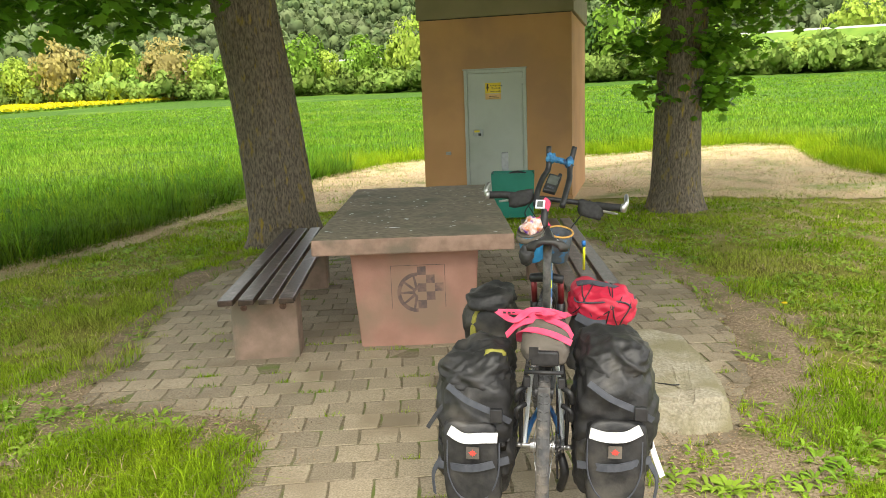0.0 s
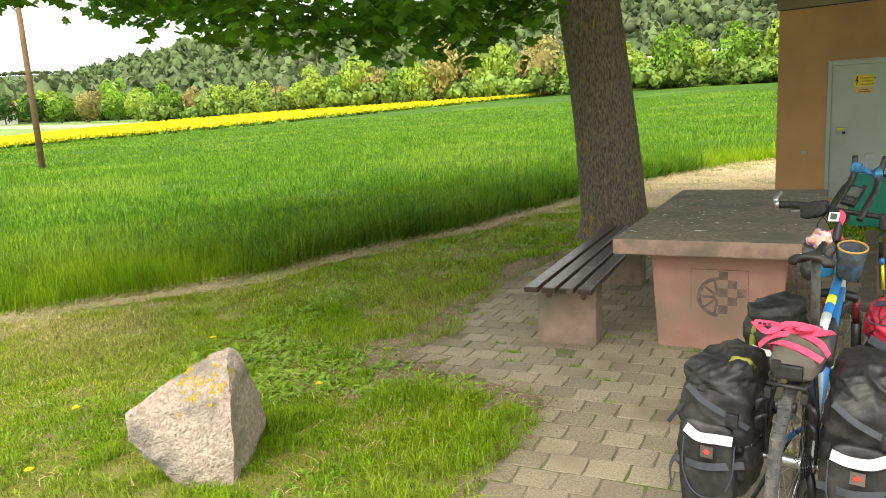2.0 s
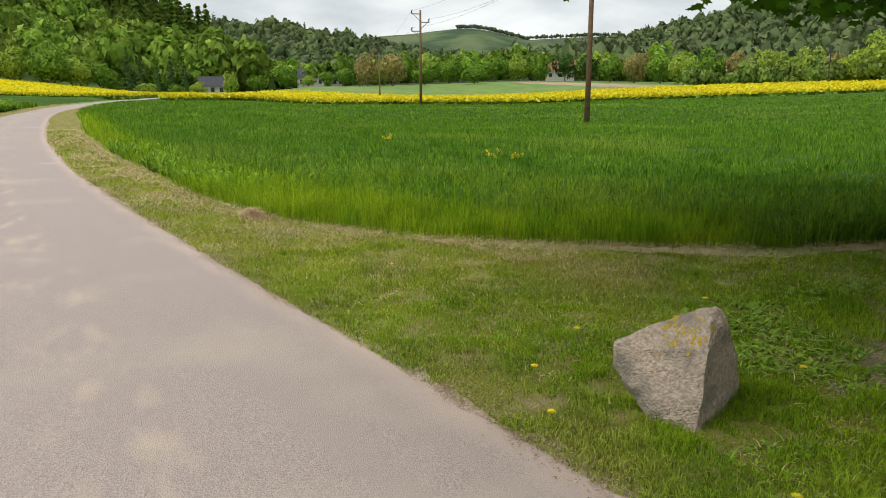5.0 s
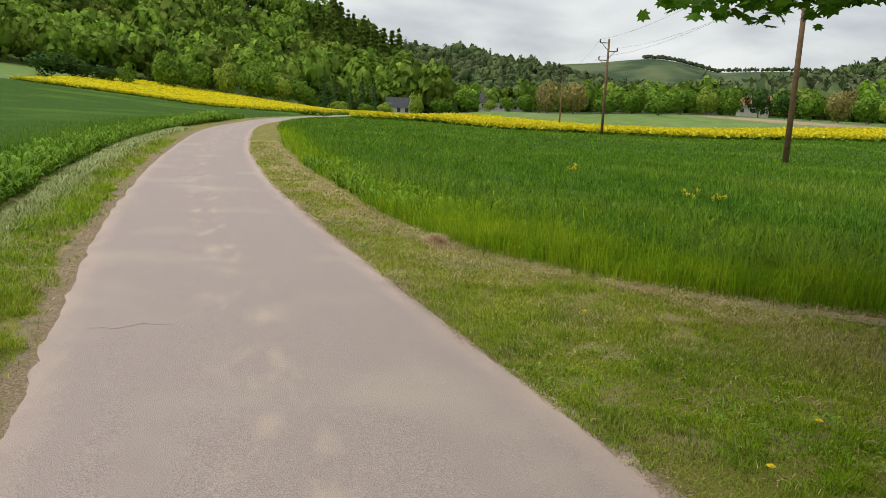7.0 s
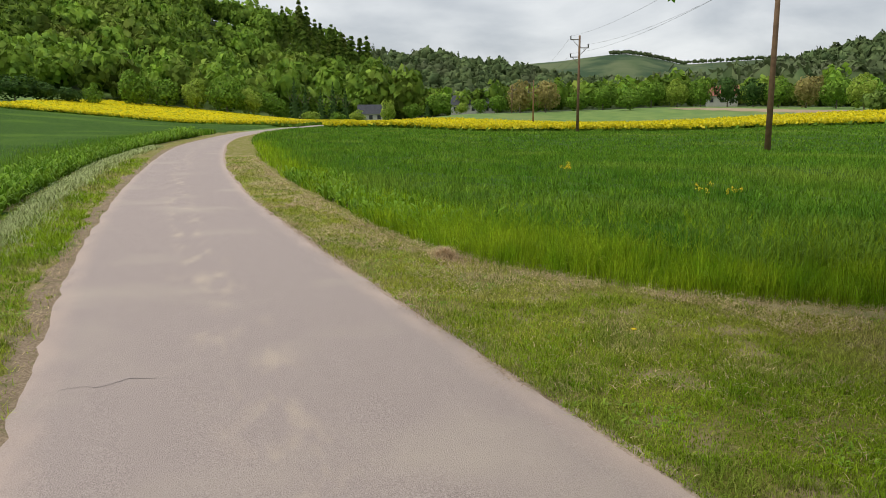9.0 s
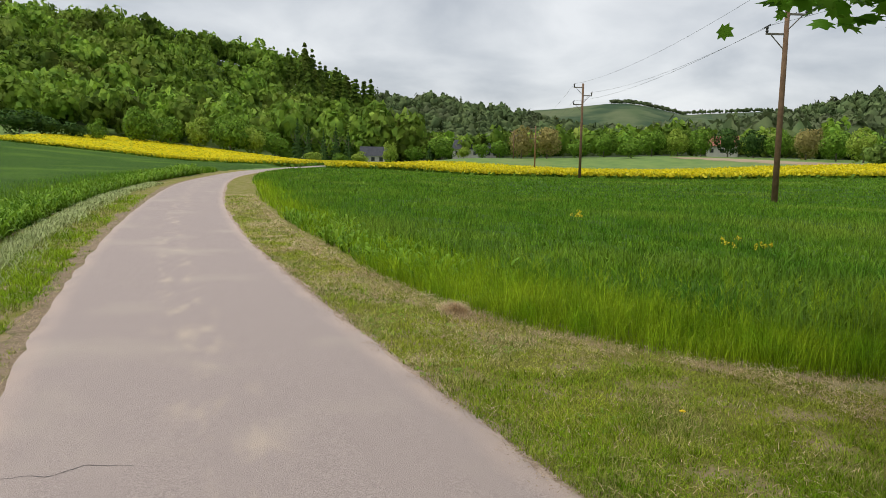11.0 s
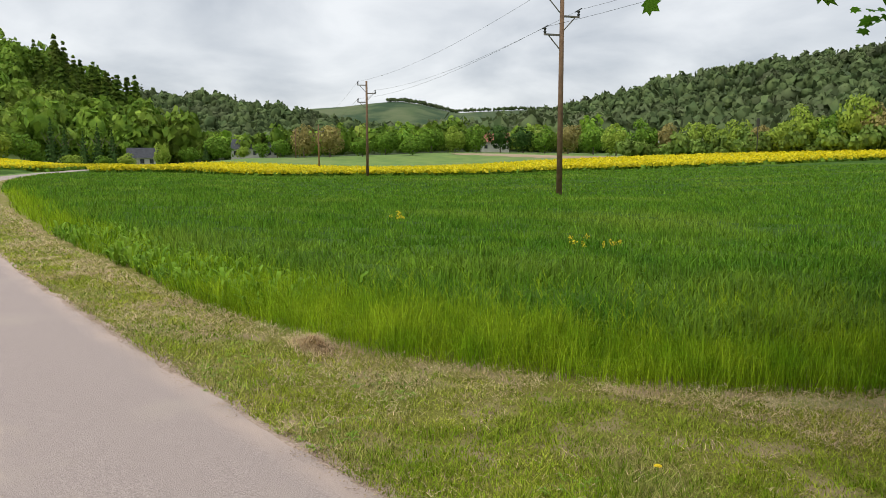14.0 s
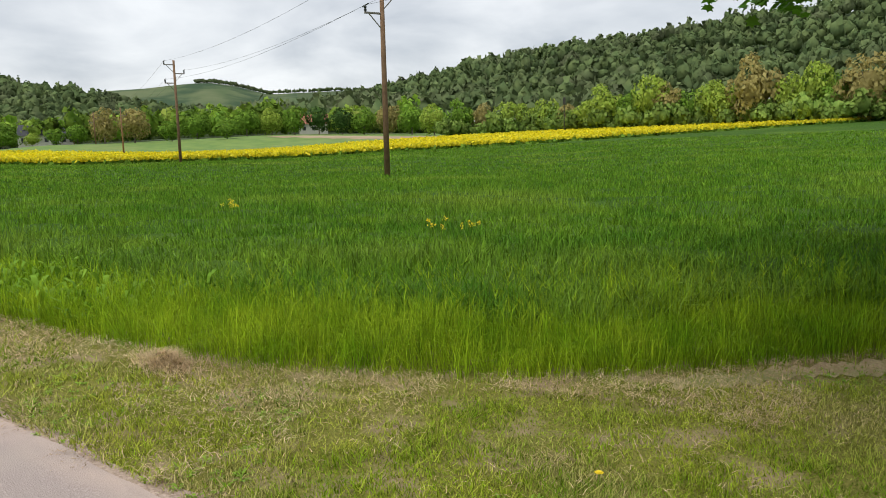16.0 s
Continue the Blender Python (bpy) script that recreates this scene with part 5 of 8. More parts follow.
# ---- worn slab ----
def build_slab():
    b = bmesh.new()
    top = [(0.86, 3.24), (1.08, 3.16), (1.27, 3.17), (1.34, 3.55), (1.36, 4.1), (1.22, 4.24), (0.98, 4.22), (0.9, 3.8)]
    pts = []
    for x, y in top:
        pts.append((x, y, 0.165))
        cx, cy = 1.1, 3.7
        pts.append((cx + (x - cx) * 1.06, cy + (y - cy) * 1.07, -0.05))
    for p in pts:
        b.verts.new(p)
    bmesh.ops.convex_hull(b, input=b.verts[:])
    bmesh.ops.bevel(b, geom=b.edges[:], offset=0.02, segments=2, affect="EDGES")
    bmesh.ops.triangulate(b, faces=b.faces[:])
    bmesh.ops.subdivide_edges(b, edges=b.edges[:], cuts=3, use_grid_fill=True)
    for v in b.verts:
        p = v.co
        v.co = p + Vector((noise.noise(p * 7), noise.noise(p * 7 + Vector((9, 0, 0))), noise.noise(p * 6 + Vector((0, 9, 0))))) * 0.016
    o = obj("stone_slab", b, "slab", smooth=False)
    tagged(o, "low worn concrete slab with lichen beside the paving", "slab")
    b = bmesh.new()
    line = smoothline([(0.93, 3.52, 0.162), (0.96, 3.45, 0.164), (0.99, 3.40, 0.164), (1.05, 3.37, 0.164), (1.1, 3.36, 0.162)], 8)
    tube(b, [p + Vector((0, 0.012 * noise.noise(p * 25), 0)) for p in line], 0.003, 5)
    part("crack", b, "dark", o, "fine dark crack")


build_slab()
lay_pavers()


# ---- touring bicycle ----
M["black_cloth"] = mat("black_nylon", (0.013, 0.013, 0.014), (0.028, 0.027, 0.027), 40, 0.55, 0.3, 90, c=(0.07, 0.064, 0.056), c_scale=7, c_amount=0.3, dist=0.004)
M["grey_cloth"] = mat("dusty_grey_cloth", (0.10, 0.085, 0.07), (0.16, 0.135, 0.11), 12, 0.85, 0.5, 200, c=(0.06, 0.055, 0.05), c_scale=6, c_amount=0.35, dist=0.003)
M["red_cloth"] = mat("red_drysack", (0.50, 0.014, 0.045), (0.62, 0.03, 0.075), 5, 0.55, 0.3, 60, dist=0.006)
M["pink_strap"] = mat("pink_webbing", (0.80, 0.06, 0.14), (0.88, 0.10, 0.20), 20, 0.7, 0.3, 300, dist=0.001)
M["reflect"] = mat("white_reflective_tape", (0.72, 0.72, 0.72), (0.82, 0.82, 0.82), 15, 0.45, 0.1, 200)
M["strap_grey"] = mat("slate_webbing", (0.045, 0.05, 0.065), (0.07, 0.075, 0.09), 30, 0.7, 0.3, 300, dist=0.001)
M["rubber"] = mat("tyre_rubber", (0.05, 0.05, 0.052), (0.085, 0.085, 0.085), 40, 0.85, 0.6, 240, c=(0.15, 0.13, 0.11), c_scale=12, c_amount=0.4, dist=0.002)
M["blackmetal"] = mat("black_anodised", (0.02, 0.02, 0.022), (0.04, 0.04, 0.042), 30, 0.45, 0.05, 200, metal=0.3)
M["steel"] = mat("scuffed_aluminium", (0.42, 0.42, 0.42), (0.55, 0.55, 0.55), 30, 0.35, 0.05, 200, metal=0.9)
M["blue"] = mat("blue_frame_paint", (0.02, 0.16, 0.50), (0.03, 0.22, 0.58), 5, 0.3, 0.0)
M["white_paint"] = mat("white_frame_paint", (0.70, 0.72, 0.74), (0.78, 0.80, 0.82), 5, 0.35, 0.0)
M["blue_cloth"] = mat("blue_patterned_cloth", (0.02, 0.10, 0.25), (0.06, 0.28, 0.52), 60, 0.8, 0.4, 120, c=(0.02, 0.03, 0.06), c_scale=30, c_amount=0.5, dist=0.004)
M["blue_bag"] = mat("blue_bag_cloth", (0.02, 0.22, 0.45), (0.03, 0.28, 0.55), 20, 0.75, 0.3, 200, dist=0.002)
M["yellow"] = mat("fluorescent_yellow", (0.75, 0.80, 0.03), (0.82, 0.88, 0.05), 10, 0.6, 0.1, 100)
M["olive_sack"] = mat("olive_drawcord_sack", (0.20, 0.19, 0.03), (0.30, 0.28, 0.05), 30, 0.7, 0.4, 90, dist=0.004)
M["ochre_rim"] = mat("ochre_trim", (0.55, 0.30, 0.08), (0.62, 0.36, 0.11), 30, 0.8, 0.2, 200)
M["wrapper"] = mat("printed_foil_wrapper", (0.62, 0.20, 0.06), (0.80, 0.74, 0.74), 45, 0.25, 0.2, 80, c=(0.13, 0.05, 0.30), c_scale=26, c_amount=0.45, dist=0.004)
M["redpaint"] = mat("dark_red_stanchion", (0.16, 0.015, 0.02), (0.22, 0.03, 0.03), 20, 0.3, 0.0, metal=0.4)
M["red_mark"] = mat("red_emblem", (0.60, 0.05, 0.04), (0.66, 0.07, 0.05), 30, 0.7, 0.0)
M["mesh_cloth"] = mat("grey_blue_mesh", (0.05, 0.055, 0.065), (0.09, 0.10, 0.11), 25, 0.8, 0.3, 200, c=(0.02, 0.16, 0.36), c_scale=28, c_amount=0.3, dist=0.002)
M["screen"] = mat("grey_display", (0.07, 0.08, 0.07), (0.10, 0.11, 0.10), 30, 0.35, 0.0)

M["foam"] = mat("black_foam", (0.014, 0.014, 0.015), (0.026, 0.026, 0.027), 80, 0.75, 0.3, 200, dist=0.002)
M["dull_alloy"] = mat("dirty_grey_alloy", (0.10, 0.10, 0.10), (0.19, 0.185, 0.18), 40, 0.5, 0.1, 150, metal=0.5)

bike = empty("touring_bicycle", (0.315, 2.43, 0.016), -8.8)
bike.matrix_world = bike.matrix_world @ pose(0, 0, 0, 0, 1.6, 0)  # leaning a little to its right
tagged(bike, "fully loaded blue touring bicycle with black panniers, parked on paving", "bicycle")
WB, HUB_Z, STEER = 1.05, 0.321, -9.0


def torus(bm, r, t, m, segs=56, ring=12, squash=1.0):
    """A torus in the local yz plane (axle along x)."""
    vs = []
    for i in range(segs):
        a = 2 * math.pi * i / segs
        row = []
        for j in range(ring):
            b = 2 * math.pi * j / ring
            rr = r + t * math.cos(b)
            row.append(bm.verts.new(m @ Vector((t * math.sin(b) * squash, rr * math.cos(a), rr * math.sin(a)))))
        vs.append(row)
    for i in range(segs):
        for j in range(ring):
            bm.faces.new((vs[i][j], vs[(i + 1) % segs][j], vs[(i + 1) % segs][(j + 1) % ring], vs[i][(j + 1) % ring]))


def disc(bm, r, x0, x1, m, segs=32, teeth=0):
    b = bmesh.new()
    n = teeth * 2 if teeth else segs
    rim0, rim1 = [], []
    for i in range(n):
        a = 2 * math.pi * i / n
        rr = r * (1 if not teeth or i % 2 else 0.94)
        rim0.append(b.verts.new((x0, rr * math.cos(a), rr * math.sin(a))))
        rim1.append(b.verts.new((x1, rr * math.cos(a), rr * math.sin(a))))
    for i in range(n):
        b.faces.new((rim0[i], rim0[(i + 1) % n], rim1[(i + 1) % n], rim1[i]))
    b.faces.new(rim0[::-1])
    b.faces.new(rim1)
    merge(bm, b, m)


def build_wheel(name, m, rear):
    tyre = bmesh.new()
    torus(tyre, 0.298, 0.023, m, 64, 12, 0.92)
    # tread blocks
    for i in range(72):
        a = 2 * math.pi * i / 72
        for sx in (-1, 1):
            b = bmesh.new()
            box(b, -0.0075, 0.0075, -0.003, 0.003, -0.003, 0.0016)
            tilt = Matrix.Rotation(0.5 * sx, 4, "Z")
            merge(tyre, b, m @ Matrix.Rotation(a, 4, "X") @ Matrix.Translation((sx * 0.0085, 0, 0.3205)) @ tilt)
    w = part("wheel", tyre, "rubber", bike, smooth=False)
    w.name = name
    rim = bmesh.new()
    torus(rim, 0.268, 0.011, m, 64, 8, 1.1)
    obj("rim", rim, "blackmetal", w, smooth=True)
    hub = bmesh.new()
    disc(hub, 0.022, -0.045, 0.045, m)
    disc(hub, 0.034, -0.036, -0.031, m)
    disc(hub, 0.034, 0.031, 0.036, m)
    disc(hub, 0.008, -0.075, 0.075, m)
    obj("hub", hub, "steel", w, smooth=False)
    for i in range(28):
        a = 2 * math.pi * i / 28
        s = 1 if i % 2 else -1
        b = bmesh.new()
        a2 = a + (0.5 if (i // 2) % 2 else -0.5)
        tube(b, [m @ Vector((s * 0.033, 0.03 * math.cos(a2), 0.03 * math.sin(a2))), m @ Vector((0, 0.262 * math.cos(a), 0.262 * math.sin(a)))], 0.0011, 5)
        obj("spoke", b, "steel", w)
    if rear:
        for k in range(7):
            b = bmesh.new()
            disc(b, 0.028 + 0.005 * k, 0.040 + 0.0045 * (6 - k), 0.0425 + 0.0045 * (6 - k), m, teeth=14 + 2 * k)
            obj("sprocket", b, "blackmetal", w)
    return w


REAR = Matrix.Translation((0, 0, HUB_Z))
TURN = Matrix.Translation((0, WB, 0)) @ Matrix.Rotation(radians(STEER), 4, "Z")
build_wheel("rear_wheel", REAR, True)
build_wheel("front_wheel", TURN @ Matrix.Translation((0, 0, HUB_Z)), False)


def bp(name, pts, r, material, label="", segs=10, n=6, smooth=True, m=None):
    """A tube part of the bicycle."""
    b = bmesh.new()
    line = smoothline(pts, n) if len(pts) > 2 else [Vector(p) for p in pts]
    if isinstance(r, (list, tuple)):
        r = list(np.interp(np.linspace(0, len(r) - 1, len(line)), range(len(r)), r))
    tube(b, line, r, segs)
    if m is not None:
        bmesh.ops.transform(b, matrix=m, verts=b.verts[:])
    return part(name, b, material, bike, label, smooth)


BB = (0, 0.44, 0.285)
bp("seat_tube", [BB, (0, 0.345, 0.62)], 0.017, "blue")
bp("top_tube", [(0, 0.35, 0.60), (0, 0.85, 0.81)], 0.018, "blue")
bp("down_tube", [BB, (0, 0.89, 0.74)], 0.022, "blue", "blue and white down tube")
bp("head_tube", [(0, 0.91, 0.68), (0, 0.855, 0.87)], 0.021, "white_paint")
bp("decal_band", [(0, 0.46, 0.646), (0, 0.58, 0.6966)], 0.0186, "white_paint")
bp("decal_band", [(0, 0.64, 0.7218), (0, 0.69, 0.7428)], 0.0187, "yellow")
for s in (-1, 1):
    bp("chain_stay", [(s * 0.02, 0.42, 0.285), (s * 0.05, 0.2, 0.31), (s * 0.068, 0, HUB_Z)], 0.010, "blue")
    bp("seat_stay", [(s * 0.02, 0.35, 0.60), (s * 0.05, 0.2, 0.50), (s * 0.068, 0, HUB_Z)], 0.008, "white_paint")
bp("seat_post", [(0, 0.348, 0.61), (0, 0.24, 1.01)], 0.0155, "dull_alloy", "dirty grey seat post")
bp("seat_clamp", [(0, 0.35, 0.605), (0, 0.34, 0.635)], 0.021, "steel")


def build_saddle():
    b = bmesh.new()
    n, rows = 18, []
    for i in range(n + 1):
        t = i / n
        y = 0.115 + 0.27 * t
        w = 0.060 * (1 - ease(np.array((t - 0.05) / 0.7))) + 0.017
        if t < 0.1:
            w = 0.046 + 0.30 * t
        if t > 0.94:
            w *= 0.75
        row = []
        for j in range(13):
            u = -1 + 2 * j / 12
            z = 1.03 - 0.012 * abs(u) ** 2.5 - 0.012 * abs(u) ** 8 - 0.012 * math.sin(math.pi * t) + 0.006 * abs(u) * (1 - abs(u))
            row.append(b.verts.new((u * float(w), y, z)))
        rows.append(row)
    for a, c in zip(rows, rows[1:]):
        for j in range(12):
            b.faces.new((a[j], a[j + 1], c[j + 1], c[j]))
    r = bmesh.ops.extrude_face_region(b, geom=b.faces[:])
    for v in r["geom"]:
        if isinstance(v, bmesh.types.BMVert):
            v.co.z -= 0.017
            v.co.x *= 0.93
    bmesh.ops.recalc_face_normals(b, faces=b.faces[:])
    s = part("saddle", b, "black_cloth", bike, "worn black saddle", True)
    for sx in (-1, 1):
        b = bmesh.new()
        tube(b, smoothline([(sx * 0.035, 0.14, 1.025), (sx * 0.022, 0.23, 1.005), (sx * 0.022, 0.31, 1.005), (0.004 * sx, 0.37, 1.025)], 5), 0.0035, 6)
        obj("rail", b, "steel", s)


build_saddle()

# fork, stem and bars turn together
FK = Matrix.Translation((0, 0.98, 0)) @ Matrix.Rotation(radians(STEER), 4, "Z") @ Matrix.Translation((0, -0.98, 0))
for s in (-1, 1):
    bp("fork_leg", [(s * 0.062, 1.035, 0.33), (s * 0.062, 0.985, 0.57)], [0.019, 0.021], "blackmetal", m=FK)
    bp("stanchion", [(s * 0.062, 0.985, 0.56), (s * 0.062, 0.955, 0.69)], 0.0145, "redpaint", "dark red fork stanchion", m=FK)
bp("fork_crown", [(-0.075, 0.95, 0.69), (0, 0.935, 0.70), (0.075, 0.95, 0.69)], [0.02, 0.024, 0.02], "blackmetal", m=FK)
bp("steerer_spacers", [(0, 0.86, 0.86), (0, 0.835, 0.95)], 0.019, "blackmetal")
bp("stem", [(0, 0.835, 0.945), (0, 0.87, 1.02), (0, 0.925, 1.045)], [0.018, 0.017, 0.021], "blackmetal", m=FK)
B0 = Vector((0.036, 0.935, 1.06))


def bar(pts, r, name, material, label="", segs=10):
    return bp(name, [B0 + Vector(p) for p in pts], r, material, label, segs, m=FK)


bar([(-0.25, -0.035, 0.018), (-0.12, -0.005, 0.010), (0, 0, 0), (0.12, -0.005, -0.010), (0.25, -0.035, -0.018)], 0.0115, "handlebar", "blackmetal")
for s in (-1, 1):
    q = 0.020 * -s
    grip = bar([(s * 0.18, -0.018, q * 0.8), (s * 0.235, -0.032, q), (s * 0.295, -0.05, q)], 0.0165, "grip", "foam", "black foam grip")
    bar([(s * 0.295, -0.05, q), (s * 0.31, -0.055, q)], 0.019, "bar_clamp", "steel")
    bar([(s * 0.303, -0.052, q), (s * 0.312, -0.045, q + 0.022), (s * 0.310, -0.02, q + 0.04), (s * 0.308, 0.0, q + 0.048)], [0.012, 0.011, 0.010, 0.008], "bar_end", "steel", "curved silver bar end")
    bar([(s * 0.14, 0.01, q - 0.012), (s * 0.2, 0.045, q - 0.03), (s * 0.27, 0.035, q - 0.04)], [0.009, 0.006, 0.005], "brake_lever", "steel")
    b = bmesh.new()
    bmesh.ops.create_cube(b, size=2)
    bmesh.ops.subdivide_edges(b, edges=b.edges[:], cuts=7, use_grid_fill=True)
    for v in b.verts:
        c = v.co / (abs(v.co.x) ** 4 + abs(v.co.y) ** 4 + abs(v.co.z) ** 4) ** 0.25
        k = 1 + 0.16 * noise.noise(c * 2.3 + Vector((s * 4, 0, 0))) - 0.10 * abs(noise.noise(c * 4.5))
        v.co = Vector((c.x * 0.056, c.y * 0.034 * (1 - 0.25 * c.z), c.z * 0.036 - 0.014 * c.x * s)) * k
    bmesh.ops.transform(b, matrix=FK @ Matrix.Translation(B0 + Vector((s * 0.155, -0.018, q - 0.016))), verts=b.verts[:])
    part("lever_cover", b, "foam", bike, "black neoprene cover on the lever", True)
    # forward horns
    bar([(s * 0.058 - 0.02, -0.06, -0.02), (s * 0.064 - 0.02, 0.0, 0.03), (s * 0.062 - 0.015, 0.09, 0.085), (s * 0.05 - 0.01, 0.15, 0.13), (s * 0.06 - 0.005, 0.18, 0.225)], [0.013, 0.013, 0.0135, 0.0135, 0.0125], "aero_bar", "blackmetal", "black forward handlebar horn")


def build_bandana():
    b = bmesh.new()
    line = smoothline([(-0.062, 0.165, 0.175), (-0.035, 0.155, 0.172), (-0.008, 0.15, 0.163), (0.025, 0.155, 0.155), (0.048, 0.165, 0.16)], 6)
    rr = [0.024 if i < 6 or i > len(line) - 8 else 0.014 for i in range(len(line))]
    tube(b, [B0 + p for p in line], rr, 12)
    bmesh.ops.subdivide_edges(b, edges=b.edges[:], cuts=1, use_grid_fill=True)
    for v in b.verts:
        v.co += Vector((noise.noise(v.co * 60), noise.noise(v.co * 60 + Vector((3, 0, 0))), noise.noise(v.co * 60 + Vector((0, 3, 0))))) * 0.007
    bmesh.ops.transform(b, matrix=FK, verts=b.verts[:])
    part("bandana", b, "blue_cloth", bike, "blue patterned bandana tied between the horns", True)


build_bandana()


def lump(name, size, at, material, label="", rough=0.02, freq=9.0, power=4.0, rot=(0, 0, 0), parent=None, taper=0.0, cuts=9, m=None, sag=0.0):
    """A soft, creased bag of the given half sizes."""
    b = bmesh.new()
    bmesh.ops.create_cube(b, size=2)
    bmesh.ops.subdivide_edges(b, edges=b.edges[:], cuts=cuts, use_grid_fill=True)
    off = Vector((at[0] * 13 + 1.7, at[1] * 7, at[2] * 11))
    for v in b.verts:
        c = v.co
        k = (abs(c.x) ** power + abs(c.y) ** power + abs(c.z) ** power) ** (1 / power)
        c = c / k
        w = 1 - taper * c.z
        p = Vector((c.x * size[0] * w, c.y * size[1] * w, c.z * size[2]))
        n1 = noise.noise((p + off) * freq)
        n2 = noise.noise(Vector((p.x * freq * 2, p.y * freq * 2, p.z * freq * 5)) + off)
        bend = 0.5 * n1
        crease = -abs(noise.noise(Vector((p.x * freq + p.z * freq * 1.5 + bend, p.y * freq, p.z * freq * 0.7 + bend)) + off * 2)) ** 0.7
        crease -= 0.5 * abs(noise.noise(Vector((p.x * freq * 2.2 - p.z * freq * 2.6, p.y * freq * 2, p.z * freq * 1.8 + bend)) + off)) ** 0.7
        p += c.normalized() * rough * (n1 + 0.45 * n2 + 1.2 * crease + 0.55)
        p.z -= sag * (c.x * c.x + c.y * c.y) * (c.z > 0)
        v.co = p
    bmesh.ops.transform(b, matrix=(m or Matrix()) @ pose(*at, *rot), verts=b.verts[:])
    return part(name, b, material, parent or bike, label, True)


def ribbon(pts, w, t, normal, material, name, parent, label="", n=5, m=None):
    """A flat strap through points; normal: the direction its face looks, one or per point."""
    line = smoothline(pts, n) if len(pts) > 2 else [Vector(p) for p in pts]
    b = bmesh.new()
    rows = []
    for i, p in enumerate(line):
        d = (line[min(i + 1, len(line) - 1)] - line[max(i - 1, 0)]).normalized()
        nn = Vector(normal)
        side = d.cross(nn).normalized()
        up = side.cross(d)
        rows.append([b.verts.new(p + side * a * w / 2 + up * c * t) for a, c in ((-1, 0), (1, 0), (1, 1), (-1, 1))])
    for r0, r1 in zip(rows, rows[1:]):
        for j in range(4):
            b.faces.new((r0[j], r0[(j + 1) % 4], r1[(j + 1) % 4], r1[j]))
    b.faces.new(rows[0][::-1])
    b.faces.new(rows[-1])
    bmesh.ops.recalc_face_normals(b, faces=b.faces[:])
    if m is not None:
        bmesh.ops.transform(b, matrix=m, verts=b.verts[:])
    return part(name, b, material, parent, label)


def leaf_mark(b, x, y, z, s):
    """A small pointed emblem facing back."""
    pts = [(0, 1), (0.22, 0.55), (0.6, 0.65), (0.5, 0.3), (1, 0.2), (0.55, -0.2), (0.6, -0.5), (0.1, -0.45), (0, -0.9), (-0.1, -0.45), (-0.6, -0.5), (-0.55, -0.2), (-1, 0.2), (-0.5, 0.3), (-0.6, 0.65), (-0.22, 0.55)]
    c = b.verts.new((x, y, z))
    ring = [b.verts.new((x + px * s, y, z + pz * s)) for px, pz in pts]
    for i in range(len(ring)):
        b.faces.new((c, ring[i], ring[(i + 1) % len(ring)]))


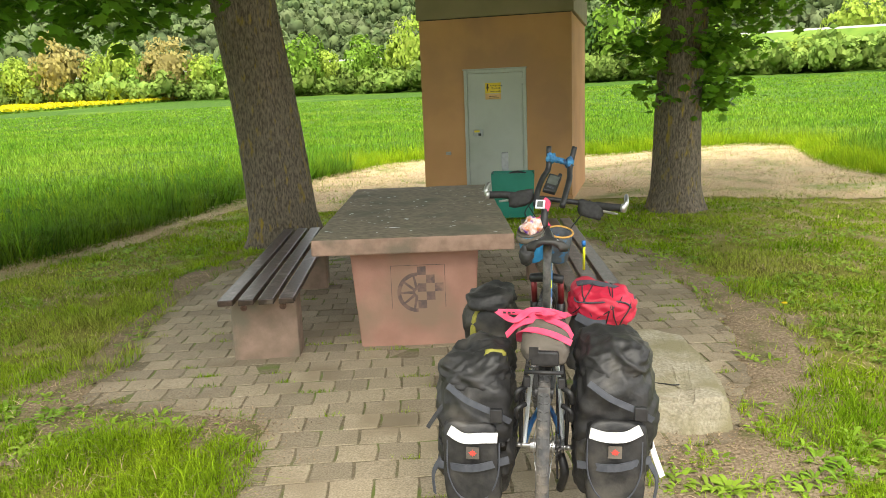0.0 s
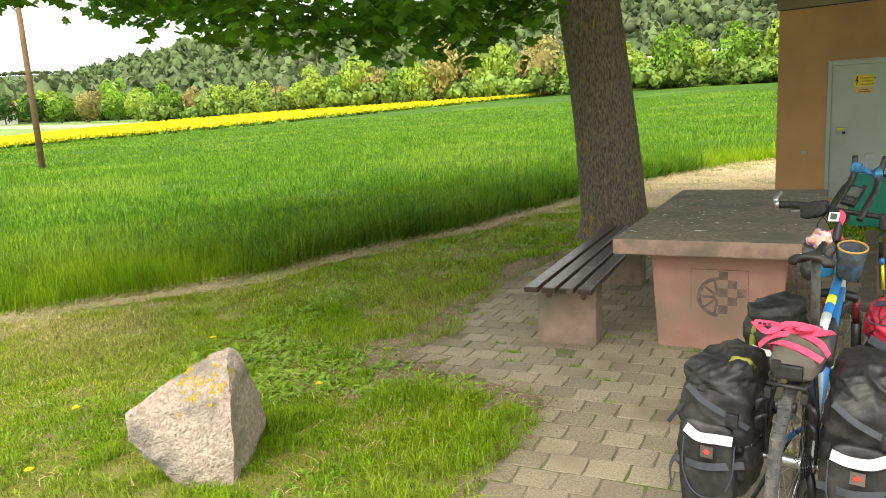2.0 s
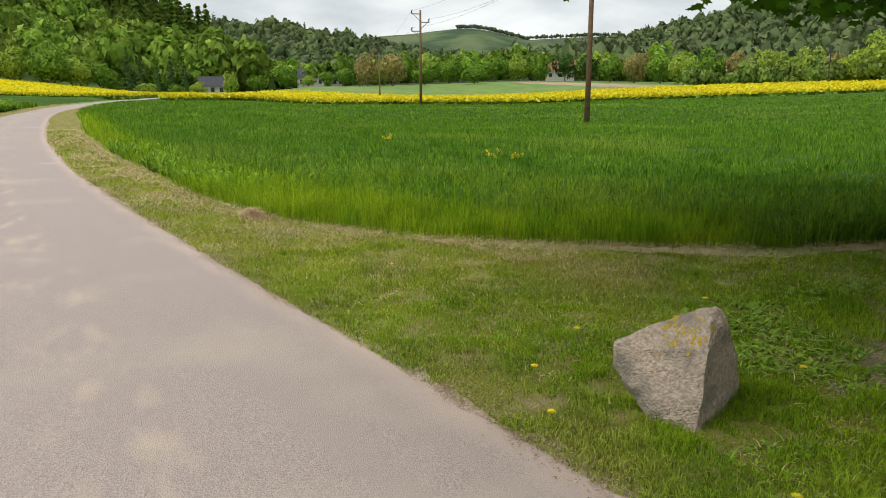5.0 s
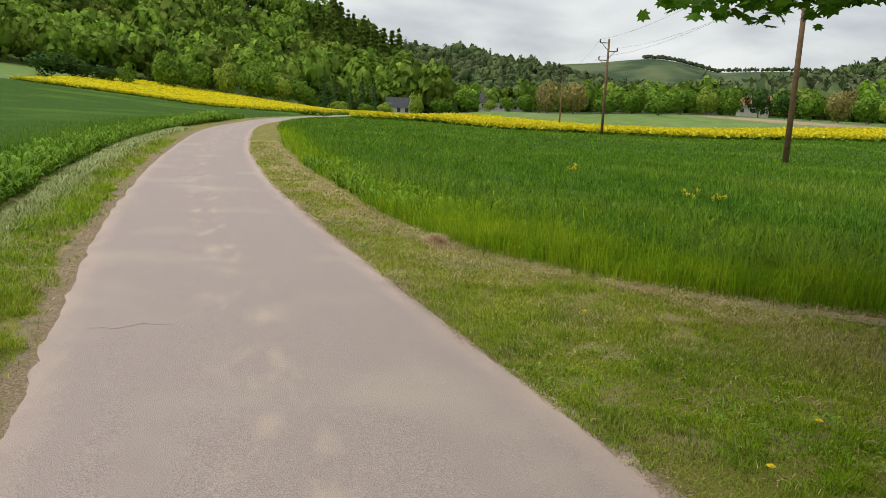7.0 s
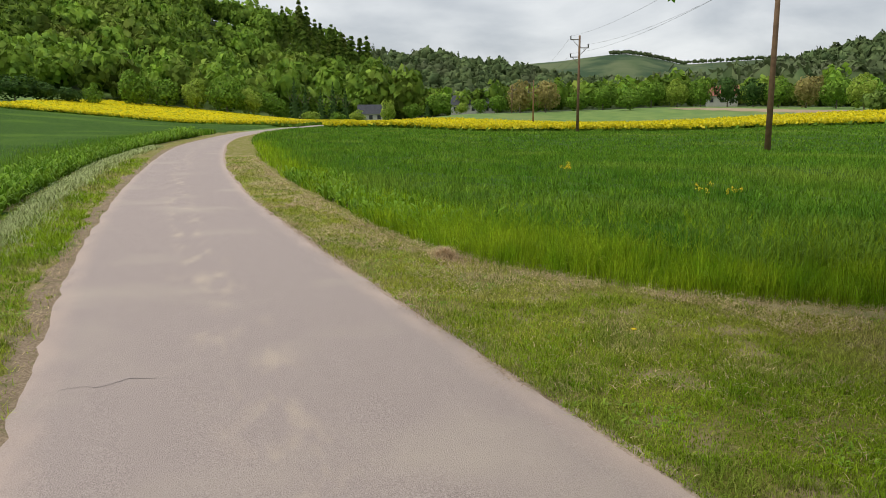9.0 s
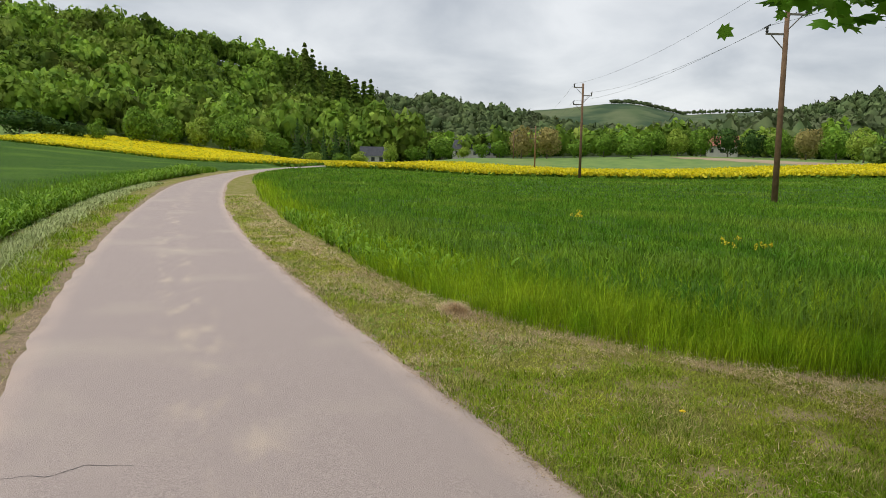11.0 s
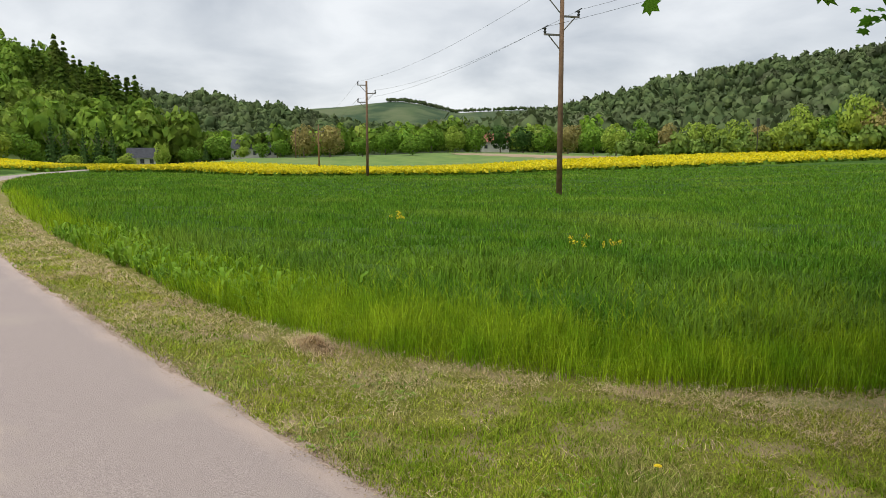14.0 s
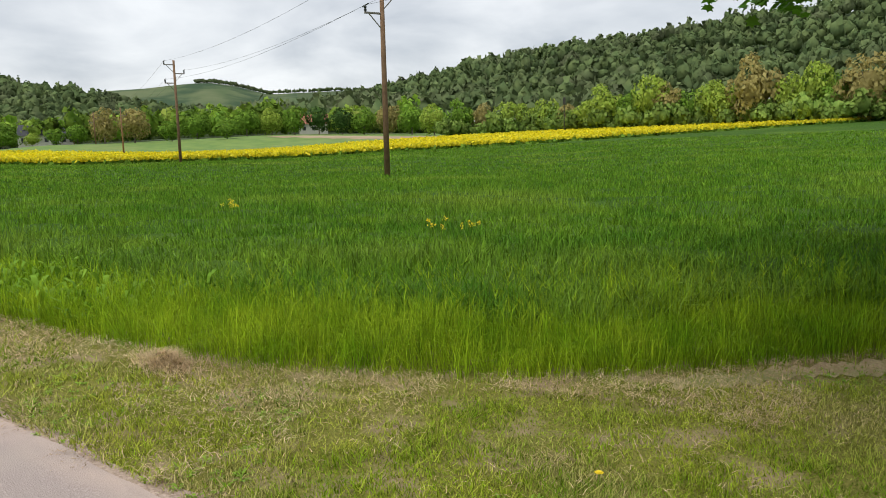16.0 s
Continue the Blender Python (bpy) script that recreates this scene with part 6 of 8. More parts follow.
def build_pannier(s, top, lean):
    """A rear pannier; s: side, top: its height."""
    x = s * 0.225
    zc, hz = (0.19 + top) / 2, (top - 0.19) / 2
    p = lump("pannier", (0.128, 0.185, hz), (x, 0.015, zc), "black_cloth", "dusty black nylon rear pannier", 0.019, 7, 5, (0, lean, 0), taper=-0.04, cuts=34, sag=0.03)
    lump("lid", (0.118, 0.165, 0.075), (x, 0.02, top - 0.025), "black_cloth", "", 0.019, 10, 3, (4, lean, 6 * s), p, 0.1, 26)
    lump("pocket", (0.092, 0.030, 0.155), (x + s * 0.006, -0.175, zc - 0.085), "black_cloth", "", 0.010, 9, 6, (-3, lean, 0), p)
    y = -0.213
    zz = zc + 0.04
    k = 0.012 * s
    ribbon([(x - 0.078, y + 0.012, zz - k * 0.6), (x - 0.03, y - 0.003, zz - 0.012), (x + 0.03, y - 0.003, zz - 0.008), (x + 0.078, y + 0.012, zz + k)], 0.034, 0.003, (0, -1, 0.1), "reflect", "reflective_band", p, "white reflective band")
    ribbon([(x - 0.115, y + 0.03, zz - 0.125), (x, y - 0.004, zz - 0.115), (x + 0.115, y + 0.03, zz - 0.095)], 0.026, 0.003, (0, -1, 0), "strap_grey", "strap", p, "slate-grey webbing strap")
    ribbon([(x + s * 0.11, y + 0.04, zz - 0.11), (x + s * 0.137, y + 0.05, zz - 0.17), (x + s * 0.132, y + 0.045, zz - 0.24)], 0.022, 0.003, (s, -0.6, 0), "strap_grey", "strap", p)
    ribbon([(x - 0.085, y + 0.035, zz + 0.15), (x - 0.02, y + 0.015, zz + 0.11), (x + 0.06, y + 0.015, zz + 0.075), (x + 0.118, y + 0.05, zz + 0.03)], 0.02, 0.003, (0, -1, 0.2), "strap_grey", "strap", p)
    b = bmesh.new()
    box(b, x + 0.055, x + 0.095, y - 0.002, y + 0.016, zz + 0.045, zz + 0.09, 0.004)
    part("buckle", b, "blackmetal", p)
    b = bmesh.new()
    box(b, x - 0.021, x + 0.021, y - 0.006, y - 0.001, zz - 0.082, zz - 0.042)
    part("patch", b, "grey_cloth", p, "small grey patch with a red emblem")
    b = bmesh.new()
    leaf_mark(b, x, y - 0.0075, zz - 0.062, 0.014)
    part("emblem", b, "red_mark", p)
    # piping round the pocket
    b = bmesh.new()
    tube(b, smoothline([(x - 0.085, y + 0.015, zz - 0.03), (x - 0.082, y + 0.006, zz - 0.14), (x - 0.05, y + 0.004, zz - 0.215), (x, y + 0.003, zz - 0.235), (x + 0.05, y + 0.004, zz - 0.215), (x + 0.082, y + 0.006, zz - 0.14), (x + 0.085, y + 0.015, zz - 0.03)], 5), 0.0028, 6)
    part("piping", b, "strap_grey", p)
    return p


left_bag = build_pannier(-1, 0.63, -3)
right_bag = build_pannier(1, 0.69, 2)
lump("drawcord_sack", (0.04, 0.045, 0.035), (-0.165, -0.03, 0.65), "olive_sack", "olive drawcord sack tucked under the lid", 0.012, 22, 3, parent=left_bag)
ribbon([(0.335, -0.10, 0.44), (0.362, -0.12, 0.36), (0.385, -0.13, 0.30)], 0.02, 0.003, (0.6, -1, 0), "reflect", "strap_end", right_bag, "white-tipped strap end")
ribbon([(-0.325, -0.12, 0.52), (-0.36, -0.13, 0.47), (-0.385, -0.135, 0.43)], 0.014, 0.003, (-0.4, -1, 0), "blackmetal", "strap_end", left_bag)

# rack with the roll on it
for s in (-1, 1):
    bp("rack_rail", [(s * 0.055, -0.15, 0.65), (s * 0.055, 0.1, 0.655), (s * 0.045, 0.25, 0.655), (s * 0.02, 0.30, 0.635)], 0.006, "blackmetal")
    bp("rack_strut", [(s * 0.055, 0.02, 0.65), (s * 0.075, 0.0, 0.5), (s * 0.078, 0, HUB_Z + 0.01)], 0.006, "blackmetal")
    bp("rack_strut", [(s * 0.055, -0.10, 0.647), (s * 0.08, -0.05, 0.5), (s * 0.078, 0, HUB_Z + 0.012)], 0.006, "blackmetal")
    bp("quick_release", [(s * 0.075, 0.0, HUB_Z), (s * 0.10, 0, HUB_Z)], 0.009, "steel")
    b = bmesh.new()
    box(b, s * 0.055 - 0.011, s * 0.055 + 0.011, -0.165, -0.145, 0.6, 0.635, 0.004)
    part("rack_bracket", b, "blackmetal", bike, "scuffed bag hook")
    for zz in (0.555, 0.495):
        bp("bag_hook", [(s * 0.06, -0.12, zz + 0.03), (s * 0.085, -0.14, zz + 0.02), (s * 0.09, -0.12, zz - 0.02)], 0.009, "blackmetal")
bp("rack_bar", [(-0.06, -0.155, 0.65), (0.06, -0.155, 0.65)], 0.007, "blackmetal")
b = bmesh.new()
box(b, -0.02, 0.02, -0.175, -0.165, 0.535, 0.605, 0.004)
part("tail_plate", b, "dull_alloy", bike, "dirty metal tail bracket")
b = bmesh.new()
disc(b, 0.018, -0.03, 0.03, Matrix.Translation((0, -0.14, 0.575)))
part("rear_light", b, "blackmetal", bike)
roll = lump("rack_roll", (0.078, 0.19, 0.05), (0.0, 0.06, 0.705), "grey_cloth", "dusty grey-brown roll bag on the rack", 0.016, 12, 3.5, (4, 0, 3))
# solid black block stands for the shade inside the open fold
b = bmesh.new()
box(b, -0.045, 0.045, -0.155, -0.135, 0.67, 0.72, 0.008)
part("roll_opening", b, "blackmetal", roll, "black block for the shade inside the open fold")
b = bmesh.new()
tube(b, [Vector((0.020 * math.cos(a) - 0.035, -0.152, 0.68 + 0.016 * math.sin(a))) for a in np.linspace(0, 2 * math.pi, 17)], 0.0035, 6, False)
part("ring", b, "blackmetal", roll)
ribbon([(-0.035, -0.15, 0.695), (-0.035, -0.155, 0.735)], 0.03, 0.004, (0, -1, 0), "blackmetal", "strap", roll)
for pts in ([(-0.19, 0.12, 0.81), (-0.10, 0.10, 0.82), (0.0, 0.06, 0.805), (0.07, 0.02, 0.785), (0.10, 0.03, 0.715)],
            [(-0.15, 0.06, 0.695), (-0.10, 0.05, 0.775), (-0.02, 0.06, 0.805), (0.05, 0.10, 0.8), (0.09, 0.17, 0.785)],
            [(-0.10, 0.10, 0.635), (-0.095, 0.02, 0.735), (-0.06, -0.03, 0.785), (0.02, -0.06, 0.78), (0.095, -0.07, 0.735)],
            [(-0.19, 0.13, 0.807), (-0.12, 0.05, 0.795), (-0.06, 0.10, 0.835), (0.02, 0.12, 0.82), (0.08, 0.10, 0.805)],
            [(-0.03, 0.09, 0.82), (0.0, 0.03, 0.855), (0.03, 0.07, 0.84), (0.01, 0.12, 0.815)]):
    pts = [(x * 0.9, y, 0.705 + (z - 0.705) * 0.58) for x, y, z in pts]
    ribbon(pts, 0.026, 0.003, (0.1, -0.55, 1), "pink_strap", "pink_strap", roll, "bright pink webbing strap")
b = bmesh.new()
for k in range(3):
    box(b, -0.150 + k * 0.016, -0.139 + k * 0.016, 0.097, 0.0985, 0.768, 0.775)
part("printing", b, "blackmetal", roll)

# front bags
fl = lump("front_pannier", (0.115, 0.15, 0.17), (-0.265, 1.0, 0.435), "black_cloth", "black front pannier", 0.022, 9, 4, (0, -4, STEER * 0.5), cuts=11)
lump("lid", (0.108, 0.15, 0.05), (-0.262, 0.98, 0.585), "black_cloth", "", 0.02, 12, 3, (0, -6, STEER * 0.5), fl)
ribbon([(-0.335, 0.86, 0.42), (-0.27, 0.833, 0.415), (-0.20, 0.838, 0.42)], 0.03, 0.003, (-0.2, -1, 0), "reflect", "reflective_band", fl, "white reflective band")
ribbon([(-0.335, 0.93, 0.50), (-0.335, 0.90, 0.40), (-0.325, 0.88, 0.33)], 0.02, 0.003, (-1, -0.6, 0), "strap_grey", "strap", fl)
b = bmesh.new()
tube(b, smoothline([(-0.305, 0.88, 0.57), (-0.335, 0.87, 0.5), (-0.34, 0.87, 0.43)], 4), 0.014, 8)
part("tag", b, "olive_sack", fl, "olive strap tag")
fr = lump("front_pannier", (0.085, 0.15, 0.15), (0.19, 1.02, 0.40), "black_cloth", "black front pannier under a red drysack", 0.022, 9, 4, (0, 4, STEER * 0.5), cuts=11)
red = lump("drysack", (0.15, 0.13, 0.085), (0.245, 0.97, 0.575), "red_cloth", "red drysack lashed on with black cord", 0.02, 9, 2.8, (8, 12, STEER + 8), fr, cuts=24)


def lump_line(size, at, rot, power, dirs, lift):
    """Points close over a soft bag, along directions from its middle."""
    out = []
    for d in dirs:
        k = (abs(d[0]) ** power + abs(d[1]) ** power + abs(d[2]) ** power) ** (1 / power)
        out.append(pose(*at, *rot) @ Vector([d[i] / k * size[i] * lift for i in range(3)]))
    return out


RED = ((0.15, 0.13, 0.085), (0.245, 0.97, 0.575), (8, 12, STEER + 8), 2.8)
for u, tilt in ((-0.75, 0.35), (-0.35, -0.45), (0.05, 0.5), (0.4, -0.3), (0.75, 0.25), (0.2, 0.0)):
    b = bmesh.new()
    tube(b, lump_line(*RED, [(u + tilt * math.sin(a), -math.cos(a), math.sin(a)) for a in np.linspace(-0.6, 2.6, 26)], 1.012), 0.003, 6)
    part("cord", b, "blackmetal", red, smooth=True)
b = bmesh.new()
tube(b, lump_line(*RED, [(math.cos(a), -0.75, 0.55 + 0.3 * math.sin(a * 2)) for a in np.linspace(0.1, 3.0, 26)], 1.014), 0.004, 6)
part("cord", b, "strap_grey", red, smooth=True)
ribbon(lump_line(*RED, [(u, 0.1, 1) for u in np.linspace(-1.2, 1.6, 9)], 1.01), 0.03, 0.003, (0, -0.6, 1), "strap_grey", "strap", red, "grey webbing strap")
ribbon([(0.13, 0.845, 0.545), (0.20, 0.825, 0.52), (0.26, 0.83, 0.52)], 0.035, 0.004, (0, -1, 0.2), "strap_grey", "strap", fr)

# bags at the bars
for s, rim, matname, lab in ((-1, "grey_cloth", "blue_bag", "blue and grey stem bag holding a snack"), (1, "ochre_rim", "grey_cloth", "open grey and blue stem bag with an ochre rim")):
    b = bmesh.new()
    segs, rows = 24, []
    prof = [(0.045, -0.10), (0.056, -0.09), (0.06, 0.0), (0.064, 0.055), (0.06, 0.058), (0.055, 0.0), (0.04, -0.06), (0.0, -0.062)]
    for r, z in prof:
        rows.append([b.verts.new((r * math.cos(a) * (1 + 0.06 * noise.noise((math.cos(a) * 2, math.sin(a) * 2, z * 30))), r * math.sin(a), z)) for a in (2 * math.pi * i / segs for i in range(segs))])
    for r0, r1 in zip(rows, rows[1:]):
        for i in range(segs):
            b.faces.new((r0[i], r0[(i + 1) % segs], r1[(i + 1) % segs], r1[i]))
    b.faces.new(rows[0][::-1])
    bx = -0.075 if s < 0 else 0.045
    m4 = pose(bx, 0.79, 0.895, 16, s * 6, 0) @ Matrix.Scale(0.88, 4)
    bmesh.ops.transform(b, matrix=m4, verts=b.verts[:])
    bag = part("stem_bag", b, matname if s < 0 else "mesh_cloth", bike, lab, True)
    b = bmesh.new()
    torus(b, 0.062, 0.005, m4 @ Matrix.Translation((0, 0, 0.056)) @ Matrix.Rotation(radians(90), 4, "Y"), 28, 8)
    part("rim", b, rim, bag, smooth=True)
    lump("collar", (0.064, 0.063, 0.024), (bx, 0.782, 0.922), "grey_cloth", "", 0.004, 14, 2.4, (16, s * 6, 0), bag) if s < 0 else None
lump("snack_wrapper", (0.042, 0.028, 0.04), (-0.07, 0.77, 0.965), "wrapper", "crumpled printed snack wrapper", 0.013, 26, 3.5, (10, 28, 30))
bp("bottle", [(0, 0.585, 0.49), (0, 0.68, 0.60), (0, 0.72, 0.645)], [0.034, 0.034, 0.015], "blackmetal", "dark bottle in its cage", 16)
lump("light_pouch", (0.03, 0.028, 0.045), (-0.09, 0.66, 0.86), "black_cloth", "small black pouch", 0.008, 20, 2.5)
bp("tent_pole", [(0.16, 0.90, 0.75), (0.155, 0.83, 0.87)], 0.006, "yellow", "yellow stick hanging by the bag")
bp("pole_knob", [(0.154, 0.828, 0.872), (0.152, 0.82, 0.895)], 0.009, "blue")
bp("lamp_band", [(0, 0.335, 0.66), (0, 0.328, 0.685)], 0.022, "yellow", "fluorescent band")
# devices
b = bmesh.new()
box(b, -0.030, 0.030, -0.011, 0.011, -0.055, 0.055, 0.007)
m4 = FK @ Matrix.Translation(B0 + Vector((-0.025, 0.045, 0.065))) @ Matrix.Rotation(radians(14), 4, "Y") @ Matrix.Rotation(radians(-52), 4, "X")
bmesh.ops.transform(b, matrix=m4, verts=b.verts[:])
gps = part("navigator", b, "blackmetal", bike, "black handheld navigator on the bar")
b = bmesh.new()
box(b, -0.022, 0.022, -0.0125, -0.0105, -0.012, 0.042, 0.0)
bmesh.ops.transform(b, matrix=m4, verts=b.verts[:])
part("screen", b, "screen", gps)
for k in range(3):
    b = bmesh.new()
    box(b, -0.016 + k * 0.012, -0.008 + k * 0.012, -0.0135, -0.0105, -0.04, -0.026, 0.001)
    bmesh.ops.transform(b, matrix=m4, verts=b.verts[:])
    part("key", b, "strap_grey", gps)
b = bmesh.new()
tube(b, [m4 @ Vector((0.018, 0.004, 0.052)), m4 @ Vector((0.018, 0.004, 0.075))], 0.009, 10)
part("antenna", b, "blackmetal", gps)
b = bmesh.new()
box(b, -0.021, 0.021, -0.006, 0.006, -0.021, 0.021, 0.004)
m5 = FK @ Matrix.Translation(B0 + Vector((-0.056, -0.078, -0.012))) @ Matrix.Rotation(radians(-28), 4, "X")
bmesh.ops.transform(b, matrix=m5, verts=b.verts[:])
comp = part("bike_computer", b, "white_paint", bike, "small white bike computer on a pink strap")
b = bmesh.new()
box(b, -0.012, 0.013, -0.0075, -0.0058, -0.013, 0.013)
bmesh.ops.transform(b, matrix=m5, verts=b.verts[:])
part("display", b, "screen", comp)
for pts in ([(-0.03, -0.06, -0.10), (0.0, -0.075, -0.06), (0.02, -0.07, -0.01), (0.0, -0.06, 0.01)], [(0.03, -0.07, -0.12), (0.01, -0.08, -0.09), (-0.02, -0.07, -0.08), (-0.045, -0.06, -0.11)]):
    ribbon([B0 + Vector(p) + Vector((-0.042, 0, 0)) for p in pts], 0.022, 0.003, (0, -1, 0.3), "pink_strap", "pink_strap", comp, "", m=FK)
# cables, drivetrain and stand
for pts in ([(-0.15, 0.02, 0), (-0.10, 0.03, -0.08), (-0.05, -0.02, -0.14), (0, -0.03, -0.16)], [(0.15, 0.02, 0), (0.11, 0.05, -0.07), (0.05, -0.01, -0.15), (0, -0.02, -0.18)], [(-0.10, 0.0, 0.0), (-0.13, -0.05, -0.06), (-0.07, -0.09, -0.10), (-0.02, -0.08, -0.14)]):
    bar(pts, 0.0025, "cable", "blackmetal", "", 6)
b = bmesh.new()
disc(b, 0.09, 0.045, 0.05, Matrix.Translation(BB), teeth=40)
part("chainring", b, "blackmetal", bike)
for s, a in ((1, -0.6), (-1, 2.54)):
    e = Vector((s * 0.075, BB[1] + 0.17 * math.cos(a), BB[2] + 0.17 * math.sin(a)))
    bp("crank", [(s * 0.06, BB[1], BB[2]), e], [0.014, 0.010], "steel")
    b = bmesh.new()
    box(b, e.x, e.x + s * 0.09, e.y - 0.04, e.y + 0.04, e.z - 0.01, e.z + 0.01, 0.004) if s > 0 else box(b, e.x + s * 0.09, e.x, e.y - 0.04, e.y + 0.04, e.z - 0.01, e.z + 0.01, 0.004)
    part("pedal", b, "blackmetal", bike)
b = bmesh.new()
for p0, p1 in (((0.05, 0.0, HUB_Z + 0.05), (0.048, BB[1], BB[2] + 0.09)), ((0.05, 0.0, HUB_Z - 0.12), (0.048, BB[1], BB[2] - 0.09))):
    tube(b, [p0, p1], 0.004, 6)
part("chain", b, "blackmetal", bike)
for pts, r in (([(0.06, 0.01, HUB_Z - 0.03), (0.075, -0.01, HUB_Z - 0.09), (0.06, 0.02, HUB_Z - 0.17)], [0.014, 0.016, 0.014]),):
    bp("derailleur", pts, r, "blackmetal")
bp("kickstand", [(-0.05, 0.30, 0.29), (-0.11, 0.27, 0.15), (-0.17, 0.23, 0.005)], 0.009, "blackmetal")
for s in (-1, 1):
    bp("rear_brake", [(s * 0.045, 0.19, 0.60), (s * 0.05, 0.17, 0.66), (s * 0.03, 0.17, 0.70)], 0.009, "blackmetal")


# ---- middle distance ----
# spring green with its blue raised: slight haze painted into the colour
M["tree_bright"] = mat("bright_spring_leaf", (0.27, 0.39, 0.055), (0.40, 0.50, 0.085), 1.1, 0.8, 0, island=0.22, spec=0.1, translucent=0.4)
M["tree_green"] = mat("green_leaf", (0.13, 0.25, 0.03), (0.20, 0.33, 0.04), 1.1, 0.8, 0, island=0.3, spec=0.1, translucent=0.3)
M["tree_dark"] = mat("dark_leaf", (0.045, 0.10, 0.025), (0.08, 0.15, 0.03), 1.1, 0.8, 0, island=0.3, spec=0.1, translucent=0.2)
M["tree_brown"] = mat("budding_brown_leaf", (0.34, 0.29, 0.10), (0.43, 0.375, 0.14), 1.1, 0.8, 0, island=0.2, spec=0.1, translucent=0.4)
# hedge green, also paled and blued to hold some haze
M["hedge"] = mat("hedge_leaf", (0.165, 0.27, 0.055), (0.27, 0.37, 0.08), 0.7, 0.8, 0, tone=0.4, island=0.22, spec=0.1, translucent=0.35)
M["bark_far"] = mat("grey_bark", (0.14, 0.12, 0.09), (0.20, 0.17, 0.13), 3, 0.9, 0)
M["ballast"] = mat("pale_rail_ballast", (0.28, 0.265, 0.25), (0.36, 0.34, 0.32), 0.8, 0.9, 0)
M["bank"] = mat("bank_grass", (0.10, 0.18, 0.03), (0.16, 0.24, 0.04), 0.4, 0.95, 0, spec=0.05)
M["soil"] = mat("ploughed_soil", (0.33, 0.25, 0.16), (0.40, 0.31, 0.21), 0.1, 0.95, 0, spec=0.05)
M["roof_slate"] = mat("dark_slate_roof", (0.03, 0.033, 0.042), (0.055, 0.058, 0.068), 1.5, 0.8, 0.2, 4)
M["roof_red"] = mat("red_tile_roof", (0.30, 0.11, 0.07), (0.38, 0.15, 0.10), 1.5, 0.8, 0.2, 4)
M["plaster"] = mat("grey_plaster", (0.42, 0.41, 0.38), (0.50, 0.48, 0.45), 0.7, 0.9, 0)
M["window_dark"] = mat("dark_window", (0.03, 0.035, 0.04), (0.05, 0.055, 0.06), 1, 0.15, 0)


def spot(az, d):
    return -math.sin(radians(az)) * d, math.cos(radians(az)) * d


CROWNS, CONES = [], []
rng5 = np.random.default_rng(77)
for k in range(7):
    cv, cf, cn = crown_body(rng5, 1500, 0.055, int(rng5.integers(16, 26)), 1.0, 0.55, 2)
    CROWNS.append(mesh_np("crown", cv, cf, "tree_green", True, None, cn))
for k in range(2):
    cv, cf, cn = cone_body(rng5, 1500, 0.06)
    CONES.append(mesh_np("crown", cv, cf, "tree_dark", True, None, cn))


def trunk_mesh():
    bm = bmesh.new()
    tube(bm, smoothline([(0, 0, -0.2), (0.02, 0, 0.4), (-0.02, 0.02, 0.9), (0, 0, 1.3)], 4), [0.06] * 3 + [0.05] * 4 + [0.035] * 4 + [0.02] * 2, 8)
    for a in range(4):
        e = Vector((math.cos(a * 1.7), math.sin(a * 1.7), 0))
        tube(bm, [Vector((0, 0, 0.6 + 0.1 * a)), e * 0.28 + Vector((0, 0, 0.95 + 0.1 * a)), e * 0.5 + Vector((0, 0, 1.3))], [0.022, 0.015, 0.006], 6)
    me = bpy.data.meshes.new("trunk")
    bm.to_mesh(me)
    bm.free()
    me.materials.append(M["bark_far"])
    return me


TRUNK = trunk_mesh()
KIND_WORDS = {"tree_bright": "fresh yellow-green tree in the trackside hedge", "tree_green": "leafy green tree beyond the fields", "tree_dark": "dark green tree beyond the fields", "tree_brown": "brownish budding tree in spring"}


def far_tree(az, d, height, width, kind, seed, cone=False, name="tree", lift=0.0):
    x, y = spot(az, d)
    t = empty(name, (x, y, float(land(x, y)) + lift), seed * 47 % 360)
    tagged(t, "dark conifer below the wooded hill" if cone else KIND_WORDS[kind], "tree", "trees along the valley")
    tr = new("trunk", TRUNK)
    tr.parent = t
    tr.scale = (height * 0.42, height * 0.42, height * 0.55)
    cr = new("crown", (CONES if cone else CROWNS)[seed % (2 if cone else 7)])
    cr.parent = t
    if cone:
        cr.scale = (width, width, height / 2.4)
    else:
        low = 0.06 * height
        cr.scale = (width / 1.9, width / 1.9, height * 0.55)
        cr.location.z = low - 0.12 * height
    cr.material_slots[0].link = "OBJECT"
    cr.material_slots[0].material = M[kind]
    return t


def rail_line():
    az = np.array([46, 37.5, 32.7, 22, 15.6, 7, 4.2, -10, -23.7, -30, -40])
    d = np.array([178, 166, 158, 146, 141, 136, 134, 126, 118, 114, 108.0])
    el = np.array([1.35, 1.62, 2.0, 2.5, 2.78, 3.1, 3.16, 3.4, 3.64, 3.58, 3.55])
    a = np.linspace(46, -40, 90)
    dd = np.interp(-a, -az, d)
    z = 1.55 + dd * np.tan(np.radians(np.interp(-a, -az, el)))
    return a, dd, z


